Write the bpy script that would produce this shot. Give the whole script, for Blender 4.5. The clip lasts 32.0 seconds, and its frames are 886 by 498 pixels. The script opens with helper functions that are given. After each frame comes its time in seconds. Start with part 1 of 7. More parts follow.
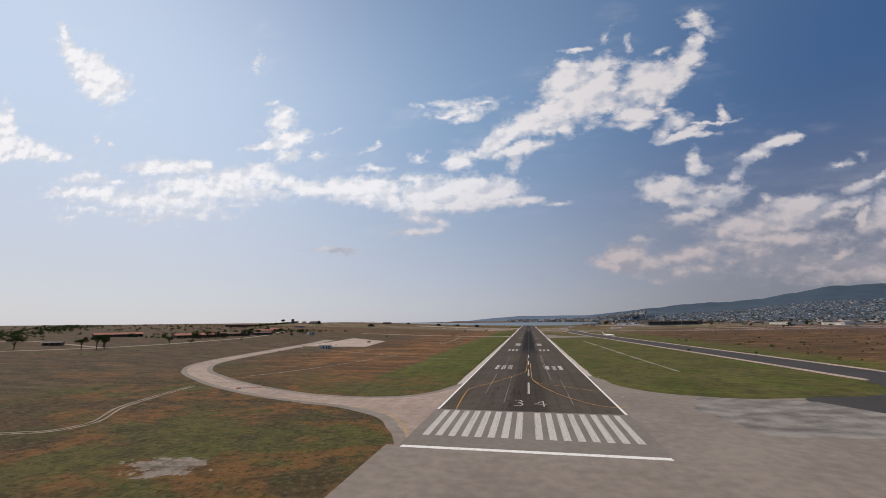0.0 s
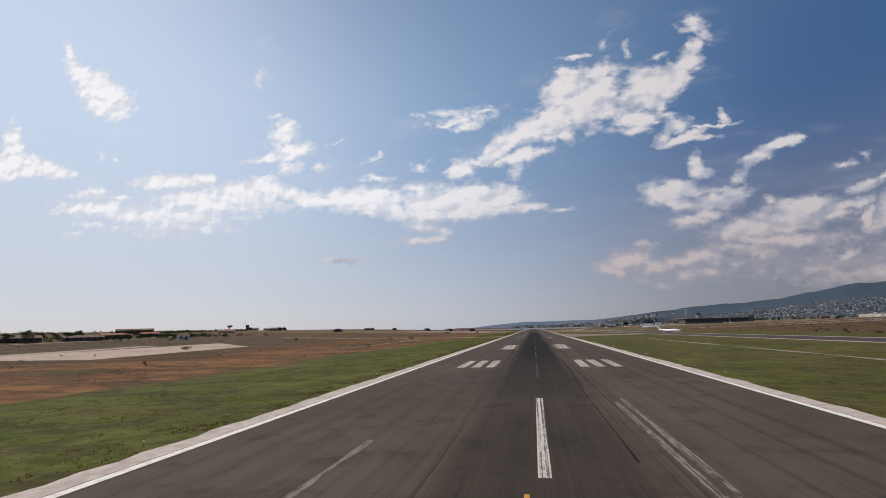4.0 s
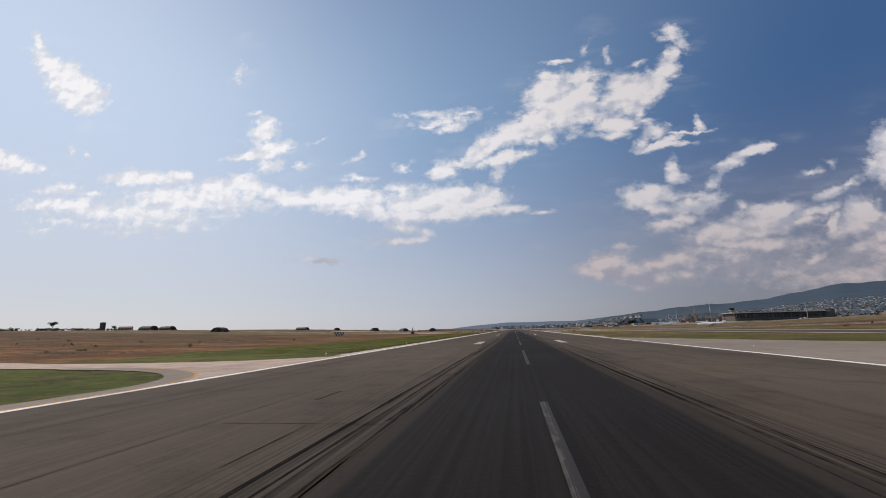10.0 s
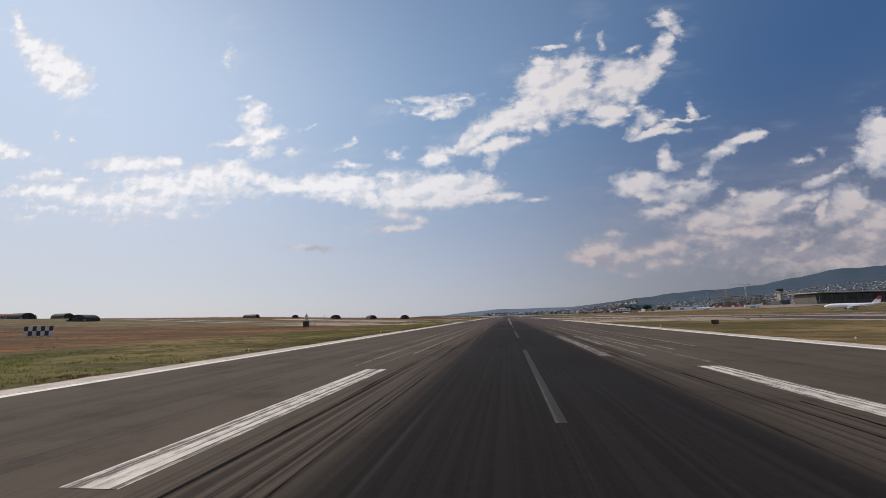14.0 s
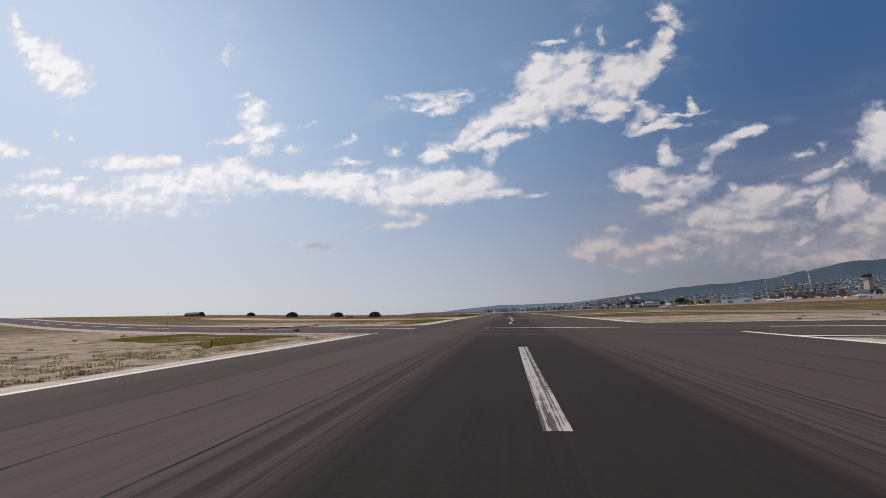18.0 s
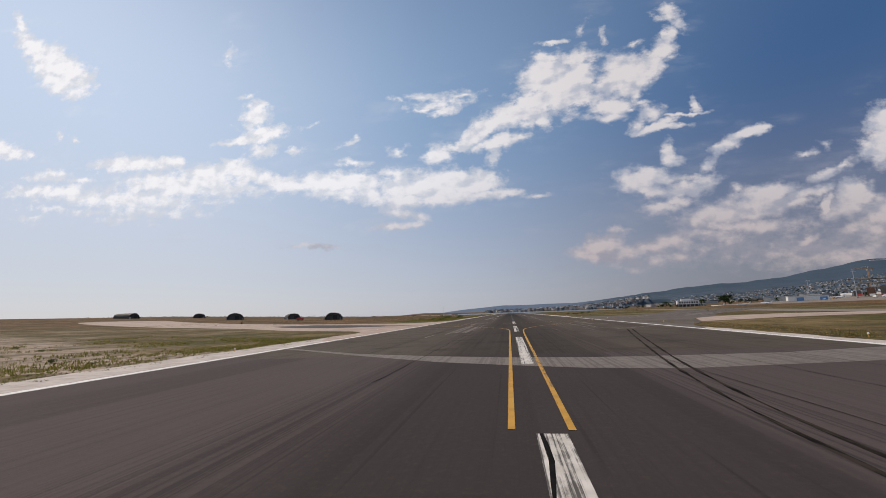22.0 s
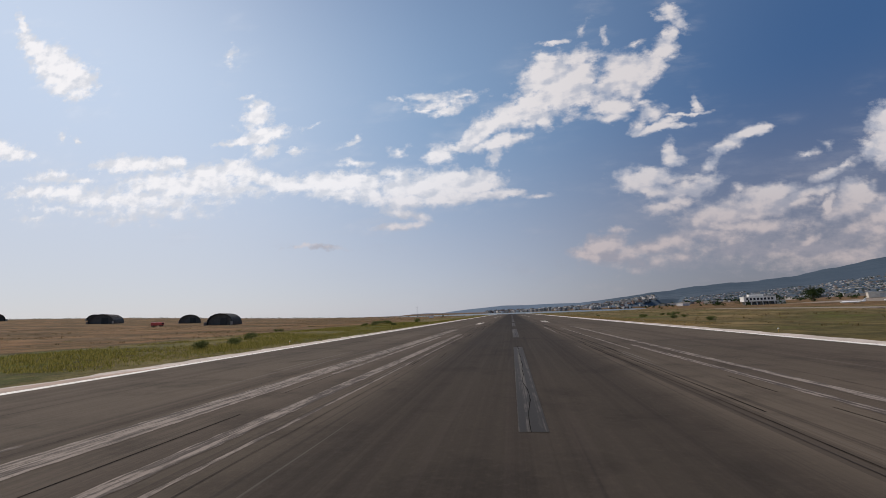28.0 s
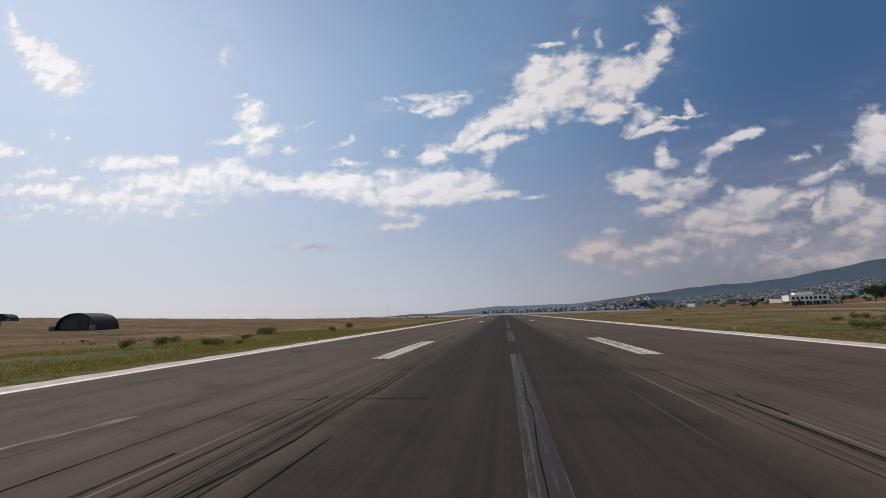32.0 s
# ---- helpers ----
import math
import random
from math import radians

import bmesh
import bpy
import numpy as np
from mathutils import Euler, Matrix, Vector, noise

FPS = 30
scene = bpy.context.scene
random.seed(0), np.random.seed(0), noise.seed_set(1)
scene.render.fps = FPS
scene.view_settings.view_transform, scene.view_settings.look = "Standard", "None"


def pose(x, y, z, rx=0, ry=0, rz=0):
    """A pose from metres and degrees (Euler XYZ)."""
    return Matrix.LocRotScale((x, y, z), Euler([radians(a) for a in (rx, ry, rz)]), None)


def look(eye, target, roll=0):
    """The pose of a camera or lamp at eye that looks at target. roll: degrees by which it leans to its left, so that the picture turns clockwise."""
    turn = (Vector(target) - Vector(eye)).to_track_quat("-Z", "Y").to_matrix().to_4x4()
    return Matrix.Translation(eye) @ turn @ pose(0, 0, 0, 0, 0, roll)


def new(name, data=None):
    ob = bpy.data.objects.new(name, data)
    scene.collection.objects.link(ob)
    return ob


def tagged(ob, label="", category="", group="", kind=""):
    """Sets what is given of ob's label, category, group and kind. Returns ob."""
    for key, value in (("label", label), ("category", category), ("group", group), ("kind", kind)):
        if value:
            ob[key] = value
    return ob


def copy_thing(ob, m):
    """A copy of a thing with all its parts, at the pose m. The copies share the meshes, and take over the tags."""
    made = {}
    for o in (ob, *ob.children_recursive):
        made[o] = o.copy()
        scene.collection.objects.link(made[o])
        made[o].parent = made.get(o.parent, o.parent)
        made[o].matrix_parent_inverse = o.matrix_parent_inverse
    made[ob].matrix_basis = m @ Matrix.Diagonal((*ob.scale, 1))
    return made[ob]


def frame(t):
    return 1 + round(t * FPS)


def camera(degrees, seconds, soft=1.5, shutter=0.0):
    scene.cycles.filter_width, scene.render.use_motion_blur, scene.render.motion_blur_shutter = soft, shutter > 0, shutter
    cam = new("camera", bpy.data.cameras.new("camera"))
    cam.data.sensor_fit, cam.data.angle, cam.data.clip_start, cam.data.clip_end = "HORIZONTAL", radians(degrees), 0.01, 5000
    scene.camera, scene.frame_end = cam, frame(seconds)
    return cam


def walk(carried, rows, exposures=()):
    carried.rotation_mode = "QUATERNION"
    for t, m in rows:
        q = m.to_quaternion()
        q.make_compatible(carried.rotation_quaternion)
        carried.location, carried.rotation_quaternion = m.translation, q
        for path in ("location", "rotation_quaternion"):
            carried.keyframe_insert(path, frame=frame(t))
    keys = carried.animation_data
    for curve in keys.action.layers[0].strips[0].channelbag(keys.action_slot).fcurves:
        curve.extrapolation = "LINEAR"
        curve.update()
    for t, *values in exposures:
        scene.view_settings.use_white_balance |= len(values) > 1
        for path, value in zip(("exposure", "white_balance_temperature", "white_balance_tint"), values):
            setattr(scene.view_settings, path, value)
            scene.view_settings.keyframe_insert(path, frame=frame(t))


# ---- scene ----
# The place is an airfield by the sea, modelled at 0.48 of its full size: all
# numbers below are full-size metres and every mesh is multiplied by S.
S = 0.48
cam = camera(92.54, 32.0, soft=0.5)
PATH = [
    (0, 1.08, -120.45, 29.35, 99.64, 0.42, 11.24),
    (0.5, 0.92, -80.02, 26.61, 100.2, 0.97, 11.22),
    (1, 0.77, -39.61, 23.88, 100.64, 1.26, 11.21),
    (1.5, 0.61, 0.73, 21.19, 100.7, 0.77, 11.26),
    (2, 0.46, 40.98, 18.56, 100.64, 0.57, 11.42),
    (2.5, 0.31, 81.1, 16.03, 100.46, 0.8, 11.62),
    (3, 0.16, 121.09, 13.64, 100.32, 1.22, 11.74),
    (3.5, 0.02, 160.95, 11.41, 100.43, 1.75, 11.88),
    (5.5, -0.46, 315.97, 6.28, 102.55, -0.02, 11.92),
    (6, -0.57, 352.14, 5.7, 102.81, 0.4, 11.78),
    (6.5, -0.67, 387.97, 5.23, 102.81, 0.88, 11.68),
    (7, -0.77, 423.56, 4.88, 102.44, 1.15, 11.55),
    (7.5, -0.87, 458.99, 4.65, 102.22, 1.49, 11.4),
    (8, -0.97, 494.29, 4.52, 101.71, 2.08, 11.14),
    (8.5, -1.06, 529.38, 4.42, 101.25, 1.58, 10.83),
    (9, -1.15, 564.17, 4.28, 101.25, 1.53, 10.34),
    (9.5, -1.23, 598.58, 4.1, 101.28, 1.54, 9.87),
    (10, -1.31, 632.59, 3.92, 100.86, 1.41, 9.39),
    (10.5, -1.38, 666.21, 3.8, 100.39, 1.29, 8.98),
    (11, -1.44, 699.43, 3.76, 99.78, 1.26, 8.49),
    (11.5, -1.5, 732.26, 3.76, 99.45, 1.3, 8.36),
    (12, -1.55, 764.68, 3.77, 99.38, 1.29, 8.51),
    (12.5, -1.59, 796.69, 3.79, 99.36, 1.36, 8.62),
    (13, -1.63, 828.32, 3.79, 99.2, 1.47, 8.57),
    (13.5, -1.66, 859.63, 3.78, 99.16, 1.58, 8.52),
    (14, -1.68, 890.65, 3.77, 99.12, 1.57, 8.46),
    (14.5, -1.7, 921.42, 3.77, 99.08, 1.6, 8.52),
    (16.5, -1.59, 1037.82, 3.81, 99.03, 1.7, 8.37),
    (17, -1.52, 1064.8, 3.81, 99.07, 1.71, 8.37),
    (17.5, -1.45, 1091.39, 3.79, 98.92, 1.77, 8.51),
    (18, -1.36, 1117.52, 3.75, 98.66, 1.91, 8.55),
    (18.5, -1.27, 1143.13, 3.71, 98.57, 1.93, 8.5),
    (19, -1.18, 1168.15, 3.69, 98.57, 1.94, 8.19),
    (19.5, -1.08, 1192.53, 3.68, 98.59, 1.87, 7.97),
    (20, -0.99, 1216.29, 3.69, 98.65, 1.86, 7.99),
    (20.5, -0.89, 1239.47, 3.71, 98.72, 1.86, 8.21),
    (21, -0.8, 1262.12, 3.73, 98.77, 2.03, 8.63),
    (21.5, -0.71, 1284.28, 3.76, 98.85, 2.05, 8.93),
    (22, -0.63, 1305.98, 3.76, 98.75, 1.98, 8.91),
    (22.5, -0.55, 1327.24, 3.75, 98.81, 1.94, 8.81),
    (23, -0.47, 1348.07, 3.74, 98.68, 1.86, 8.6),
    (23.5, -0.4, 1368.47, 3.74, 98.93, 1.81, 8.52),
    (24, -0.33, 1388.45, 3.75, 98.76, 1.85, 8.5),
    (24.5, -0.27, 1408, 3.77, 98.82, 1.9, 8.45),
    (25, -0.21, 1427.13, 3.8, 98.78, 1.89, 8.3),
    (25.5, -0.15, 1445.9, 3.86, 98.84, 1.91, 8.2),
    (27.5, -0.04, 1512.55, 3.78, 98.72, 1.92, 8.64),
    (28, -0.06, 1527.73, 3.77, 98.79, 1.99, 9.06),
    (28.5, -0.07, 1542.63, 3.76, 98.85, 1.94, 9.17),
    (29, -0.1, 1557.18, 3.75, 98.84, 1.84, 9.11),
    (29.5, -0.13, 1571.32, 3.73, 98.85, 1.78, 8.83),
    (30, -0.16, 1585.01, 3.72, 98.83, 1.71, 8.42),
    (30.5, -0.2, 1598.27, 3.74, 98.81, 1.66, 8.04),
    (31, -0.24, 1611.19, 3.76, 98.82, 1.68, 7.86),
    (31.5, -0.29, 1623.89, 3.78, 98.8, 1.83, 7.96),
    (32, -0.33, 1636.5, 3.8, 98.83, 1.78, 8.22),
]
walk(cam, [(t, pose(x * S, y * S, z * S, a, b, c)) for t, x, y, z, a, b, c in PATH])

# ---- sky, sun, exposure ----
SUN_AZ, SUN_EL = -62.0, 50.0          # degrees from the runway's heading, and above the horizon
scene.view_settings.exposure = 0.0


class Nodes:
    """Short hand for node trees."""

    def __init__(self, tree):
        self.t = tree
        tree.nodes.clear()

    def n(self, kind, **props):
        node = self.t.nodes.new(kind)
        for key, value in props.items():
            if key == "op":
                node.operation = value
            elif key == "blend":
                node.blend_type = value
            elif key == "dtype":
                node.data_type = value
            elif key == "vtype":
                node.vector_type = value
            elif key == "itype":
                node.interpolation_type = value
        return node

    def put(self, socket, value):
        if isinstance(value, bpy.types.NodeSocket):
            self.t.links.new(value, socket)
        elif isinstance(value, (tuple, list)) and len(value) == 3 and socket.type == "RGBA":
            socket.default_value = (*value, 1)
        else:
            socket.default_value = value

    def math(self, op, a, b=0.0, c=0.0):
        node = self.n("ShaderNodeMath", op=op)
        for i, v in enumerate((a, b, c)):
            self.put(node.inputs[i], v)
        return node.outputs[0]

    def vec(self, op, a, b=(0, 0, 0)):
        node = self.n("ShaderNodeVectorMath", op=op)
        self.put(node.inputs[0], a)
        self.put(node.inputs[1], b)
        return node.outputs["Value" if op in ("LENGTH", "DOT_PRODUCT", "DISTANCE") else "Vector"]

    def xyz(self, v):
        node = self.n("ShaderNodeSeparateXYZ")
        self.put(node.inputs[0], v)
        return node.outputs

    def join(self, x, y, z):
        node = self.n("ShaderNodeCombineXYZ")
        for i, v in enumerate((x, y, z)):
            self.put(node.inputs[i], v)
        return node.outputs[0]

    def noise(self, v, scale=1.0, detail=4.0, rough=0.55):
        node = self.n("ShaderNodeTexNoise")
        self.put(node.inputs["Vector"], v)
        node.inputs["Scale"].default_value = scale
        node.inputs["Detail"].default_value = detail
        node.inputs["Roughness"].default_value = rough
        return node.outputs["Fac"]

    def ramp(self, v, lo, hi, a=0.0, b=1.0):
        node = self.n("ShaderNodeMapRange", itype="SMOOTHSTEP")
        for i, k in enumerate((v, lo, hi, a, b)):
            self.put(node.inputs[i], k)
        return node.outputs[0]

    def mix(self, f, a, b):
        node = self.n("ShaderNodeMix", dtype="RGBA")
        self.put(node.inputs[0], f)
        self.put(node.inputs[6], a)
        self.put(node.inputs[7], b)
        return node.outputs[2]

    def place(self):
        """Position in full-size metres."""
        return self.vec("MULTIPLY", self.n("ShaderNodeNewGeometry").outputs["Position"], (1 / S, 1 / S, 1 / S))

    def surface(self, colour, rough=0.8, metal=0.0, bump=None, strength=0.3, dist=0.05, spec=0.5):
        b = self.n("ShaderNodeBsdfPrincipled")
        self.put(b.inputs["Base Color"], colour)
        self.put(b.inputs["Roughness"], rough)
        b.inputs["Metallic"].default_value = metal
        b.inputs["Specular IOR Level"].default_value = spec
        if bump is not None:
            k = self.n("ShaderNodeBump")
            k.inputs["Strength"].default_value = strength
            k.inputs["Distance"].default_value = dist
            self.put(k.inputs["Height"], bump)
            self.t.links.new(k.outputs[0], b.inputs["Normal"])
        self.t.links.new(b.outputs[0], self.n("ShaderNodeOutputMaterial").inputs[0])


# clouds of the sky: across, up, half width, half height, tilt, density
CLOUDS = []


def cloud(u, v, wide, tall, turn, thick):
    CLOUDS.append((u, v, wide, tall, turn, thick))


cloud(-1.413, 0.856, 0.100, 0.026, -47, 1.00)
cloud(-1.319, 0.778, 0.133, 0.051, -37, 1.25)
cloud(-1.258, 0.745, 0.070, 0.035, -19, 1.10)
cloud(-1.302, 0.719, 0.055, 0.024, -6, 0.90)
cloud(-1.474, 0.954, 0.047, 0.014, -67, 0.80)
cloud(-1.284, 0.560, 0.014, 0.009, -5, 0.60)
cloud(-1.236, 0.548, 0.016, 0.006, -30, 0.50)
cloud(-0.736, 0.746, 0.016, 0.023, -7, 0.30)
cloud(-0.692, 0.607, 0.025, 0.008, -6, 0.65)
cloud(-0.683, 0.580, 0.021, 0.008, -24, 0.50)
cloud(-0.657, 0.547, 0.040, 0.040, -5, 0.70)
cloud(-0.645, 0.575, 0.021, 0.016, -33, 0.55)
cloud(-0.623, 0.499, 0.067, 0.015, 6, 0.85)
cloud(-0.665, 0.484, 0.073, 0.011, 0, 0.80)
cloud(-0.730, 0.481, 0.047, 0.007, -2, 0.65)
cloud(-0.632, 0.453, 0.045, 0.015, 0, 0.60)
cloud(-0.538, 0.446, 0.027, 0.008, 2, 0.50)
cloud(-0.495, 0.507, 0.024, 0.003, 20, 0.25)
cloud(-1.025, 0.448, 0.128, 0.020, -6, 0.85)
cloud(-0.921, 0.443, 0.056, 0.018, -4, 0.85)
cloud(-0.792, 0.409, 0.103, 0.021, -1, 0.80)
cloud(-0.703, 0.406, 0.077, 0.019, -12, 0.85)
cloud(-0.613, 0.368, 0.100, 0.017, -13, 0.80)
cloud(-0.865, 0.378, 0.217, 0.031, -4, 0.75)
cloud(-1.033, 0.348, 0.218, 0.028, -6, 0.60)
cloud(-1.232, 0.378, 0.167, 0.023, -8, 0.65)
cloud(-1.294, 0.433, 0.088, 0.014, -7, 0.60)
cloud(-1.355, 0.396, 0.105, 0.017, -4, 0.65)
cloud(-1.200, 0.417, 0.060, 0.008, -7, 0.50)
cloud(-0.960, 0.307, 0.154, 0.016, -6, 0.45)
cloud(-1.045, 0.291, 0.089, 0.013, -8, 0.40)
cloud(-1.207, 0.328, 0.165, 0.010, -8, 0.35)
cloud(-0.887, 0.326, 0.054, 0.014, -4, 0.55)
cloud(-1.353, 0.317, 0.061, 0.008, -3, 0.35)
cloud(-0.732, 0.349, 0.138, 0.016, -4, 0.55)
cloud(-0.779, 0.318, 0.082, 0.008, -2, 0.35)
cloud(-0.550, 0.351, 0.081, 0.017, -4, 0.75)
cloud(-0.451, 0.349, 0.095, 0.026, -7, 0.90)
cloud(-0.376, 0.337, 0.084, 0.022, -12, 0.90)
cloud(-0.421, 0.316, 0.094, 0.015, -9, 0.65)
cloud(-0.332, 0.305, 0.062, 0.016, -4, 0.60)
cloud(-0.260, 0.321, 0.051, 0.033, 16, 0.85)
cloud(-0.274, 0.359, 0.061, 0.012, -4, 0.45)
cloud(-0.161, 0.318, 0.115, 0.034, -2, 0.95)
cloud(-0.078, 0.318, 0.072, 0.030, -4, 0.95)
cloud(-0.135, 0.283, 0.131, 0.017, 0, 0.75)
cloud(-0.246, 0.284, 0.074, 0.019, -4, 0.75)
cloud(-0.376, 0.392, 0.037, 0.009, -9, 0.50)
cloud(-0.259, 0.414, 0.019, 0.011, 5, 0.35)
cloud(-0.026, 0.280, 0.057, 0.013, 1, 0.75)
cloud(0.011, 0.280, 0.035, 0.010, 4, 0.80)
cloud(0.073, 0.271, 0.037, 0.004, 0, 0.50)
cloud(-0.247, 0.251, 0.061, 0.011, -18, 0.55)
cloud(-0.261, 0.221, 0.068, 0.010, -3, 0.55)
cloud(-0.212, 0.218, 0.023, 0.007, -3, 0.40)
cloud(-0.471, 0.179, 0.066, 0.006, -6, 0.50)
cloud(-0.391, 0.451, 0.030, 0.006, 20, 0.45)
cloud(-0.374, 0.465, 0.012, 0.006, 15, 0.45)
cloud(-0.147, 0.533, 0.079, 0.017, 2, 0.50)
cloud(-0.183, 0.555, 0.044, 0.008, -6, 0.55)
cloud(-0.134, 0.513, 0.040, 0.012, 10, 0.65)
cloud(-0.084, 0.546, 0.031, 0.006, 4, 0.55)
cloud(-0.192, 0.519, 0.038, 0.005, 4, 0.50)
cloud(-0.257, 0.552, 0.025, 0.005, -26, 0.35)
cloud(-0.151, 0.399, 0.037, 0.021, 5, 0.80)
cloud(-0.116, 0.411, 0.051, 0.009, -2, 0.75)
cloud(-0.074, 0.422, 0.036, 0.018, 10, 0.80)
cloud(-0.054, 0.405, 0.030, 0.010, 5, 0.70)
cloud(-0.021, 0.374, 0.015, 0.016, -4, 0.60)
cloud(0.001, 0.411, 0.049, 0.016, 5, 0.85)
cloud(0.042, 0.418, 0.027, 0.010, 3, 0.70)
cloud(-0.031, 0.454, 0.058, 0.026, 26, 0.90)
cloud(0.025, 0.478, 0.071, 0.027, 21, 1.00)
cloud(0.081, 0.501, 0.062, 0.039, 47, 1.00)
cloud(0.105, 0.463, 0.023, 0.022, -5, 0.85)
cloud(0.126, 0.570, 0.068, 0.041, 15, 1.00)
cloud(0.156, 0.537, 0.067, 0.054, -6, 1.10)
cloud(0.199, 0.561, 0.037, 0.054, -6, 0.95)
cloud(0.196, 0.609, 0.061, 0.017, 6, 0.90)
cloud(0.129, 0.617, 0.033, 0.014, -7, 0.75)
cloud(0.213, 0.504, 0.047, 0.021, -6, 0.70)
cloud(0.078, 0.561, 0.028, 0.018, 26, 0.75)
cloud(0.145, 0.658, 0.036, 0.005, -4, 0.60)
cloud(0.212, 0.687, 0.008, 0.027, -29, 0.25)
cloud(0.308, 0.549, 0.061, 0.039, 26, 1.10)
cloud(0.292, 0.587, 0.037, 0.022, 15, 0.90)
cloud(0.340, 0.552, 0.053, 0.031, 32, 1.10)
cloud(0.362, 0.580, 0.035, 0.018, 37, 0.85)
cloud(0.311, 0.513, 0.041, 0.016, -6, 0.80)
cloud(0.396, 0.607, 0.030, 0.025, 26, 1.00)
cloud(0.414, 0.641, 0.017, 0.022, -7, 0.85)
cloud(0.413, 0.584, 0.028, 0.009, -18, 0.60)
cloud(0.418, 0.697, 0.028, 0.014, -8, 0.70)
cloud(0.434, 0.667, 0.026, 0.011, -41, 0.60)
cloud(0.265, 0.658, 0.009, 0.021, -7, 0.40)
cloud(0.328, 0.631, 0.021, 0.004, 15, 0.30)
cloud(0.248, 0.530, 0.031, 0.012, -6, 0.60)
cloud(0.269, 0.477, 0.051, 0.019, 0, 0.95)
cloud(0.255, 0.454, 0.039, 0.011, 0, 0.80)
cloud(0.307, 0.463, 0.019, 0.006, 5, 0.50)
cloud(0.328, 0.500, 0.020, 0.010, 26, 0.60)
cloud(0.355, 0.451, 0.034, 0.017, -5, 0.80)
cloud(0.357, 0.410, 0.065, 0.008, 0, 0.90)
cloud(0.316, 0.428, 0.024, 0.011, 37, 0.50)
cloud(0.389, 0.420, 0.041, 0.008, 21, 0.60)
cloud(0.428, 0.437, 0.047, 0.004, 0, 0.60)
cloud(0.451, 0.459, 0.010, 0.020, 5, 0.75)
cloud(0.339, 0.477, 0.025, 0.004, 5, 0.40)
cloud(0.383, 0.346, 0.018, 0.023, -4, 0.90)
cloud(0.388, 0.329, 0.028, 0.011, -4, 0.60)
cloud(0.508, 0.356, 0.046, 0.012, 19, 0.70)
cloud(0.546, 0.375, 0.046, 0.009, 17, 0.80)
cloud(0.576, 0.384, 0.024, 0.005, 11, 0.60)
cloud(0.653, 0.322, 0.022, 0.006, 12, 0.60)
cloud(0.705, 0.333, 0.013, 0.007, -5, 0.40)
cloud(0.701, 0.275, 0.044, 0.011, 17, 0.60)
cloud(0.727, 0.290, 0.027, 0.007, 28, 0.60)
cloud(0.308, 0.285, 0.052, 0.026, -4, 0.90)
cloud(0.346, 0.295, 0.044, 0.020, -15, 0.90)
cloud(0.336, 0.257, 0.051, 0.015, -15, 0.75)
cloud(0.350, 0.218, 0.048, 0.013, 1, 0.70)
cloud(0.408, 0.258, 0.044, 0.020, 12, 0.70)
cloud(0.440, 0.281, 0.044, 0.012, 6, 0.65)
cloud(0.456, 0.313, 0.020, 0.011, 37, 0.60)
cloud(0.387, 0.233, 0.034, 0.012, -3, 0.60)
cloud(0.507, 0.257, 0.017, 0.007, -4, 0.40)
cloud(0.548, 0.215, 0.097, 0.031, 7, 0.85)
cloud(0.573, 0.239, 0.072, 0.019, 9, 0.85)
cloud(0.472, 0.202, 0.072, 0.022, 4, 0.80)
cloud(0.429, 0.179, 0.061, 0.016, -3, 0.65)
cloud(0.652, 0.236, 0.060, 0.009, 19, 0.75)
cloud(0.626, 0.216, 0.048, 0.012, 12, 0.60)
cloud(0.507, 0.168, 0.108, 0.014, 0, 0.60)
cloud(0.437, 0.153, 0.084, 0.014, 5, 0.55)
cloud(0.575, 0.163, 0.094, 0.016, 2, 0.45)
cloud(0.221, 0.140, 0.052, 0.025, 5, 0.90)
cloud(0.241, 0.151, 0.022, 0.014, -3, 0.85)
cloud(0.183, 0.122, 0.045, 0.014, -2, 0.70)
cloud(0.244, 0.117, 0.075, 0.021, -2, 0.50)
cloud(0.305, 0.126, 0.075, 0.014, 2, 0.55)
cloud(0.366, 0.139, 0.074, 0.019, 7, 0.55)
cloud(0.256, 0.174, 0.033, 0.008, -11, 0.50)
cloud(0.350, 0.103, 0.146, 0.019, 0, 0.32)
cloud(0.502, 0.128, 0.141, 0.030, 2, 0.34)
cloud(0.611, 0.110, 0.156, 0.040, -3, 0.36)
cloud(0.636, 0.129, 0.031, 0.010, 28, 0.75)
cloud(0.622, 0.112, 0.037, 0.012, 18, 0.50)
cloud(0.737, 0.227, 0.038, 0.027, 46, 1.00)
cloud(0.718, 0.203, 0.036, 0.028, 28, 0.90)
cloud(0.755, 0.238, 0.012, 0.016, -4, 1.00)
cloud(0.680, 0.206, 0.012, 0.024, -15, 0.85)
cloud(0.687, 0.181, 0.024, 0.015, -3, 0.60)
cloud(0.782, 0.181, 0.055, 0.027, -3, 0.70)
cloud(0.757, 0.150, 0.078, 0.025, -3, 0.50)
cloud(0.818, 0.359, 0.040, 0.047, -5, 1.00)
cloud(0.815, 0.309, 0.045, 0.031, -4, 0.75)
cloud(0.784, 0.321, 0.019, 0.016, -5, 0.60)
cloud(0.828, 0.390, 0.022, 0.017, -5, 0.90)
cloud(0.718, 0.106, 0.131, 0.039, -3, 0.42)
cloud(-1.663, 0.636, 0.036, 0.068, 1, 0.90)
cloud(-1.577, 0.558, 0.143, 0.027, -15, 1.00)
cloud(-1.479, 0.526, 0.099, 0.017, -12, 0.85)
cloud(-1.661, 0.567, 0.103, 0.046, -5, 1.00)


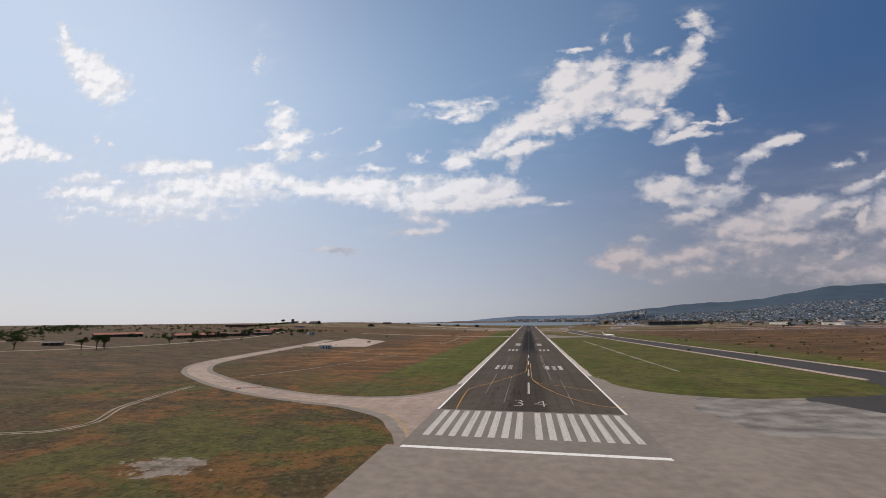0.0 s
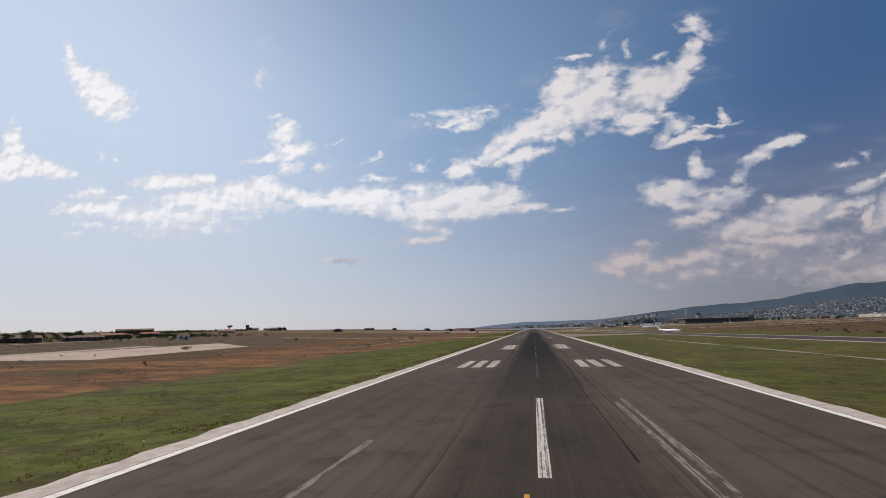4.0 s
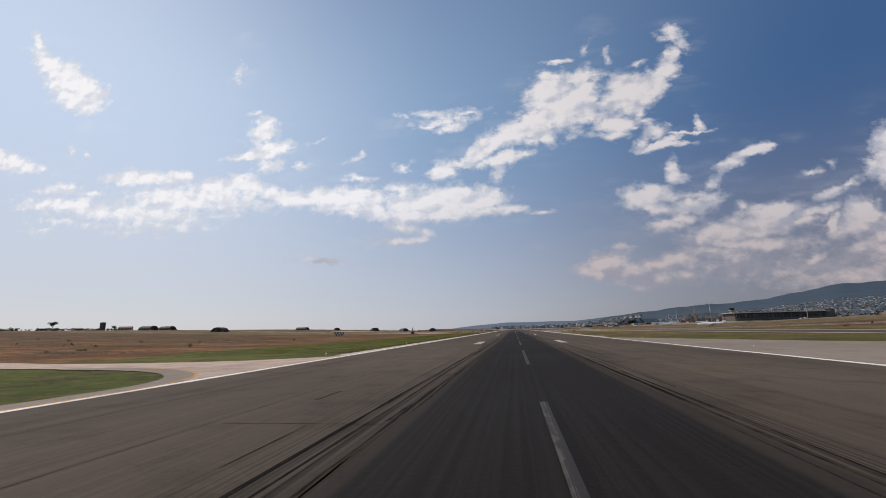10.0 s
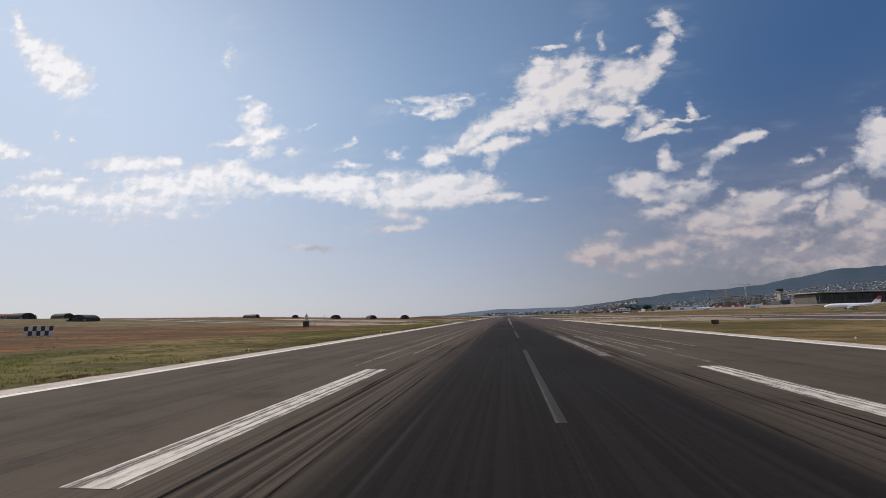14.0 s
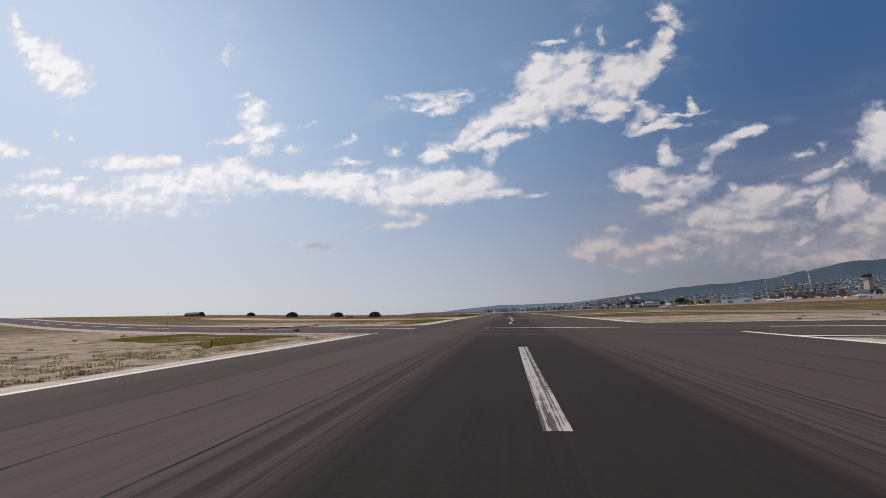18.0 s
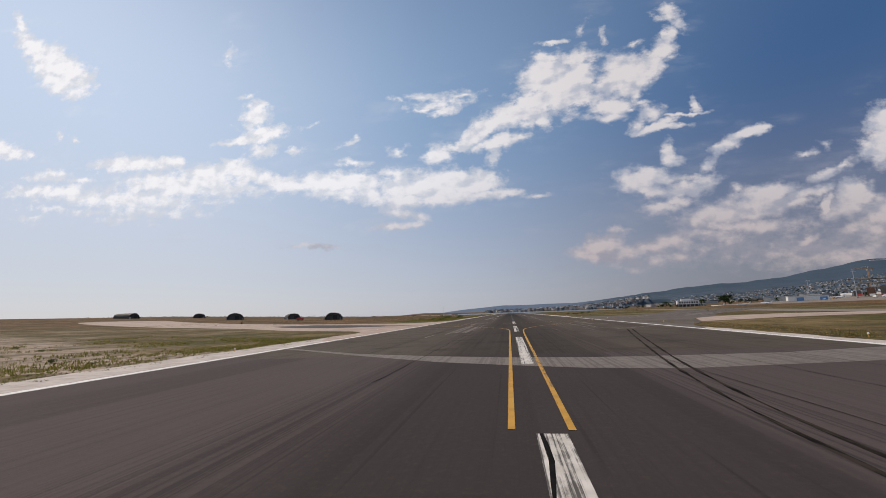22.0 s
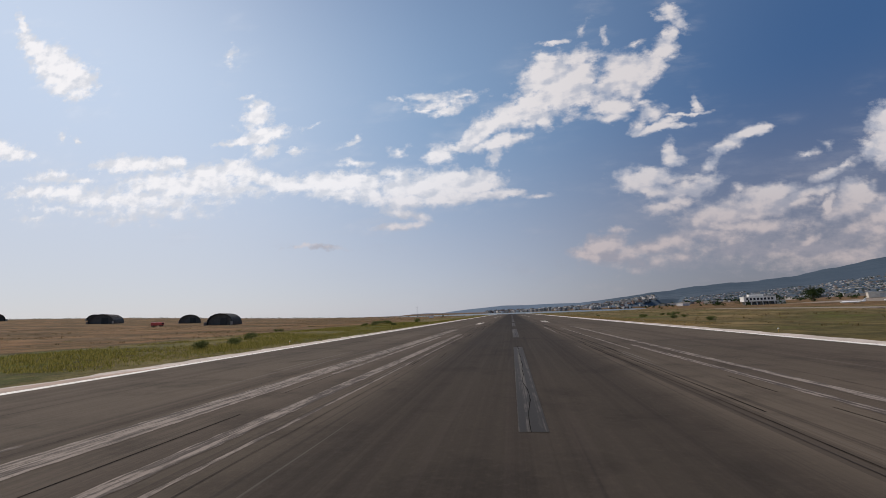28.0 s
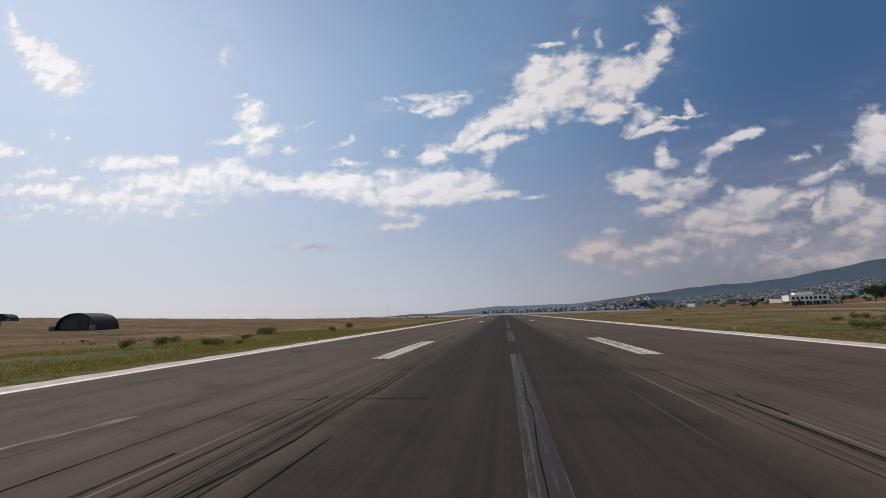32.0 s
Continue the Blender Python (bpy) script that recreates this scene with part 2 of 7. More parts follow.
def cloud_nodes(k, dx, dy, up):
    """How much cloud stands in each direction of the sky, and its colour."""
    ahead = k.math("MAXIMUM", dy, 0.05)
    v_up = k.math("DIVIDE", up, ahead)
    q = k.join(k.math("DIVIDE", dx, ahead), v_up, 0.0)
    w = q
    for scale, detail, reach in ((9.0, 2.0, (0.050, 0.034, 0.0)), (38.0, 4.0, (0.030, 0.022, 0.0))):
        n1 = k.n("ShaderNodeTexNoise")
        k.put(n1.inputs["Vector"], q)
        n1.inputs["Scale"].default_value, n1.inputs["Detail"].default_value, n1.inputs["Roughness"].default_value = scale, detail, 0.55
        w = k.vec("ADD", w, k.vec("MULTIPLY", k.vec("SUBTRACT", n1.outputs["Color"], (0.5, 0.5, 0.5)), reach))
    total = None
    for i, (u, v, wide, tall, turn, thick) in enumerate(CLOUDS):
        if total is not None and i % 30 == 0:
            # each batch waits for the one before, which keeps the shader's memory small
            w = k.vec("ADD", w, k.vec("MULTIPLY", k.join(total, total, 0.0), (1e-7, 1e-7, 0.0)))
        mp = k.n("ShaderNodeMapping", vtype="TEXTURE")
        k.put(mp.inputs[0], w)
        mp.inputs[1].default_value = (u, v, 0)
        mp.inputs[2].default_value = (0, 0, radians(turn))
        mp.inputs[3].default_value = (wide * 1.30, tall * 1.52, 1)
        d = k.math("MULTIPLY", k.math("SUBTRACT", 1.0, k.vec("LENGTH", mp.outputs[0])), thick)
        total = d if total is None else k.math("SMOOTH_MAX", total, d, 0.14)
    fine = k.noise(k.vec("MULTIPLY", q, (1.0, 1.35, 1.0)), 30.0, 9, 0.60)
    body = k.math("ADD", total, k.math("MULTIPLY", k.math("SUBTRACT", fine, 0.5), k.ramp(v_up, 0.10, 0.42, 0.85, 1.45)))
    cover = k.ramp(body, -0.08, 0.50)
    wisp = k.noise(k.vec("MULTIPLY", q, (0.55, 1.7, 1.0)), 9.0, 6, 0.58)
    veil = k.math("MULTIPLY", k.ramp(wisp, 0.46, 0.80, 0.0, 0.26), k.ramp(k.math("ADD", total, 1.2), 0.0, 1.2))
    cover = k.math("MAXIMUM", k.math("MULTIPLY", cover, k.ramp(v_up, 0.16, 0.50, 0.80, 0.96)), veil)
    # the sunlit side of each billow: where the cloud thins towards the sun
    soft = k.noise(k.vec("MULTIPLY", q, (1.0, 1.35, 1.0)), 17.0, 5, 0.5)
    ahead_soft = k.noise(k.vec("MULTIPLY", k.vec("ADD", q, (-0.010, 0.016, 0.0)), (1.0, 1.35, 1.0)), 17.0, 5, 0.5)
    lit = k.math("ADD", k.math("MULTIPLY", k.math("SUBTRACT", soft, ahead_soft), 3.4), k.ramp(total, 0.05, 0.75, 0.25, 0.85))
    lit = k.ramp(lit, 0.05, 1.0)
    low = k.ramp(v_up, 0.10, 0.34)
    away = k.ramp(k.math("DIVIDE", dx, ahead), -0.45, 0.40)
    shade = k.mix(low, (0.33, 0.315, 0.365), k.mix(away, (0.68, 0.70, 0.76), (0.44, 0.46, 0.54)))
    bright = k.mix(low, (0.56, 0.48, 0.48), k.mix(away, (0.92, 0.90, 0.92), (0.70, 0.66, 0.67)))
    return k.math("MULTIPLY", cover, k.ramp(dy, 0.08, 0.25)), k.mix(lit, shade, bright)


def make_world():
    world = bpy.data.worlds.new("sky")
    scene.world = world
    world.use_nodes = True
    k = Nodes(world.node_tree)
    sky = k.n("ShaderNodeTexSky")
    sky.sky_type = "NISHITA"
    sky.sun_disc = False
    sky.sun_elevation = radians(SUN_EL)
    sky.sun_rotation = radians(SUN_AZ)
    sky.air_density, sky.dust_density, sky.ozone_density = 1.0, 0.6, 2.5
    bg = k.n("ShaderNodeBackground")
    # summer haze: milky towards the sun's side, clear and deep away from it, lilac at the horizon
    way = k.n("ShaderNodeTexCoord").outputs["Generated"]
    dx, dy, up = k.xyz(way)
    sunny, clear = k.ramp(dx, -0.05, -0.75), k.ramp(dx, -0.25, 0.58)
    top = k.mix(clear, k.mix(sunny, (3.10, 4.6, 6.9), (7.2, 8.4, 10.3)), (0.47, 1.22, 2.95))
    rim = k.mix(clear, k.mix(sunny, (5.6, 5.8, 6.8), (7.15, 7.2, 7.9)), (1.98, 2.0, 2.70))
    haze = k.mix(k.ramp(up, k.ramp(clear, 0.2, 1.0, -0.02, 0.06), 0.44), rim, top)
    clear_sky = k.mix(k.ramp(up, 0.45, 0.85, 0.18, 0.9), haze, sky.outputs[0])
    cover, tone = cloud_nodes(k, dx, dy, up)
    gain = k.vec("MULTIPLY", tone, (1 / 0.085, 1 / 0.085, 1 / 0.085))
    k.put(bg.inputs[0], k.mix(cover, clear_sky, gain))
    bg.inputs[1].default_value = 0.085
    k.t.links.new(bg.outputs[0], k.n("ShaderNodeOutputWorld").inputs[0])


make_world()
sun = new("sun", bpy.data.lights.new("sun", "SUN"))
sun.data.energy, sun.data.angle, sun.data.color = 3.3, radians(0.53), (1.0, 0.855, 0.715)
sun.matrix_world = look((math.sin(radians(SUN_AZ)) * math.cos(radians(SUN_EL)),
                         math.cos(radians(SUN_AZ)) * math.cos(radians(SUN_EL)), math.sin(radians(SUN_EL))), (0, 0, 0))


# ---- materials ----
def material(name):
    m = bpy.data.materials.new(name)
    m.use_nodes = True
    return m, Nodes(m.node_tree)


def plain(name, dark, light, scale=0.5, rough=0.8, metal=0.0, bump=0.2, per_object=0.0, dist=0.05, spec=0.5, coarse=0.06):
    """A mottled surface: noise at two scales between two colours."""
    m, k = material(name)
    p = k.place()
    f = k.math("ADD", k.math("MULTIPLY", k.noise(p, scale), 0.55), k.math("MULTIPLY", k.noise(p, scale * coarse + 0.01, 3), 0.45))
    f = k.ramp(f, 0.32, 0.68)
    if per_object:
        r = k.n("ShaderNodeObjectInfo").outputs["Random"]
        f = k.math("ADD", f, k.math("MULTIPLY", k.math("SUBTRACT", r, 0.5), per_object))
    k.surface(k.mix(f, dark, light), rough, metal, k.noise(p, scale * 6), bump, dist, spec)
    return m


def island(name, colours, rough=0.8):
    """Joined pieces: each takes one of a few colours."""
    m, k = material(name)
    r = k.n("ShaderNodeNewGeometry").outputs["Random Per Island"]
    c = k.n("ShaderNodeValToRGB")
    c.color_ramp.interpolation = "CONSTANT"
    el = c.color_ramp.elements
    while len(el) < len(colours):
        el.new(0.5)
    for i, col in enumerate(colours):
        el[i].position = i / len(colours)
        el[i].color = (*col, 1)
    k.put(c.inputs[0], r)
    f = k.noise(k.place(), 0.15)
    k.surface(k.mix(k.ramp(f, 0.3, 0.7, 0.0, 0.35), c.outputs[0], (0.25, 0.23, 0.2)), rough)
    return m


def runway_asphalt():
    m, k = material("runway_asphalt")
    p = k.place()
    x, y, _ = k.xyz(p)
    ax = k.math("ABSOLUTE", x)
    wide = k.noise(p, 0.03, 3)
    grain = k.noise(p, 3.5, 6, 0.75)
    lanes = k.noise(k.vec("MULTIPLY", p, (0.55, 0.004, 1)), 1.0, 5, 0.6)
    fine = k.noise(k.vec("MULTIPLY", p, (3.2, 0.012, 1)), 1.0, 4, 0.65)
    hair = k.noise(k.vec("MULTIPLY", p, (11.0, 0.045, 1)), 1.0, 4, 0.7)
    base = k.mix(k.ramp(wide, 0.35, 0.65), (0.072, 0.060, 0.047), (0.103, 0.086, 0.068))
    base = k.mix(k.ramp(lanes, 0.44, 0.66, 0.0, 0.45), base, (0.036, 0.0285, 0.0245))
    base = k.mix(k.ramp(fine, 0.40, 0.66, 0.0, 0.40), base, (0.110, 0.087, 0.071))
    blot = k.noise(p, 0.22, 5, 0.65)
    base = k.mix(k.ramp(blot, 0.48, 0.70, 0.0, 0.48), base, (0.031, 0.026, 0.022))
    # newer surfacing round the crossing, laid in lanes
    newer = k.math("MULTIPLY", k.ramp(y, 1076.4, 1076.9), k.ramp(y, 1346, 1345))
    lane = k.n("ShaderNodeTexWhiteNoise")
    lane.noise_dimensions = "1D"
    k.put(lane.inputs["W"], k.math("FLOOR", k.math("DIVIDE", k.math("ADD", x, 30.2), 5.05)))
    fresh = k.mix(k.ramp(lane.outputs["Value"], 0.0, 1.0), (0.070, 0.0555, 0.0535), (0.091, 0.0725, 0.0700))
    fresh = k.mix(k.ramp(fine, 0.42, 0.70, 0.0, 0.35), fresh, (0.045, 0.036, 0.035))
    fresh = k.mix(k.ramp(k.noise(k.vec("MULTIPLY", p, (0.02, 0.12, 1)), 1.0, 3), 0.45, 0.62, 0.0, 0.25), fresh, (0.074, 0.062, 0.057))
    base = k.mix(newer, base, fresh)
    # rubber laid down by landing wheels
    wob = k.math("ADD", ax, k.math("MULTIPLY", k.math("SUBTRACT", lanes, 0.5), 4.0))
    body = k.ramp(wob, 8.0, 5.4)
    tracks = k.math("MULTIPLY", k.ramp(wob, 12.5, 8.0), k.ramp(fine, 0.47, 0.58))
    touch = k.math("MAXIMUM", k.math("MULTIPLY", k.ramp(y, 120, 400), k.ramp(y, 1420, 950, 0.50, 1.0)), k.ramp(y, 1400, 1800, 0.50, 0.85))
    touch = k.math("MULTIPLY", touch, k.math("SUBTRACT", 1.0, k.math("MULTIPLY", newer, 0.05)))
    rub = k.math("MULTIPLY", k.math("MAXIMUM", k.math("MULTIPLY", body, 0.97), k.math("MULTIPLY", tracks, 0.75)), touch)
    base = k.mix(rub, base, k.mix(k.ramp(fine, 0.40, 0.65), (0.0108, 0.0102, 0.0104), (0.0166, 0.0155, 0.0154)))
    skid = k.math("MULTIPLY", k.ramp(k.noise(k.vec("MULTIPLY", p, (1.6, 0.02, 1)), 1.0, 2), 0.66, 0.70), k.ramp(ax, 15, 6))
    base = k.mix(k.math("MULTIPLY", skid, 0.40), base, (0.018, 0.017, 0.017))
    # ground-off paint and scuffed lanes
    scuff = k.math("MULTIPLY", k.ramp(k.noise(k.vec("MULTIPLY", p, (2.4, 0.022, 1)), 1.0, 3), 0.62, 0.72),
                   k.math("MULTIPLY", k.ramp(ax, 4, 8), k.ramp(ax, 22, 15)))
    scuff = k.math("MULTIPLY", scuff, k.math("MAXIMUM", k.math("MULTIPLY", k.ramp(y, 880, 930), k.ramp(y, 1076, 1060)), k.math("MULTIPLY", k.ramp(y, 1360, 1400), k.ramp(y, 1720, 1650))))
    base = k.mix(k.math("MULTIPLY", scuff, 0.6), base, (0.21, 0.20, 0.185))
    open_grain = k.math("SUBTRACT", 1.0, k.math("MULTIPLY", rub, 0.9))
    base = k.mix(k.math("MULTIPLY", k.ramp(hair, 0.50, 0.66, 0.0, 0.26), open_grain), base, (0.024, 0.0205, 0.018))
    base = k.mix(k.math("MULTIPLY", k.ramp(hair, 0.40, 0.26, 0.0, 0.22), open_grain), base, (0.105, 0.086, 0.068))
    base = k.mix(k.math("MULTIPLY", k.ramp(grain, 0.48, 0.74, 0.0, 0.30), open_grain), base, (0.120, 0.098, 0.077))
    k.surface(base, k.ramp(wide, 0.3, 0.7, 0.82, 0.94), 0, grain, 0.45, 0.02, 0.06)
    return m


def field():
    m, k = material("field")
    p = k.place()
    x, y, z = k.xyz(p)
    ax = k.math("ABSOLUTE", x)
    big = k.noise(p, 0.006, 4)
    mid = k.noise(p, 0.035, 5, 0.6)
    fine = k.noise(p, 0.6, 5, 0.65)
    rows = k.noise(k.vec("MULTIPLY", p, (0.05, 0.35, 1)), 1.0, 4)
    stripe = k.noise(k.vec("MULTIPLY", p, (0.012, 0.03, 1)), 1.0, 5, 0.6)
    dry = k.mix(k.ramp(stripe, 0.38, 0.62), (0.112, 0.050, 0.024), (0.300, 0.134, 0.052))
    dry = k.mix(k.ramp(mid, 0.45, 0.70, 0.0, 0.5), dry, (0.125, 0.074, 0.038))
    dry = k.mix(k.math("MULTIPLY", k.ramp(big, 0.42, 0.60), k.ramp(ax, 90, 200, 0.25, 0.9)), dry, (0.078, 0.046, 0.029))
    dry = k.mix(k.ramp(ax, 150, 320, 0.0, 0.75), dry, k.mix(k.ramp(stripe, 0.4, 0.6), (0.072, 0.041, 0.026), (0.140, 0.078, 0.045)))
    dry = k.mix(k.ramp(y, 1350, 1600, 0.0, 0.85), dry, k.mix(k.ramp(stripe, 0.40, 0.62), (0.092, 0.050, 0.025), (0.215, 0.108, 0.046)))
    heath = k.noise(k.vec("MULTIPLY", p, (0.022, 0.055, 1)), 1.0, 6, 0.66)
    dry = k.mix(k.ramp(heath, 0.52, 0.58, 0.0, 0.65), dry, (0.064, 0.044, 0.024))
    dry = k.mix(k.ramp(heath, 0.44, 0.38, 0.0, 0.55), dry, (0.270, 0.158, 0.076))
    green = k.mix(k.ramp(mid, 0.30, 0.70), (0.060, 0.086, 0.013), (0.116, 0.136, 0.026))
    olive = k.mix(k.ramp(mid, 0.35, 0.65), (0.075, 0.072, 0.024), (0.120, 0.098, 0.040))
    straw = k.mix(k.ramp(stripe, 0.35, 0.65), (0.140, 0.104, 0.045), (0.260, 0.190, 0.090))
    reach = k.math("ADD", k.math("MULTIPLY", k.math("SUBTRACT", mid, 0.5), 26), k.math("MULTIPLY", k.math("SUBTRACT", big, 0.5), 26))
    left = k.ramp(k.math("ADD", k.math("MULTIPLY", x, -1.0), reach), 82, 75)
    right = k.ramp(k.math("ADD", x, reach), 250, 205)
    verge = k.math("MULTIPLY", left, right)
    dusty = k.mix(k.ramp(stripe, 0.36, 0.60), (0.095, 0.088, 0.034), k.mix(k.ramp(mid, 0.42, 0.62), (0.175, 0.132, 0.066), (0.300, 0.236, 0.160)))
    dry = k.mix(k.math("MULTIPLY", k.ramp(y, 1130, 1230, 0.0, 0.85), k.ramp(y, 1620, 1480, 0.25, 1.0)), dry, dusty)
    late = k.ramp(k.math("ADD", y, k.ramp(x, -20, 20, 0.0, 140.0)), 880, 980)
    green = k.mix(k.ramp(k.noise(p, 0.09, 5, 0.65), 0.50, 0.68, 0.0, 0.6), green, (0.118, 0.092, 0.034))
    green = k.mix(k.math("MULTIPLY", k.ramp(x, 25, 45, 0.0, 0.85), k.ramp(k.noise(k.vec("ADD", p, (70, 0, 0)), 0.03, 6, 0.65), 0.36, 0.62)), green, olive)
    patch = k.noise(k.vec("MULTIPLY", p, (0.03, 0.02, 1)), 1.0, 5, 0.62)
    worn = k.mix(k.ramp(patch, 0.34, 0.46), green, k.mix(k.ramp(patch, 0.44, 0.58), olive, straw))
    near = k.mix(late, green, worn)
    lush = k.math("MULTIPLY", k.ramp(k.math("ADD", x, k.math("MULTIPLY", reach, 0.5)), -74, -64), k.math("MULTIPLY", k.ramp(x, -20, -30), k.math("MULTIPLY", k.ramp(y, 1480, 1530), k.ramp(y, 1790, 1730))))
    near = k.mix(k.math("MULTIPLY", lush, 0.38), near, green)
    col = k.mix(verge, dry, near)
    col = k.mix(k.math("MULTIPLY", k.ramp(k.noise(p, 0.012, 3), 0.62, 0.70), 0.6), col, olive)
    # straw-coloured swathes left by the mower, along the runway
    swathe = k.noise(k.vec("MULTIPLY", p, (0.42, 0.010, 1)), 1.0, 3)
    col = k.mix(k.math("MULTIPLY", k.math("MULTIPLY", k.ramp(swathe, 0.60, 0.68), k.ramp(ax, 160, 110)), k.ramp(mid, 0.42, 0.60, 0.0, 0.6)), col, (0.215, 0.150, 0.070))
    # rough ground before the threshold: rust, olive and dark earth
    blotch = k.noise(k.vec("MULTIPLY", p, (0.016, 0.022, 1)), 1.0, 6, 0.62)
    rough_land = k.mix(k.ramp(blotch, 0.46, 0.51), (0.088, 0.088, 0.024), k.mix(k.ramp(blotch, 0.53, 0.58), (0.185, 0.086, 0.030), (0.070, 0.045, 0.026)))
    weedy = k.noise(k.vec("ADD", p, (300, 90, 0)), 0.05, 6, 0.66)
    rough_land = k.mix(k.ramp(weedy, 0.50, 0.58, 0.0, 0.8), rough_land, (0.060, 0.062, 0.022))
    speck = k.noise(p, 0.55, 4, 0.7)
    rough_land = k.mix(k.ramp(speck, 0.54, 0.62, 0.0, 0.75), rough_land, (0.024, 0.026, 0.011))
    rough_land = k.mix(k.ramp(speck, 0.42, 0.34, 0.0, 0.5), rough_land, (0.175, 0.130, 0.070))
    col = k.mix(k.math("MULTIPLY", k.ramp(y, 150, 60, 0.0, 0.92), k.ramp(x, 20, -30)), col, rough_land)
    # a dried-out puddle of pale mud
    spot = k.vec("LENGTH", k.join(k.math("DIVIDE", k.math("ADD", x, 74.0), 15.0), k.math("DIVIDE", k.math("ADD", y, 39.0), 8.0), 0.0))
    mud = k.ramp(k.math("ADD", spot, k.math("MULTIPLY", k.math("SUBTRACT", k.noise(p, 0.16, 6, 0.65), 0.5), 3.2)), 0.62, 0.50)
    col = k.mix(mud, col, k.mix(k.ramp(fine, 0.35, 0.65), (0.20, 0.168, 0.140), (0.33, 0.285, 0.24)))
    # old ploughed land, grey-brown furrows with a few green strips
    furrow = k.noise(k.vec("MULTIPLY", p, (0.004, 0.10, 1)), 1.0, 5, 0.7)
    plough = k.mix(k.ramp(furrow, 0.42, 0.58), (0.058, 0.040, 0.028), (0.115, 0.078, 0.052))
    strip = k.noise(k.vec("MULTIPLY", k.vec("ADD", p, (0, 40, 0)), (0.009, 0.030, 1)), 1.0, 4, 0.6)
    plough = k.mix(k.ramp(strip, 0.58, 0.63, 0.0, 0.85), plough, (0.070, 0.088, 0.024))
    plough = k.mix(k.ramp(strip, 0.40, 0.34, 0.0, 0.8), plough, (0.165, 0.082, 0.034))
    col = k.mix(k.math("MULTIPLY", k.ramp(k.math("ADD", x, k.math("MULTIPLY", reach, 0.6)), -185, -215, 0.0, 0.85), k.ramp(y, 900, 600)), col, plough)
    # bare sand beside the crossing runway
    sand = k.mix(k.ramp(fine, 0.3, 0.7), (0.36, 0.285, 0.215), (0.52, 0.425, 0.335))
    off = k.math("ADD", k.math("MULTIPLY", x, 0.5), k.math("MULTIPLY", k.math("SUBTRACT", y, 1216.0), 0.866))
    off = k.math("ADD", k.math("ABSOLUTE", off), k.math("MULTIPLY", k.math("SUBTRACT", mid, 0.5), 60))
    bare = k.math("MULTIPLY", k.ramp(off, 112, 92), k.math("MULTIPLY", k.ramp(x, -230, -150), k.ramp(x, 190, 110)))
    bare = k.math("MULTIPLY", bare, k.ramp(k.noise(k.vec("MULTIPLY", p, (0.7, 1.0, 1.0)), 0.055, 6, 0.62), 0.66, 0.61))
    col = k.mix(bare, col, sand)
    # wooded and built-up slopes; the blue mixed into their colour is painted distance haze
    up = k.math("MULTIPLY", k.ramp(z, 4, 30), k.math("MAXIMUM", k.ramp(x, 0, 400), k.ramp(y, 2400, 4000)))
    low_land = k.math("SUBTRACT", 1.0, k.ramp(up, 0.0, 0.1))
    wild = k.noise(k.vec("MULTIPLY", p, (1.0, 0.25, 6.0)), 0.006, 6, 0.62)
    hazy_slope = k.mix(k.ramp(wild, 0.40, 0.62), (0.046, 0.068, 0.094), (0.072, 0.096, 0.124))
    hazy_slope = k.mix(k.ramp(z, 110, 260, 0.0, 0.7), hazy_slope, (0.046, 0.070, 0.100))
    # a paler blue haze painted on the hills across the bay
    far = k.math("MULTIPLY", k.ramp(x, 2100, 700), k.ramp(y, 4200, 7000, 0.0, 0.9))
    col = k.mix(up, col, k.mix(far, hazy_slope, (0.120, 0.165, 0.225)))
    clump = k.noise(p, 0.16, 5, 0.65)
    col = k.mix(k.math("MULTIPLY", k.ramp(clump, 0.47, 0.60), k.math("MULTIPLY", low_land, 0.55)), col, (0.036, 0.031, 0.013))
    col = k.mix(k.math("MULTIPLY", k.ramp(rows, 0.42, 0.66), k.math("MULTIPLY", low_land, 0.30)), col, (0.045, 0.036, 0.022))
    col = k.mix(k.math("MULTIPLY", k.ramp(fine, 0.48, 0.66), k.math("MULTIPLY", low_land, 0.42)), col, (0.180, 0.135, 0.060))
    col = k.mix(k.math("MULTIPLY", k.ramp(k.noise(p, 0.9, 6, 0.7), 0.52, 0.66), k.math("MULTIPLY", low_land, 0.45)), col, (0.026, 0.024, 0.010))
    k.surface(col, 0.95, 0, k.noise(p, 1.4, 6, 0.7), 0.8, 0.25, 0.1)
    return m


def worn_paint(name, colour, under, wear, spec=0.25, rough=0.75):
    m, k = material(name)
    p = k.place()
    f = k.math("ADD", k.math("MULTIPLY", k.noise(k.vec("MULTIPLY", p, (4.5, 0.022, 1)), 1.0, 5, 0.65), 0.72), k.math("MULTIPLY", k.noise(k.vec("MULTIPLY", p, (3.0, 0.8, 1)), 1.0, 6, 0.7), 0.28))
    f = k.ramp(f, wear - 0.04, wear + 0.05)
    dirt = k.ramp(k.noise(p, 1.1, 5), 0.35, 0.75, 0.0, 0.55)
    k.surface(k.mix(f, k.mix(dirt, colour, (colour[0] * 0.55, colour[1] * 0.53, colour[2] * 0.48)), under), rough, 0, k.noise(p, 3.0, 4), 0.2, 0.01, spec)
    return m


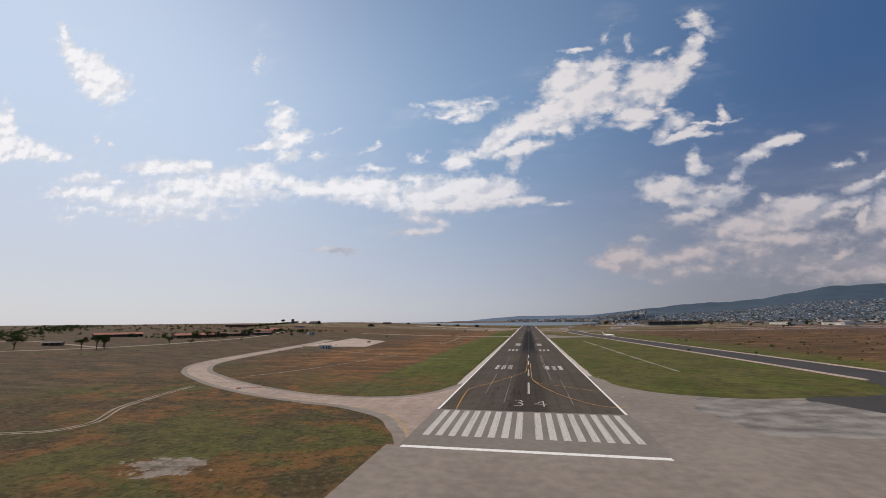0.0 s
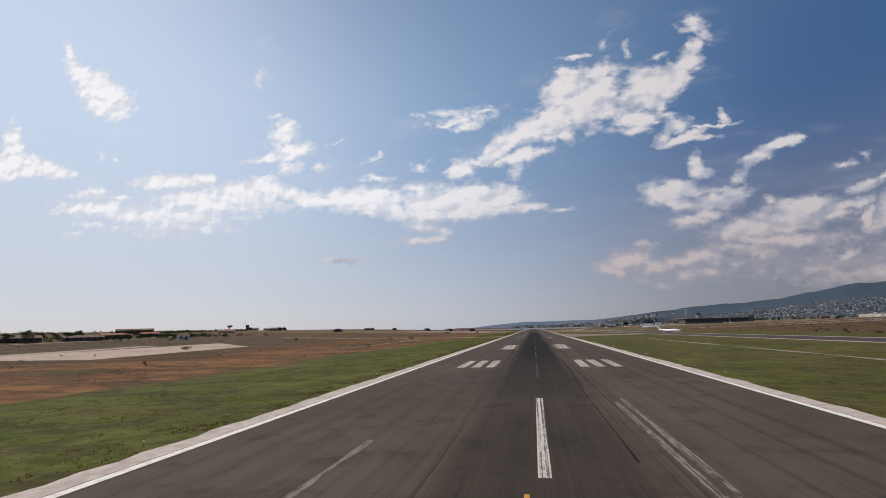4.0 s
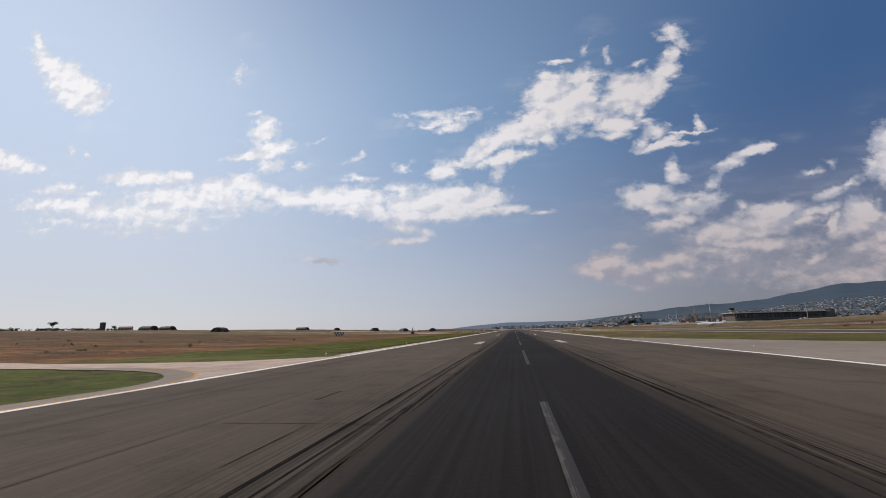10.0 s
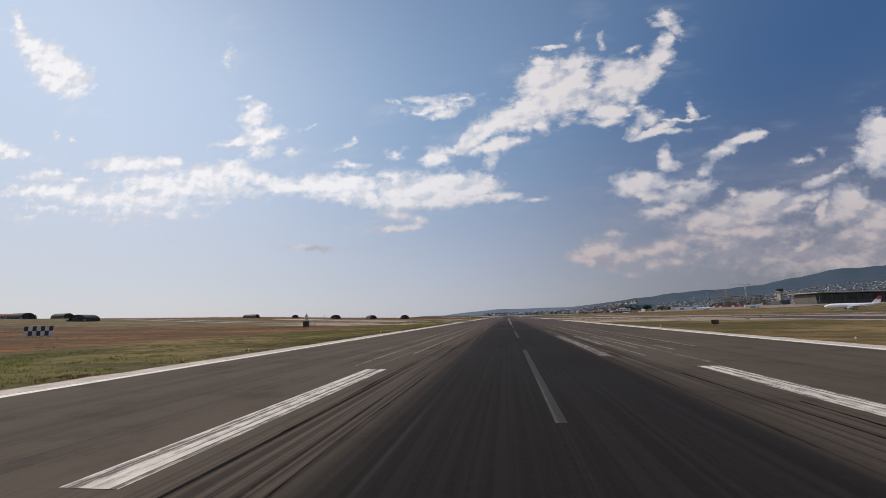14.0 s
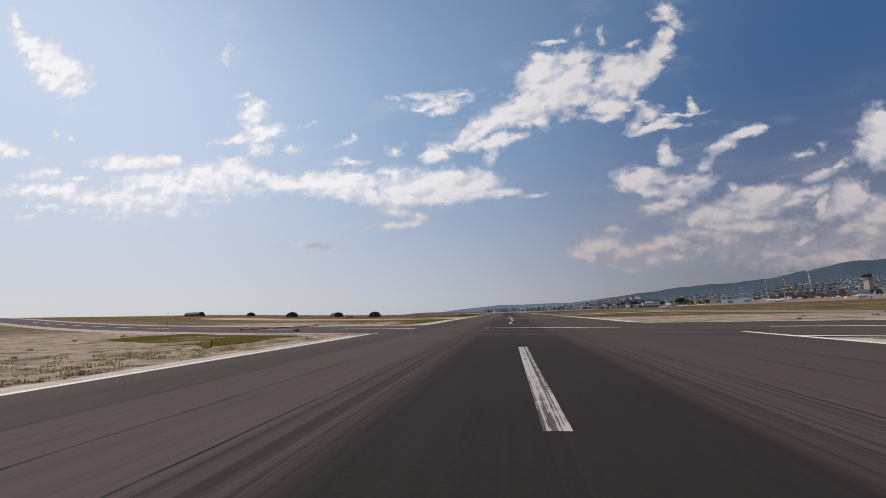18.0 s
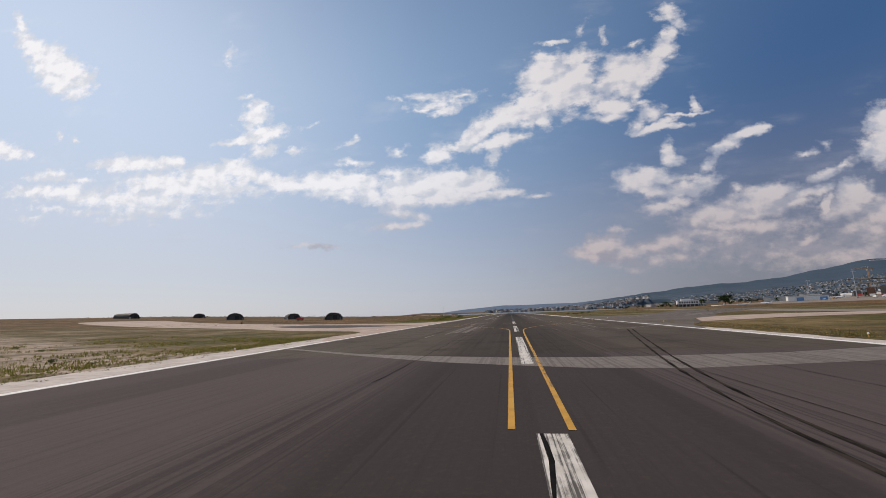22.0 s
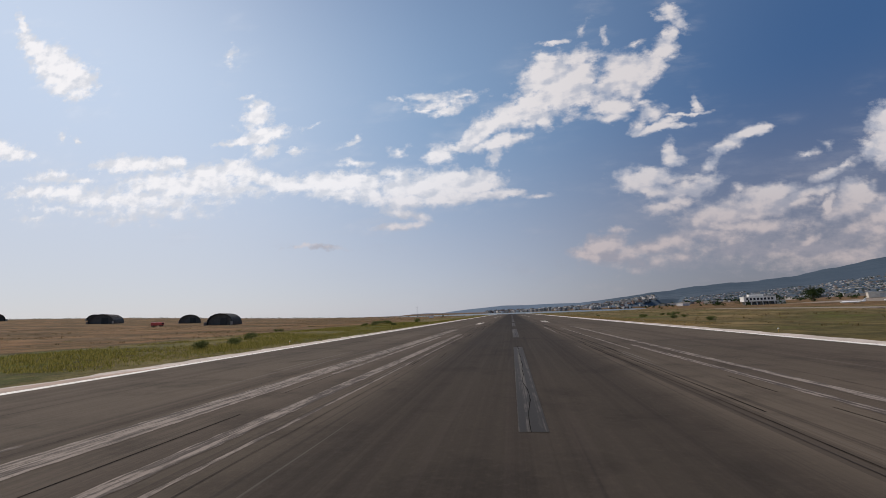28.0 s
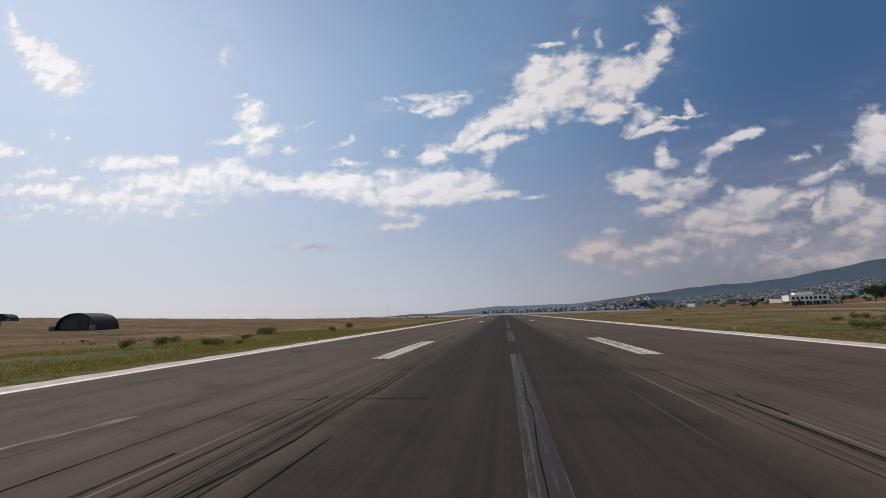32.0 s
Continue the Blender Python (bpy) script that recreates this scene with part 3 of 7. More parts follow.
def ground_off():
    """Asphalt scarred by grinding: broken pale scratches, patchy along the run."""
    m, k = material("ground_off_marking")
    p = k.place()
    streak = k.noise(k.vec("MULTIPLY", p, (5.0, 0.05, 1)), 1.0, 5, 0.65)
    rough = k.noise(k.vec("MULTIPLY", p, (2.2, 0.55, 1)), 1.0, 6, 0.72)
    f = k.math("ADD", k.math("MULTIPLY", streak, 0.5), k.math("MULTIPLY", rough, 0.5))
    col = k.mix(k.ramp(f, 0.44, 0.57), (0.232, 0.200, 0.174), (0.062, 0.052, 0.046))
    col = k.mix(k.ramp(k.noise(p, 7.0, 4, 0.7), 0.56, 0.70, 0.0, 0.6), col, (0.045, 0.038, 0.034))
    k.surface(col, 0.85, 0, rough, 0.4, 0.01, 0.15)
    return m


def concrete_slabs(name, tone):
    m, k = material(name)
    p = k.place()
    f = k.ramp(k.noise(p, 0.25, 5), 0.3, 0.7)
    col = k.mix(f, (0.345, 0.262, 0.210), (0.47, 0.372, 0.305))
    col = k.mix(k.ramp(k.noise(p, 0.03, 3), 0.48, 0.68, 0, 0.5), col, (0.26, 0.212, 0.182))
    dirt = k.noise(p, 0.55, 6, 0.68)
    col = k.mix(k.ramp(dirt, 0.52, 0.68, 0.0, 0.5), col, (0.150, 0.122, 0.098))
    col = k.mix(k.ramp(k.noise(p, 2.4, 5, 0.7), 0.55, 0.70, 0.0, 0.35), col, (0.52, 0.45, 0.40))
    col = k.mix(1.0 - tone, col, (0.10, 0.072, 0.052))
    k.surface(col, 0.88, 0, k.noise(p, 2.5), 0.25, 0.02, 0.2)
    return m


def sea_water():
    m, k = material("sea_water")
    p = k.place()
    w = k.noise(k.vec("MULTIPLY", p, (0.02, 0.05, 1)), 1.0, 6, 0.65)
    k.surface(k.mix(k.ramp(w, 0.35, 0.65), (0.055, 0.085, 0.105), (0.085, 0.120, 0.140)), 0.35, 0, w, 0.6, 0.6, 0.4)
    return m


ASPHALT = runway_asphalt()
FIELD = field()
CONCRETE = concrete_slabs("taxiway_concrete", 1.0)
OLD_CONCRETE = concrete_slabs("old_taxiway_concrete", 0.74)
SEA = sea_water()
WHITE = worn_paint("runway_white_paint", (0.62, 0.585, 0.53), (0.085, 0.078, 0.068), 0.505)
STRIPE_WHITE = worn_paint("threshold_paint", (0.52, 0.49, 0.45), (0.16, 0.14, 0.12), 0.57)
OLD_WHITE = worn_paint("old_white_paint", (0.46, 0.44, 0.40), (0.07, 0.064, 0.058), 0.50)
FAINT_WHITE = worn_paint("scrubbed_paint", (0.085, 0.078, 0.070), (0.021, 0.0195, 0.0188), 0.445)
EDGE_WHITE = worn_paint("edge_line_paint", (0.78, 0.77, 0.73), (0.30, 0.28, 0.24), 0.66)
YELLOW = worn_paint("yellow_paint", (0.52, 0.285, 0.045), (0.10, 0.075, 0.045), 0.56)
CROSSING_ASPHALT = plain("crossing_asphalt", (0.066, 0.0525, 0.0505), (0.088, 0.070, 0.0675), 0.5, 0.88, 0, 0.3, spec=0.1, coarse=0.12)
DARK_ASPHALT = plain("taxiway_asphalt", (0.034, 0.031, 0.029), (0.055, 0.050, 0.047), 0.4, 0.85, 0, 0.3, spec=0.3)
SHOULDER = plain("pale_edge_concrete", (0.36, 0.315, 0.275), (0.56, 0.50, 0.455), 0.9, 0.9, 0, 0.3, spec=0.2, coarse=0.3)
OLD_ASPHALT = plain("old_grey_asphalt", (0.180, 0.152, 0.126), (0.250, 0.216, 0.182), 0.35, 0.9, 0, 0.3, spec=0.2)
THRESHOLD = plain("threshold_concrete", (0.150, 0.128, 0.108), (0.200, 0.174, 0.148), 0.5, 0.88, 0, 0.3, spec=0.3)
TRACK = plain("dirt_track", (0.165, 0.128, 0.092), (0.30, 0.245, 0.185), 0.4, 0.95, 0, 0.3)
RUBBER = worn_paint("tyre_rubber", (0.010, 0.0095, 0.009), (0.042, 0.034, 0.027), 0.50, 0.03, 0.95)
JOINT = plain("paving_joint", (0.030, 0.026, 0.024), (0.048, 0.041, 0.038), 1.2, 0.95, spec=0.05)
CRACK = plain("tar_seal", (0.006, 0.006, 0.006), (0.014, 0.013, 0.012), 2.0, 0.95, spec=0.03)


# ---- building helpers ----
def mesh_of(bm, name, m, smooth=False):
    for v in bm.verts:
        v.co *= S
    bm.normal_update()
    me = bpy.data.meshes.new(name)
    bm.to_mesh(me)
    bm.free()
    me.materials.append(m)
    if smooth:
        me.polygons.foreach_set("use_smooth", [True] * len(me.polygons))
    return me


def part(name, bm, m, parent=None, label="", smooth=False, at=None):
    """Links a bmesh, given in full-size metres, as one mesh object under a thing or a part."""
    ob = new(name, mesh_of(bm, name, m, smooth))
    ob.parent = parent
    if at is not None:
        ob.matrix_basis = at
    return tagged(ob, label)


def again(ob, m):
    """One more piece on the same mesh, under the same parent."""
    o = new(ob.name.split(".")[0], ob.data)
    o.parent = ob.parent
    o.matrix_basis = m
    return o


def place(x, y, z=0.0, rz=0.0, rx=0.0, ry=0.0):
    return pose(x * S, y * S, z * S, rx, ry, rz)


def thing(name, x, y, z=0.0, rz=0.0, label="", category="", group="", kind=""):
    ob = new(name)
    ob.matrix_basis = place(x, y, z + float(rise(x)), rz)
    return tagged(ob, label, category, group, kind)


def box(bm, x0, x1, y0, y1, z0, z1, bevel=0.0):
    made = bmesh.ops.create_cube(bm, size=1)["verts"]
    bmesh.ops.scale(bm, verts=made, vec=(x1 - x0, y1 - y0, z1 - z0))
    bmesh.ops.translate(bm, verts=made, vec=((x0 + x1) / 2, (y0 + y1) / 2, (z0 + z1) / 2))
    if bevel:
        edges = list({e for v in made for e in v.link_edges})
        bmesh.ops.bevel(bm, geom=edges, offset=bevel, segments=1, affect="EDGES")
    return bm


def boxed(*size, bevel=0.0):
    return box(bmesh.new(), *size, bevel=bevel)


def rod(bm, a, b, r0, r1=None, n=8):
    a, b = Vector(a), Vector(b)
    made = bmesh.ops.create_cone(bm, cap_ends=True, segments=n, radius1=r0, radius2=r0 if r1 is None else r1, depth=(b - a).length)["verts"]
    turn = (b - a).to_track_quat("Z", "Y").to_matrix().to_4x4()
    bmesh.ops.transform(bm, matrix=Matrix.Translation((a + b) / 2) @ turn, verts=made)
    return bm


def rodded(a, b, r0, r1=None, n=8):
    return rod(bmesh.new(), a, b, r0, r1, n)


def sheet(points, z, thick=0.0):
    """A flat polygon, with a skirt if it is given a thickness."""
    bm = bmesh.new()
    vs = [bm.verts.new((x, y, z)) for x, y in points]
    f = bm.faces.new(vs)
    f.normal_update()
    if f.normal.z < 0:
        f.normal_flip()
    if thick:
        made = bmesh.ops.extrude_face_region(bm, geom=[f])["geom"]
        for v in made:
            if isinstance(v, bmesh.types.BMVert):
                v.co.z -= thick
    bmesh.ops.triangulate(bm, faces=[g for g in bm.faces if len(g.verts) > 4])
    return bm


def glide(points, steps=10):
    """A smooth line through a few control points."""
    out = []
    for i in range(len(points) - 1):
        p = [Vector((*points[min(max(i + d, 0), len(points) - 1)], 0)) for d in (-1, 0, 1, 2)]
        for s in range(steps):
            t = s / steps
            out.append(0.5 * ((2 * p[1]) + (p[2] - p[0]) * t + (2 * p[0] - 5 * p[1] + 4 * p[2] - p[3]) * t * t + (3 * p[1] - p[0] - 3 * p[2] + p[3]) * t ** 3))
    out.append(Vector((*points[-1], 0)))
    return out


def ribbon(points, width, z, steps=10, offset=0.0, ragged=0.0, seed=1):
    line = glide(points, steps)
    bm = bmesh.new()
    rnd = random.Random(seed)
    last = None
    for i, p in enumerate(line):
        d = (line[min(i + 1, len(line) - 1)] - line[max(i - 1, 0)]).normalized()
        side = Vector((d.y, -d.x, 0))
        w = width / 2 + rnd.uniform(-ragged, ragged)
        c = p + side * offset
        pair = [bm.verts.new((*(c - side * w).xy, z)), bm.verts.new((*(c + side * w).xy, z))]
        if last:
            bm.faces.new((last[0], last[1], pair[1], pair[0]))
        last = pair
    return bm


def rounded(points, steps=6):
    """The same outline, as a smooth closed curve."""
    n = len(points)
    line = glide(list(points[-2:]) + list(points) + list(points[:2]), steps)
    return [(p.x, p.y) for p in line[2 * steps:(n + 2) * steps]]


# ---- the land and the sea ----
RIDGE = ((-60, 0.0), (-14, 0.0), (-8, 0.1), (-5, 0.45), (-1, 0.86), (4, 0.78), (8, 0.74), (12, 1.08), (16, 1.62), (20, 1.92), (25, 2.24), (29, 2.52), (32, 3.0), (35, 3.66), (37.5, 3.62), (42, 3.45), (60, 3.5), (80, 3.2))


SLOPE_X = np.concatenate([np.linspace(-1500, -60, 73), np.linspace(165, 925, 39)])


def eased(t):
    t = np.clip(t, 0, 1)
    return t * t * (3 - 2 * t)


SLOPE_Z = 26.0 * eased((-60 - SLOPE_X) / 1120) * (1 - 0.85 * eased((-1120 - SLOPE_X) / 380)) + 14.0 * eased((SLOPE_X - 165) / 640)


def rise(x):
    """The land climbs gently from the runway to both sides, and falls again to the coast on the left."""
    return np.interp(x, SLOPE_X, SLOPE_Z)


def land_height(x, y):
    az = np.degrees(np.arctan2(x, np.maximum(y - 900, 1.0)))
    r = np.hypot(x, y - 900)
    el = np.interp(az, [a for a, _ in RIDGE], [e for _, e in RIDGE])
    el = el + np.clip((az - 8) / 10, 0, 1) * (0.07 * np.sin(az * 0.62 + 1.0) + 0.035 * np.sin(az * 1.7) + 0.02 * np.sin(az * 4.1 + 0.5))
    peak = 8600 * np.tan(np.radians(el))
    near = np.interp(az, [-20, 6, 14, 30, 80], [7400, 6900, 4200, 2700, 2300])
    t = np.clip((r - near) / (8600 - near), 0, 1)
    low = np.interp(az, [12, 20, 60], [0.35, 0.62, 0.70])
    shape = low * t + (1 - low) * t ** 3.5
    h = np.where(y > 900, peak * shape, 0)
    shore = 2430 + np.maximum(x - 250, 0) * 2.6 + 90 * np.sin(x / 310) * np.clip((np.abs(x) - 200) / 400, 0, 1)
    shore = shore - np.clip(-x - 1000, 0, 1200) * 0.35
    bay = np.clip((y - shore) / 60, 0, 1) * np.clip((7000 + 0.1 * x - y) / 60, 0, 1)
    gulf = np.clip((-1850 - 60 * np.sin(y / 260) - x) / 60, 0, 1)
    sea = np.maximum(bay, gulf)
    return (h + rise(x)) * (1 - sea) - 6.0 * sea - 0.06


def build_land():
    xs = np.concatenate([np.linspace(-9000, -1850, 60), np.linspace(-1800, -1530, 8), SLOPE_X[:73], np.linspace(-45, 150, 14), SLOPE_X[73:], np.linspace(975, 1800, 18), np.linspace(1900, 9000, 95)])
    ys = np.concatenate([np.linspace(-3000, -200, 13), np.linspace(0, 2400, 41), np.linspace(2460, 10900, 160)])
    X, Y = np.meshgrid(xs, ys)
    Z = land_height(X, Y)
    verts = np.stack([X, Y, Z], -1).reshape(-1, 3) * S
    n, k = len(xs), len(ys)
    i = np.arange(k - 1)[:, None] * n + np.arange(n - 1)[None]
    faces = np.stack([i, i + 1, i + n + 1, i + n], -1).reshape(-1, 4)
    me = bpy.data.meshes.new("ground")
    me.from_pydata(verts.tolist(), [], faces.tolist())
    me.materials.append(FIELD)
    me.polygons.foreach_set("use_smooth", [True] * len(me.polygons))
    tagged(new("ground", me), "dry grass and bare brown earth round the runway, rising to wooded hills with haze in their colour", "ground", kind="structure")
    tagged(part("water", sheet([(-16000, -3000), (-1750, -3000), (-1750, 2000), (16000, 2000), (16000, 14000), (-16000, 14000)], -2.5), SEA), "hazy blue-grey sea of the bay beyond the airfield", "water", kind="structure")


build_land()


# ---- pavements ----
def draped(bm):
    """Lays a flat piece on the rising land."""
    lo, hi = min(v.co.x for v in bm.verts), max(v.co.x for v in bm.verts)
    if lo < -60 or hi > 165:
        for x in SLOPE_X:
            if lo < x < hi:
                bmesh.ops.bisect_plane(bm, geom=bm.verts[:] + bm.edges[:] + bm.faces[:], plane_co=(x, 0, 0), plane_no=(1, 0, 0))
        for v in bm.verts:
            v.co.z += float(rise(v.co.x))
    return bm


def paved(name, bm, m, label, category="pavement"):
    bm = draped(bm)
    return tagged(part(name, bm, m), label, category, kind="structure")


runway = paved("runway", sheet([(-30.6, -46), (30.6, -46), (30.6, 2440), (-30.6, 2440)], 0.02, 0.3), ASPHALT, "dark grey asphalt runway streaked with black tyre rubber", "runway")
U = Vector((-0.866, 0.5))             # along the crossing runway, to the far left
V = Vector((0.5, 0.866))              # across it
MID = Vector((0.0, 1216.0))


def across(s, w):
    p = MID + U * s + V * w
    return (p.x, p.y)


paved("crossing_runway", sheet([across(-1500, -25), across(-1500, 25), across(1400, 25), across(1400, -25)], 0.012), CROSSING_ASPHALT, "newly surfaced dark asphalt runway crossing at an angle", "runway")
for sx, y0, y1 in ((-1, 30, 640), (-1, 706, 1200), (-1, 1270, 1396), (-1, 1540, 2420), (1, 110, 600), (1, 800, 1165), (1, 1235, 1440), (1, 1480, 2420)):
    wide = 6.4 if (sx, y0) == (-1, 1270) else 2.9
    paved("runway_shoulder", ribbon([(sx * (30.2 + wide / 2), y0), (sx * (30.2 + wide / 2), y1)], wide, 0.006, int((y1 - y0) / 2.2), ragged=0.4, seed=y0), SHOULDER, "pale worn concrete strip along the runway edge")
paved("runway_threshold", sheet([(-30.7, -16), (30.7, -16), (30.7, 27), (-30.7, 27)], 0.025), THRESHOLD, "light grey threshold surface under the white stripes", "runway")
paved("runway_overrun", sheet([(-34, -260), (34, -260), (34, -16), (-34, -16)], 0.024, 0.2), OLD_ASPHALT, "weathered grey overrun before the threshold", "runway")

for w0, w1, s0, s1 in ((-34, -25, -1500, -60), (25, 34, -1500, -60), (25, 34, 70, 1350), (-34, -25, 60, 1350)):
    paved("runway_shoulder", sheet([across(s0, w0), across(s0, w1), across(s1, w1), across(s1, w0)], 0.004), CONCRETE, "pale concrete strip along the crossing runway")
paved("taxiway_far", sheet([across(-1500, 120), across(-1500, 146), across(-420, 146), across(-420, 120)], 0.010), CONCRETE, "pale concrete taxiway beside the crossing runway", "taxiway")

# the loop taxiway beside the threshold and its apron
LOOP = [(-36, 27), (-66, 34), (-96, 43), (-129, 59), (-161, 80), (-198, 112), (-224, 160), (-246, 270), (-268, 390), (-290, 480)]
paved("taxiway_loop", ribbon(LOOP, 10.6, 0.008), OLD_CONCRETE, "curving pale concrete taxiway, stained and cracked", "taxiway")
paved("taxiway_shoulder", ribbon(LOOP, 16.5, 0.005), OLD_ASPHALT, "grey asphalt shoulder of the curving taxiway", "taxiway")
paved("taxiway_fillet", sheet(rounded([(-28, -12), (-33, -4), (-36.5, 2), (-41, 11), (-49, 19), (-66, 28), (-82, 33.5), (-84, 44), (-68, 42.5), (-52, 45), (-43, 51), (-36, 62), (-28, 84), (-26, 60), (-26, 30)]), 0.010), OLD_CONCRETE, "flared pale concrete mouth of the taxiway", "taxiway")
paved("taxiway_shoulder", sheet(rounded([(-28, -19), (-36, -6), (-39.5, 0), (-44, 8.5), (-52, 16), (-68, 25.4), (-84, 30.5), (-86, 47), (-69, 45.4), (-54, 47.8), (-45.5, 53.4), (-38.5, 64), (-30, 88), (-26, 60), (-26, 30)]), 0.0062), OLD_ASPHALT, "grey asphalt shoulder round the taxiway mouth", "taxiway")
paved("apron_left", sheet([(-252, 335), (-280, 545), (-203, 480), (-183, 350)], 0.010), CONCRETE, "empty pale concrete apron", "apron")
paved("taxiway_end", sheet(rounded([(29, -40), (29, 110), (36, 112), (39, 92), (48, 76), (62, 67), (81, 63), (108, 66), (112, 30), (80, -10), (60, -40)]), 0.008), OLD_ASPHALT, "flared grey taxiway mouth at the runway's end", "taxiway")
paved("taxiway_patch", sheet([(63, 64), (101, 60), (112, 34), (97, 10), (60, 6), (54, 40)], 0.012), plain("streaked_asphalt", (0.10, 0.092, 0.082), (0.26, 0.24, 0.21), 0.16, 0.9, 0, 0.3, coarse=0.9), "old patched asphalt with pale streaks", "taxiway")
PARALLEL = [(118, -60), (150, 20), (176, 100), (175, 160), (168, 260), (156, 400), (143, 550), (128, 720), (116, 900), (110, 1100)]
paved("taxiway_shoulder", ribbon(PARALLEL, 42, 0.006), CONCRETE, "pale concrete shoulder of the parallel taxiway", "taxiway")
paved("taxiway_parallel", ribbon(PARALLEL, 31, 0.012), DARK_ASPHALT, "dark asphalt parallel taxiway", "taxiway")
paved("taxiway_turn", sheet(rounded([(100, 66), (129, 77), (149, 97), (158, 125), (175, 125), (180, 60), (150, 0), (110, -20), (104, 30)]), 0.010), DARK_ASPHALT, "dark asphalt turn between taxiways", "taxiway")
paved("exit_right", sheet(rounded([(29, 588), (31, 600), (36, 619), (46, 631), (60, 640), (125, 668), (125, 692), (84, 707), (73, 715), (62, 726), (52, 748), (41, 774), (32, 796), (29, 830)]), 0.011), OLD_ASPHALT, "broad grey taxiway exit", "taxiway")
paved("exit_left", sheet(rounded([(-29, 636), (-31, 653), (-31.5, 662), (-33, 668), (-36.5, 673), (-42, 678), (-51.4, 682), (-70.5, 683.8), (-98.7, 687), (-140, 697), (-330, 745), (-330, 757), (-138, 709), (-97, 698.8), (-72, 693), (-48, 694), (-39.6, 697.6), (-32.5, 703), (-29, 712)]), 0.011), CONCRETE, "pale concrete taxiway exit leaving the runway", "taxiway")
paved("exit_arc", ribbon([(-32.3, 646), (-31.4, 658), (-31.8, 666), (-35.2, 672.5), (-42, 678), (-51, 681.5), (-62, 683)], 2.8, 0.014, 6), OLD_ASPHALT, "grey asphalt fillet round the grass corner", "taxiway")
paved("exit_far_left", sheet(rounded([(-29, 1386), (-36.6, 1389), (-36.2, 1398), (-37.5, 1408), (-41, 1415), (-48, 1421), (-64, 1432), (-80, 1446), (-100, 1466), (-123, 1487), (-175, 1523), (-240, 1561), (-480, 1720), (-480, 1830), (-355, 1736), (-149, 1579), (-86, 1531), (-53, 1512), (-38, 1522), (-29, 1560)]), 0.011), CONCRETE, "wide pale concrete exit beyond the crossing", "taxiway")
paved("exit_patch", sheet([(-32.4, 1463.5), (-48, 1459.5), (-69, 1460.5), (-104, 1490), (-128, 1520), (-107, 1530), (-72, 1500), (-47, 1473)], 0.019), DARK_ASPHALT, "newly laid dark asphalt patch on the exit", "taxiway")
paved("exit_far_right", sheet(rounded([(29, 1548), (36, 1540), (44, 1531), (56, 1538), (73, 1555), (141, 1700), (165, 1760), (215, 1700), (182, 1650), (140, 1590), (100, 1530), (76, 1482), (70, 1464), (55, 1447), (44, 1416), (36, 1400), (29, 1392)]), 0.011), plain("exit_asphalt", (0.085, 0.072, 0.060), (0.150, 0.130, 0.110), 0.35, 0.9, 0, 0.3, spec=0.2), "broad patched asphalt exit towards the old apron", "taxiway")
paved("exit_pad", sheet([(44, 1416), (55, 1447), (70, 1464), (92, 1474), (120, 1462), (120, 1440), (70, 1430)], 0.0125), CONCRETE, "pale concrete pad beside the exit", "taxiway")
paved("taxiway_far", ribbon([(110, 1100), (112, 1300), (130, 1500), (170, 1700), (200, 2000)], 24, 0.010), OLD_ASPHALT, "long grey taxiway parallel to the runway", "taxiway")
paved("apron_main", sheet([(420, 1480), (640, 1500), (640, 2120), (330, 2120), (330, 1900)], 0.009), OLD_ASPHALT, "large grey apron before the terminal", "apron")
for off in (-0.95, 0.95):
    paved("track", ribbon([(-190, -62), (-158, -36), (-139, -25.5), (-129, -20), (-128, -9), (-140, 10), (-147, 33), (-152, 56)], 0.8, 0.010, offset=off, ragged=0.22, seed=3), TRACK, "wheel rut of a dirt track in the dry grass", "track")
paved("road", ribbon([(-560, -40), (-490, 90), (-440, 160), (-412, 222), (-403, 285), (-409, 380), (-424, 480), (-470, 620), (-540, 760)], 7.5, 0.012), TRACK, "pale service road across the field", "road")
paved("road", ribbon([(-470, 118), (-520, 170), (-560, 218), (-548, 262), (-484, 252), (-412, 232)], 6.5, 0.010), TRACK, "pale service road across the field", "road")
paved("track", ribbon([(-150, 93), (-136, 130), (-126, 172), (-120, 207)], 1.4, 0.010, ragged=0.4, seed=8), TRACK, "narrow dirt track in the dry grass", "track")
paved("track", ribbon([(-290, 336), (-255, 318), (-199, 290), (-141, 256), (-110, 240)], 1.6, 0.011, ragged=0.4, seed=9), TRACK, "narrow dirt track in the dry grass", "track")
paved("track", ribbon([(-106, 238), (-81, 225), (-70, 219.4), (-59, 216), (-46, 213), (-35, 210)], 1.2, 0.010, ragged=0.4, seed=10), TRACK, "pale trench line across the grass", "track")
paved("track", ribbon([(76, 520), (79, 380), (81, 265), (84, 150)], 2.6, 0.010, ragged=0.9), TRACK, "pale bare strip in the grass", "track")
paved("track", ribbon([(-120, 640), (-111, 520), (-110, 470), (-112, 420)], 2.2, 0.010, ragged=0.5), TRACK, "bare dirt strip in the dry field", "track")


# ---- markings ----
BAND_PALE = worn_paint("pale_joint_strip", (0.185, 0.162, 0.138), (0.110, 0.094, 0.080), 0.52)

def mark(name, bm, m, label):
    return tagged(part(name, draped(bm), m), label, "road marking", group=label, kind="structure")


def bar(x0, x1, y0, y1, z=0.030):
    return sheet([(x0, y0), (x1, y0), (x1, y1), (x0, y1)], z)


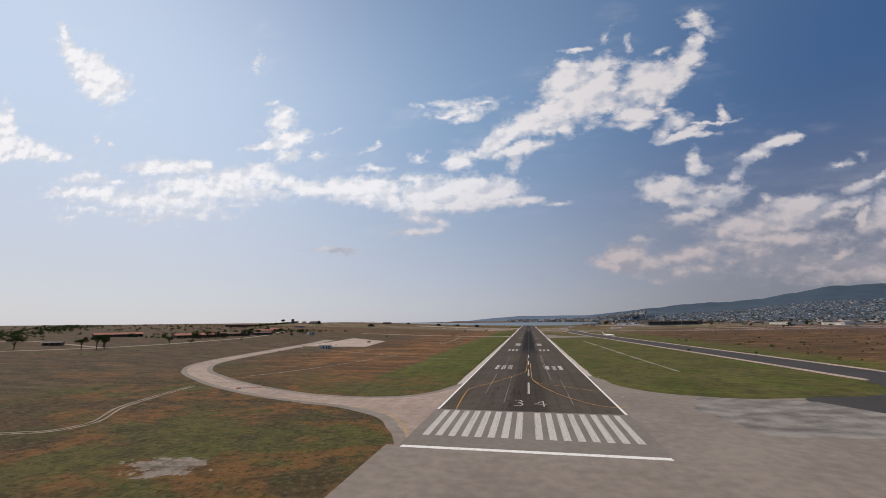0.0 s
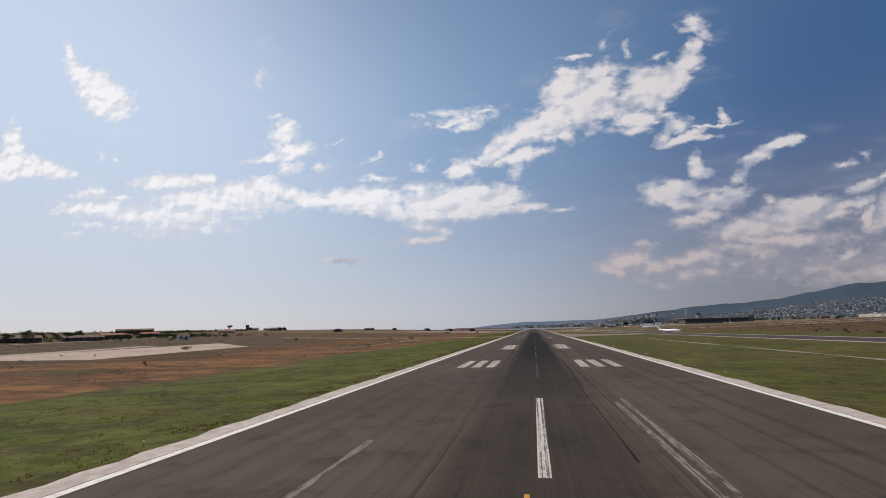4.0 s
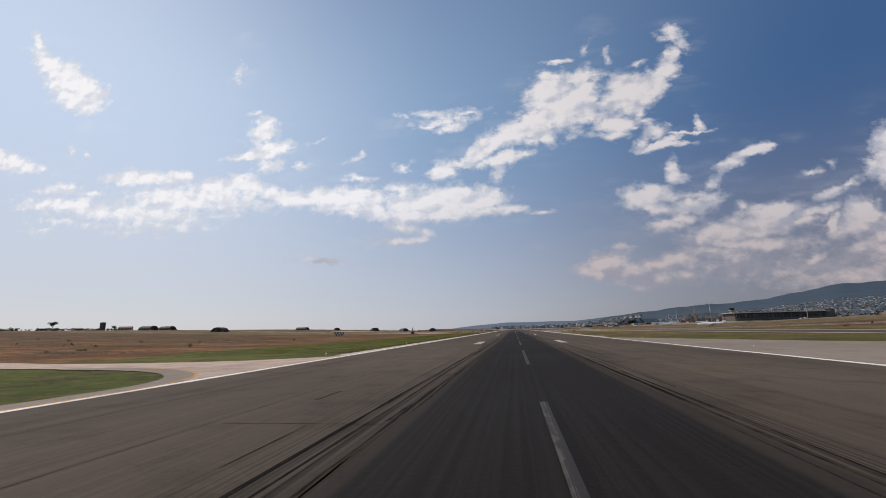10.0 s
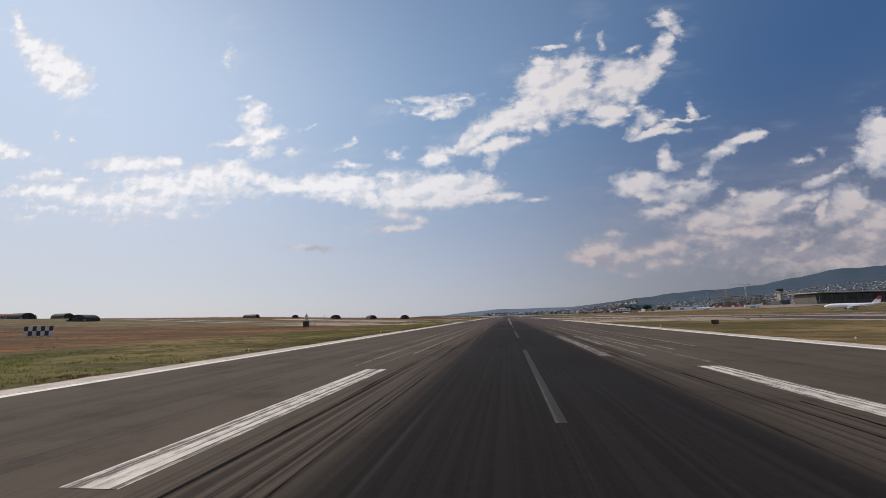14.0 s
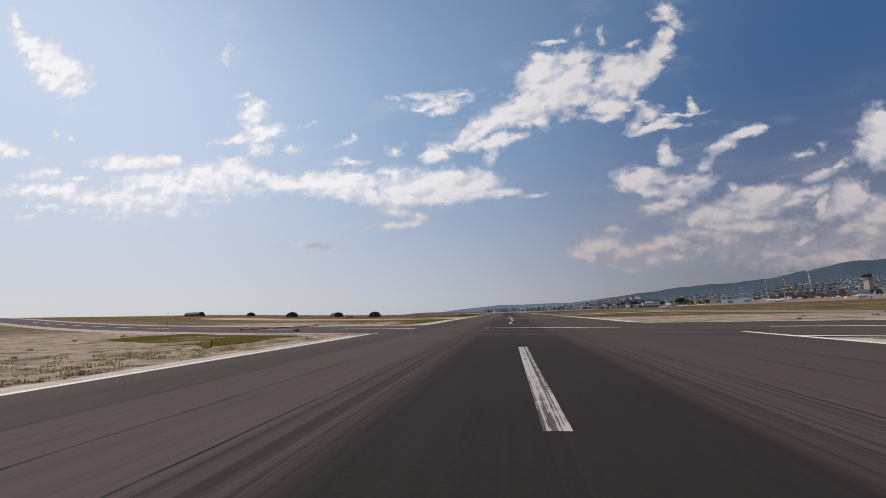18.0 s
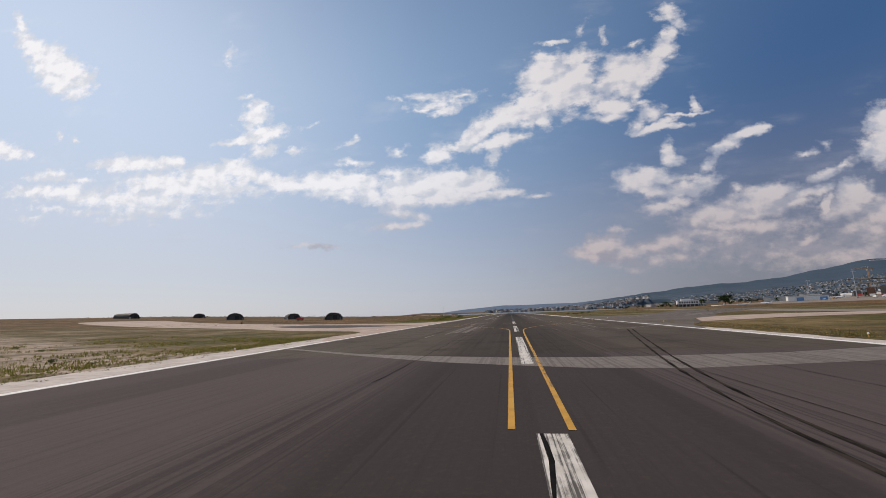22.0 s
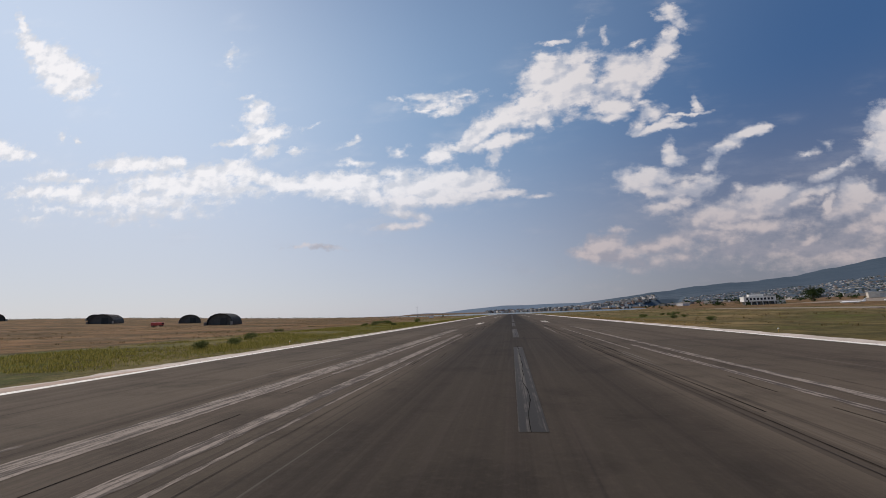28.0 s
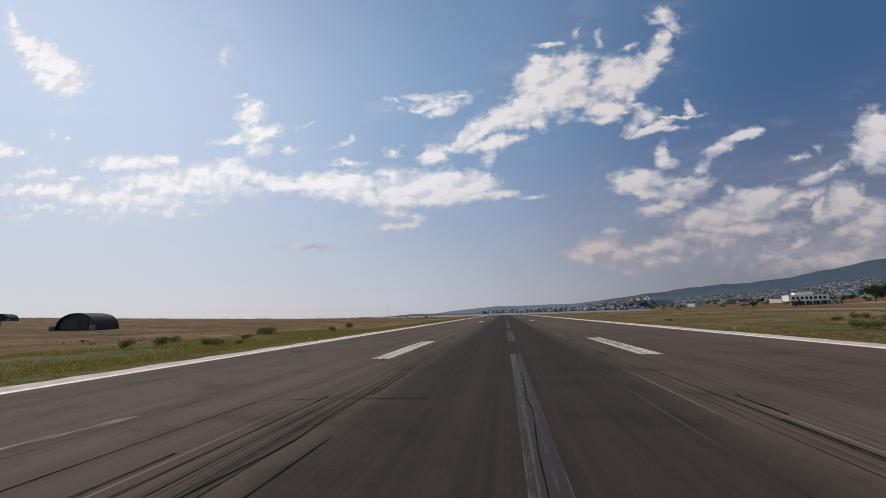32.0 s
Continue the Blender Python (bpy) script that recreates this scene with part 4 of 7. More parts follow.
for s in (-1, 1):
    for i in range(8):
        a = 1.7 + i * 3.42
        mark("threshold_stripe", bar(min(s * a, s * (a + 1.85)), max(s * a, s * (a + 1.85)), -6, 25.5), STRIPE_WHITE, "worn white threshold stripe")
    for y0, marks, length in ((150, ((10.3, 12.6), (14.3, 16.6), (18.2, 20.5)), 22.5), (310, ((10.3, 12.4), (14.0, 16.1), (17.8, 19.9)), 22.5),
                              (600, ((10.6, 12.1), (13.4, 15.1)), 22.5), (750, ((10.6, 12.5),), 22.5), (900, ((10.8, 12.4),), 22.5),
                              (1675, ((10.7, 12.6),), 24), (1830, ((10.7, 12.6),), 22.5), (1980, ((10.6, 12.1), (13.4, 15.1)), 22.5)):
        for a, b in marks:
            mark("touchdown_mark", bar(min(s * a, s * b), max(s * a, s * b), y0, y0 + length), WHITE, "worn white touchdown zone bar")
    mark("aiming_point", bar(min(s * 10, s * 15.2), max(s * 10, s * 15.2), 400, 447), WHITE, "large white aiming point block, scuffed")
    for y0, y1 in ((27, 1204 if s < 0 else 1181), (1264.5 if s < 0 else 1230.5, 2420)):
        mark("edge_line", bar(s * 30 - 0.45, s * 30 + 0.45, y0, y1, 0.031), EDGE_WHITE, "continuous white runway edge line")
mark("threshold_bar", bar(-30, 30, -17.6, -15.8, 0.032), EDGE_WHITE, "white bar across the runway")
for y0, n, step, length in ((62, 20, 56.3, 32), (1287, 20, 51.0, 33)):
    for i in range(n):
        y = y0 + i * step
        mark("centre_dash", bar(*((-0.45, 0.45) if y < 250 or 1030 < y < 1280 else (-0.2, 0.22) if y < 1030 else (-0.05, 0.9)), y, y + length, 0.033), WHITE if y < 250 or 1270 < y < 1480 else (OLD_WHITE if 1030 < y < 1270 else FAINT_WHITE), "white centre line dash")
for s0, ln in [(-23, 31), (30, 36)] + [(88 + 57 * i, 34) for i in range(9)] + [(-80 - 57 * i, 34) for i in range(10)]:
    mark("crossing_dash", sheet([across(s0, -0.6), across(s0, 0.6), across(s0 + ln, 0.6), across(s0 + ln, -0.6)], 0.034), EDGE_WHITE, "white centre dash of the crossing runway")
for s0, s1, w in ((19, 1350, -24.6), (48, 1350, 23.6), (-1480, -48, -24.6), (-1480, -21, 23.6)):
    mark("crossing_edge", sheet([across(s0, w), across(s0, w + 1), across(s1, w + 1), across(s1, w)], 0.030), EDGE_WHITE, "white edge line of the crossing runway")
for pts in ([(-24, 27), (-25.5, 60), (-24.5, 74), (-16, 94), (-4, 130), (-1.2, 150), (-1.1, 228)],
            [(1.3, 190), (1.5, 130), (2.6, 100), (10.8, 66), (21, 45), (29, 38), (33, 42)], [(2.6, 100), (6, 91), (14, 85), (31, 69)],
            [(-0.8, 1320.5), (-0.9, 1385), (-1.1, 1398), (-2.6, 1406.5), (-5.1, 1412.8), (-10, 1422.4), (-20.5, 1437.5), (-35, 1452.5), (-48, 1462)],
            [(1.1, 1320.4), (1.6, 1385), (2.2, 1400), (3.1, 1405), (4.7, 1410.6), (7.4, 1418.6), (12, 1429), (19, 1441.4), (29.4, 1458.6), (40, 1475.6), (54, 1497)],
            [(-55.5, 1472.5), (-34, 1460.4), (-23, 1455), (-17.6, 1452.3), (-11.3, 1450.5), (-4, 1449.9), (2.6, 1450.6), (9.8, 1454.9), (15, 1458.9), (23.4, 1467.4), (33, 1478.9), (54, 1506), (90, 1557)]):
    mark("taxi_line", ribbon(pts, 0.34 if pts[0][1] < 500 else 0.24, 0.036), YELLOW, "yellow taxi guide line")
for pts in ([(-44.5, 1430.5), (-46.7, 1434), (-53.9, 1443), (-61, 1451)], [(-45.8, 1430.0), (-48.2, 1434.4), (-55.4, 1443.8), (-62.4, 1451.4)]):
    mark("hold_line", ribbon(pts, 0.32, 0.036), YELLOW, "yellow holding line across the exit")
for pts in ([(-30.4, 652), (-30.2, 661), (-31.2, 667.5), (-34.6, 674), (-42, 680), (-60, 686)],):
    mark("taxi_line", ribbon(pts, 0.3, 0.036), YELLOW, "yellow taxi guide line")
mark("centre_dash", bar(-0.95, -0.05, 1245, 1273, 0.033), WHITE, "white centre line dash")
BAND = sheet([(-30.2, 1358.6), (-15.4, 1346.6), (-6.4, 1340.0), (-1, 1337.4), (4.3, 1335.2), (10, 1334.4), (16.4, 1335.6), (30.2, 1338.5), (30.2, 1346.0), (20, 1342.6), (12, 1341.8), (5.6, 1341.6), (-1, 1342.6), (-7, 1344.6), (-16, 1348.6), (-29.8, 1359.2)], 0.0262)
mark("pale_joint", BAND, BAND_PALE, "pale worn strip where two asphalt surfaces meet")


def digit(ch, x, y0, w, h):
    c = bpy.data.curves.new("runway_number", "FONT")
    c.body, c.size, c.offset = ch, 1.0, -0.022
    ob = new("runway_number", c)
    bpy.context.view_layer.update()
    lo = [min(b[i] for b in ob.bound_box) for i in (0, 1)]
    hi = [max(b[i] for b in ob.bound_box) for i in (0, 1)]
    me = bpy.data.meshes.new_from_object(ob)
    bpy.data.objects.remove(ob)
    for v in me.vertices:
        v.co = ((x + (v.co.x - lo[0]) / (hi[0] - lo[0]) * w) * S, (y0 + (v.co.y - lo[1]) / (hi[1] - lo[1]) * h) * S, 0.033 * S)
    me.materials.clear()
    me.materials.append(WHITE)
    tagged(new("runway_number", me), "large white runway number painted on asphalt", "road marking", kind="structure")


digit("3", -5.3, 36.0, 3.4, 11.5)
digit("4", 1.9, 36.4, 4.3, 10.8)


# ---- materials of things ----
STEEL_DARK = plain("dark_corrugated_steel", (0.030, 0.029, 0.027), (0.060, 0.056, 0.050), 0.8, 0.7, 0.0, 0.3, per_object=0.3)
SHELTER_WALL = plain("weathered_shelter_wall", (0.075, 0.070, 0.060), (0.13, 0.12, 0.105), 0.6, 0.85)
RUST = plain("rust_brown_paint", (0.085, 0.040, 0.026), (0.15, 0.075, 0.048), 0.9, 0.85)
WHITE_COAT = plain("white_coat", (0.62, 0.61, 0.58), (0.78, 0.77, 0.74), 0.5, 0.55, 0, 0.1)
JET_WHITE = plain("aircraft_white", (0.76, 0.77, 0.78), (0.84, 0.84, 0.84), 0.2, 0.28, 0, 0.02)
JET_RED = plain("aircraft_red", (0.50, 0.03, 0.035), (0.60, 0.05, 0.05), 0.3, 0.35, 0, 0.02)
GREY_METAL = plain("galvanised_metal", (0.34, 0.35, 0.36), (0.50, 0.51, 0.52), 0.9, 0.45, 0.6)
BLACK = plain("black_rubber", (0.015, 0.015, 0.016), (0.035, 0.034, 0.034), 1.5, 0.75)
GLASS_DARK = plain("dark_window_glass", (0.018, 0.024, 0.030), (0.035, 0.045, 0.055), 0.2, 0.12, 0, 0.02)
RAW_CONCRETE = plain("raw_concrete", (0.26, 0.235, 0.20), (0.40, 0.37, 0.32), 0.5, 0.9)
BRICK_BROWN = plain("brown_brick", (0.11, 0.060, 0.042), (0.19, 0.105, 0.075), 1.2, 0.9)
ROOF_RED = plain("red_tile_roof", (0.28, 0.095, 0.060), (0.42, 0.165, 0.105), 0.8, 0.9)
STUCCO = plain("pale_stucco", (0.45, 0.42, 0.36), (0.62, 0.59, 0.53), 0.4, 0.9)
BARRIER_RED = plain("red_plastic", (0.45, 0.045, 0.035), (0.60, 0.07, 0.055), 0.9, 0.5)
SIGN_YELLOW = plain("sign_amber", (0.50, 0.26, 0.04), (0.62, 0.34, 0.06), 1.0, 0.5)
CRANE_YELLOW = plain("crane_orange", (0.55, 0.26, 0.05), (0.68, 0.34, 0.08), 0.8, 0.5)
BLUE_DOOR = plain("blue_door_paint", (0.10, 0.22, 0.42), (0.16, 0.30, 0.52), 0.4, 0.6)
BARK = plain("bark", (0.050, 0.038, 0.028), (0.10, 0.075, 0.055), 2.0, 0.95)
SCRUB_PALE = ground_off()


def foliage(name, dark, light):
    m, k = material(name)
    r = k.n("ShaderNodeNewGeometry").outputs["Random Per Island"]
    f = k.math("ADD", k.math("MULTIPLY", r, 0.6), k.math("MULTIPLY", k.noise(k.place(), 0.4), 0.4))
    col = k.mix(k.ramp(f, 0.15, 0.85), dark, light)
    shine, glow, both = k.n("ShaderNodeBsdfDiffuse"), k.n("ShaderNodeBsdfTranslucent"), k.n("ShaderNodeMixShader")
    k.put(shine.inputs["Color"], col)
    k.put(glow.inputs["Color"], col)
    both.inputs[0].default_value = 0.45
    for i, node in ((1, shine), (2, glow)):
        k.t.links.new(node.outputs[0], both.inputs[i])
    k.t.links.new(both.outputs[0], k.n("ShaderNodeOutputMaterial").inputs[0])
    return m


LEAF = foliage("tree_leaves", (0.016, 0.028, 0.011), (0.048, 0.070, 0.024))
LEAF_BUSH = foliage("bush_leaves", (0.060, 0.078, 0.026), (0.140, 0.160, 0.062))
BLADES = foliage("grass_blades", (0.105, 0.115, 0.026), (0.215, 0.185, 0.070))
BLADES_GREEN = foliage("green_blades", (0.086, 0.086, 0.021), (0.220, 0.200, 0.062))
SCRUB_DARK = foliage("heath_scrub", (0.048, 0.040, 0.018), (0.120, 0.084, 0.038))
MOWN = foliage("mown_blades", (0.072, 0.088, 0.017), (0.150, 0.158, 0.036))
BLADES_DRY = foliage("dry_stalks", (0.170, 0.130, 0.055), (0.300, 0.225, 0.105))


# ---- kinds of things ----
def arch(width, height, y0, y1, n=20, thick=0.35):
    bm = bmesh.new()
    rings = []
    for y in (y0, y1):
        for k in (0, 1):
            rings.append([bm.verts.new(((width / 2 - k * thick) * math.cos(math.pi * i / n), y, (height - k * thick) * math.sin(math.pi * i / n) ** 0.8)) for i in range(n + 1)])
    a, b, c, d = rings
    for i in range(n):
        bm.faces.new((a[i], a[i + 1], c[i + 1], c[i]))
        bm.faces.new((b[i + 1], b[i], d[i], d[i + 1]))
        bm.faces.new((a[i + 1], a[i], b[i], b[i + 1]))
        bm.faces.new((c[i], c[i + 1], d[i + 1], d[i]))
    return bm


def disc_wall(width, height, y, thick=0.5, n=20):
    bm = bmesh.new()
    loops = [[bm.verts.new((width / 2 * math.cos(math.pi * i / n), yy, height * math.sin(math.pi * i / n) ** 0.8)) for i in range(n + 1)] for yy in (y, y + thick)]
    bm.faces.new(loops[0])
    bm.faces.new(loops[1][::-1])
    for i in range(n):
        bm.faces.new((loops[0][i + 1], loops[0][i], loops[1][i], loops[1][i + 1]))
    bmesh.ops.triangulate(bm, faces=[f for f in bm.faces if len(f.verts) > 4])
    return bm


def aircraft_shelter(x, y, rz, width, height, length):
    t = thing("aircraft_shelter", x, y, 0, rz, "dark arched military aircraft shelter standing in dry grass", "hangar", "aircraft shelters")
    part("shell", arch(width, height, 0, length), STEEL_DARK, t)
    for i in range(int(length / 3) + 1):
        part("rib", arch(width + 0.24, height + 0.12, i * 3 + 0.02, i * 3 + 0.30, thick=0.3), STEEL_DARK, t)
    part("front_wall", disc_wall(width - 0.8, height - 0.4, 1.6), SHELTER_WALL, t, "weathered grey front wall")
    for s in (-1, 1):
        d = part("door", boxed(min(0.05 * s, s * width * 0.27), max(0.05 * s, s * width * 0.27), 1.15, 1.55, 0.1, height * 0.62), STEEL_DARK if s > 0 else SHELTER_WALL, t, "sliding steel shelter door")
        part("door_rail", boxed(min(0.05 * s, s * width * 0.27), max(0.05 * s, s * width * 0.27), 1.0, 1.14, height * 0.60, height * 0.63), STEEL_DARK, d)
        part("wing_wall", boxed(s * width / 2 - 0.3, s * width / 2 + 0.3, -4, 0, 0, height * 0.28, bevel=0.1), RAW_CONCRETE, t, "low concrete wing wall")
    part("rear_wall", disc_wall(width - 0.8, height - 0.4, length - 1.2), SHELTER_WALL, t)
    return t


def lathe(profile, n=18, axis="X"):
    bm = bmesh.new()
    rings = []
    for a, r, drop in profile:
        ring = []
        for i in range(n):
            c, s = math.cos(2 * math.pi * i / n) * r, math.sin(2 * math.pi * i / n) * r
            ring.append(bm.verts.new((a, c, s + drop) if axis == "X" else (c, s, a)))
        rings.append(ring)
    for p, q in zip(rings, rings[1:]):
        for i in range(n):
            bm.faces.new((p[i], p[(i + 1) % n], q[(i + 1) % n], q[i]))
    bm.faces.new(rings[0][::-1])
    bm.faces.new(rings[-1])
    bmesh.ops.recalc_face_normals(bm, faces=bm.faces)
    return bm


def blade(root, tip, root_chord, tip_chord, thick):
    """A wing-like slab from root to tip; chords run along -x."""
    bm = bmesh.new()
    out = []
    for p, c, h in ((Vector(root), root_chord, thick), (Vector(tip), tip_chord, thick * 0.4)):
        up = Vector((0, 0, 1)) if abs(tip[1] - root[1]) > abs(tip[2] - root[2]) else Vector((0, 1, 0))
        out.append([bm.verts.new(p + Vector((dx * c, 0, 0)) + up * dz * h) for dx, dz in ((0, 0), (-0.25, 0.5), (-1, 0), (-0.25, -0.5))])
    a, b = out
    for i in range(4):
        bm.faces.new((a[i], a[(i + 1) % 4], b[(i + 1) % 4], b[i]))
    bm.faces.new(a[::-1])
    bm.faces.new(b)
    bmesh.ops.recalc_face_normals(bm, faces=bm.faces)
    return bm


def airliner(x, y, rz, length, label, tail=None, high_tail=False, engines="wing"):
    """Nose along +x of the thing."""
    t = thing("airliner", x, y, 0, rz, label, "aircraft", "parked aircraft")
    k = length / 37.6
    r, zc = 1.98 * k, 3.6 * k
    part("fuselage", lathe([(length / 2, 0.1 * k, zc - 0.5 * k), (length / 2 - 0.8 * k, 0.95 * k, zc - 0.35 * k), (length / 2 - 2.6 * k, 1.6 * k, zc - 0.12 * k), (length / 2 - 5 * k, r, zc), (-length * 0.17, r, zc),
                            (-length * 0.34, 1.4 * k, zc + 0.5 * k), (-length * 0.46, 0.6 * k, zc + 1.0 * k), (-length / 2, 0.2 * k, zc + 1.2 * k)]), JET_WHITE, t, smooth=True)
    part("cockpit_window", boxed(length / 2 - 3.4 * k, length / 2 - 2.2 * k, -1.2 * k, 1.2 * k, zc + 0.75 * k, zc + 1.3 * k, bevel=0.1 * k), GLASS_DARK, t, "dark cockpit glazing")
    for s in (-1, 1):
        part("wing", blade((3.5 * k, s * 1.6 * k, zc - 1.1 * k), (-4.2 * k, s * 17 * k, zc + 0.6 * k), 6.6 * k, 1.6 * k, 0.8 * k), JET_WHITE, t)
        tz = zc + (6.6 * k if high_tail else 1.2 * k)
        tx = -length / 2 + (0.6 * k if high_tail else 4.2 * k)
        part("tailplane", blade((tx, s * 0.3 * k, tz), (tx - 2.8 * k, s * 6.0 * k, tz + 0.2 * k), 3.8 * k, 1.3 * k, 0.3 * k), JET_WHITE, t)
        if engines == "wing":
            e = part("engine", lathe([(4.6 * k, 1.05 * k, zc - 2.2 * k), (4.2 * k, 1.2 * k, zc - 2.2 * k), (1.6 * k, 1.15 * k, zc - 2.2 * k), (0.2 * k, 0.7 * k, zc - 2.1 * k)]), GREY_METAL, t, "jet engine nacelle", True)
            e.location.y = s * 5.7 * k * S
        else:
            e = part("engine", lathe([(-length * 0.24, 0.85 * k, zc + 0.6 * k), (-length * 0.26, 0.95 * k, zc + 0.6 * k), (-length * 0.36, 0.9 * k, zc + 0.7 * k), (-length * 0.40, 0.5 * k, zc + 0.7 * k)]), JET_WHITE, t, "rear-mounted jet engine", True)
            e.location.y = s * 2.5 * k * S
        g = part("main_gear", rodded((-1.5 * k, s * 3.6 * k, 0.5 * k), (-1.5 * k, s * 3.4 * k, zc - 1.2 * k), 0.16 * k), GREY_METAL, t)
        part("wheel", rodded((-1.5 * k, s * 3.6 * k - 0.45 * k, 0.56 * k), (-1.5 * k, s * 3.6 * k + 0.45 * k, 0.56 * k), 0.56 * k, n=14), BLACK, g)
    part("fin", blade((-length / 2 + 6.6 * k, 0, zc + 1.3 * k), (-length / 2 + 0.8 * k, 0, zc + 7.4 * k), 6.0 * k, 2.4 * k, 0.4 * k), JET_WHITE, t, "tall tail fin")
    if tail:
        part("fin_tip", blade((-length / 2 + 3.2 * k, 0, zc + 4.9 * k), (-length / 2 + 0.7 * k, 0, zc + 7.5 * k), 3.9 * k, 2.4 * k, 0.5 * k), tail, t, "red upper part of the fin")
    g = part("nose_gear", rodded((length / 2 - 5.2 * k, 0, 0.4 * k), (length / 2 - 5.2 * k, 0, zc - 1.6 * k), 0.12 * k), GREY_METAL, t)
    part("wheel", rodded((length / 2 - 5.2 * k, -0.3 * k, 0.4 * k), (length / 2 - 5.2 * k, 0.3 * k, 0.4 * k), 0.4 * k, n=12), BLACK, g)
    return t


def leaf_cloud(rnd, centres, count, size):
    """Many small leaf blades scattered over clumps."""
    verts, faces = [], []
    for _ in range(count):
        c, r = rnd.choice(centres)
        d = Vector((rnd.gauss(0, 1), rnd.gauss(0, 1), rnd.gauss(0, 1))).normalized()
        p = Vector(c) + Vector((d.x * r[0], d.y * r[1], d.z * r[2])) * rnd.uniform(0.45, 1.05)
        a = Vector((rnd.gauss(0, 1), rnd.gauss(0, 1), rnd.gauss(0, 0.7))).normalized() * size * rnd.uniform(0.6, 1.4)
        b = d.cross(a).normalized() * size * rnd.uniform(0.4, 0.9)
        i = len(verts)
        verts += [p - a, p + b, p + a, p - b * 0.8]
        faces.append((i, i + 1, i + 2, i + 3))
    return verts, faces


def raw_mesh(name, verts, faces, m, parent=None, label=""):
    me = bpy.data.meshes.new(name)
    me.from_pydata([(v[0] * S, v[1] * S, v[2] * S) for v in verts], [], faces)
    me.materials.append(m)
    ob = new(name, me)
    ob.parent = parent
    return tagged(ob, label)


def tree(x, y, height, spread, label, seed, trunk_share=0.35, flat=0.7, leaves=1100):
    rnd = random.Random(seed)
    t = thing("tree", x, y, 0, rnd.uniform(0, 360), label, "tree", "airfield trees")
    bm = bmesh.new()
    top = height * (trunk_share + 0.25)
    rod(bm, (0, 0, -0.2), (0.1 * spread * rnd.uniform(-1, 1), 0, top), height * 0.032, height * 0.014)
    centres = []
    for i in range(9):
        a = i * 2.4 + rnd.uniform(-0.4, 0.4)
        rr = spread * 0.5 * math.sqrt((i + 0.5) / 9) * 0.8
        c = (math.cos(a) * rr, math.sin(a) * rr, height * rnd.uniform(trunk_share + 0.22, 0.86))
        rod(bm, (0, 0, height * trunk_share * rnd.uniform(0.7, 1.1)), c, height * 0.013, height * 0.004, 5)
        q = spread * rnd.uniform(0.16, 0.26)
        centres.append((c, (q, q, q * flat)))
    part("trunk", bm, BARK, t)
    raw_mesh("crown", *leaf_cloud(rnd, centres, leaves, height * 0.035), LEAF, t)
    return t


def bush(x, y, size, seed, m=None, label="low green shrub in dry grass"):
    rnd = random.Random(seed)
    centres = [((rnd.uniform(-0.45, 0.45) * size, rnd.uniform(-0.45, 0.45) * size, size * rnd.uniform(0.16, 0.34)), (size * 0.24, size * 0.24, size * 0.2)) for _ in range(7)]
    ob = raw_mesh("bush", *leaf_cloud(rnd, centres, 760, size * 0.038), m or LEAF_BUSH)
    ob.matrix_basis = place(x, y, float(rise(x)))
    return tagged(ob, label, "bush", "airfield bushes")


def windows(parent, x0, x1, y, z0, z1, n, gap, m=GLASS_DARK, name="window"):
    """A row of recessed panes on a face towards -y."""
    w = (x1 - x0) / n
    me = None
    for i in range(n):
        if me is None:
            me = part(name, boxed(0, w - gap, -0.12, 0.10, 0, z1 - z0), m, parent)
            me.matrix_basis = place(x0 + gap / 2, y, z0)
        else:
            again(me, place(x0 + gap / 2 + i * w, y, z0))


def shed(x, y, rz, wide, deep, wall, rise, roof, label, wall_mat=STUCCO):
    t = thing("shed", x, y, 0, rz, label, "building", "field sheds")
    part("wall_shell", boxed(-wide / 2, wide / 2, -deep / 2, deep / 2, 0, wall), wall_mat, t)
    bm = bmesh.new()
    a = [bm.verts.new((sx * (wide / 2 + 0.5), sy * (deep / 2 + 0.5), wall - 0.15)) for sx, sy in ((-1, -1), (1, -1), (1, 1), (-1, 1))]
    b = [bm.verts.new((sx * (wide / 2 + 0.5), 0, wall + rise)) for sx in (-1, 1)]
    for f in ((a[0], a[1], b[1], b[0]), (a[2], a[3], b[0], b[1]), (a[1], a[2], b[1]), (a[3], a[0], b[0]), (a[3], a[2], a[1], a[0])):
        bm.faces.new(f)
    part("roof", bm, roof, t)
    n = max(2, int(wide / 5))
    windows(t, -wide / 2 + 1, wide / 2 - 1, -deep / 2, wall * 0.35, wall * 0.75, n, 2.2)
    part("door", boxed(wide * 0.1, wide * 0.1 + 2.0, -deep / 2 - 0.06, -deep / 2 + 0.1, 0, min(2.4, wall * 0.8)), RUST, t)
    return t


# ---- left of the runway ----
for x, y, rz, w, h, length in ((-230, 1838, 14, 20, 9.2, 20), (-334, 1932, 40, 20, 9.0, 26), (-424, 1915, 30, 22, 10.0, 34), (-622, 2085, 30, 19, 9.0, 24),
                               (-700, 2015, 84, 20, 10.0, 40), (-868, 1556, 80, 22, 11.0, 40), (-928, 1681, 80, 22, 11.0, 40), (-571, 1388, 12, 22, 9.0, 26)):
    aircraft_shelter(x, y, rz, w, h, length)


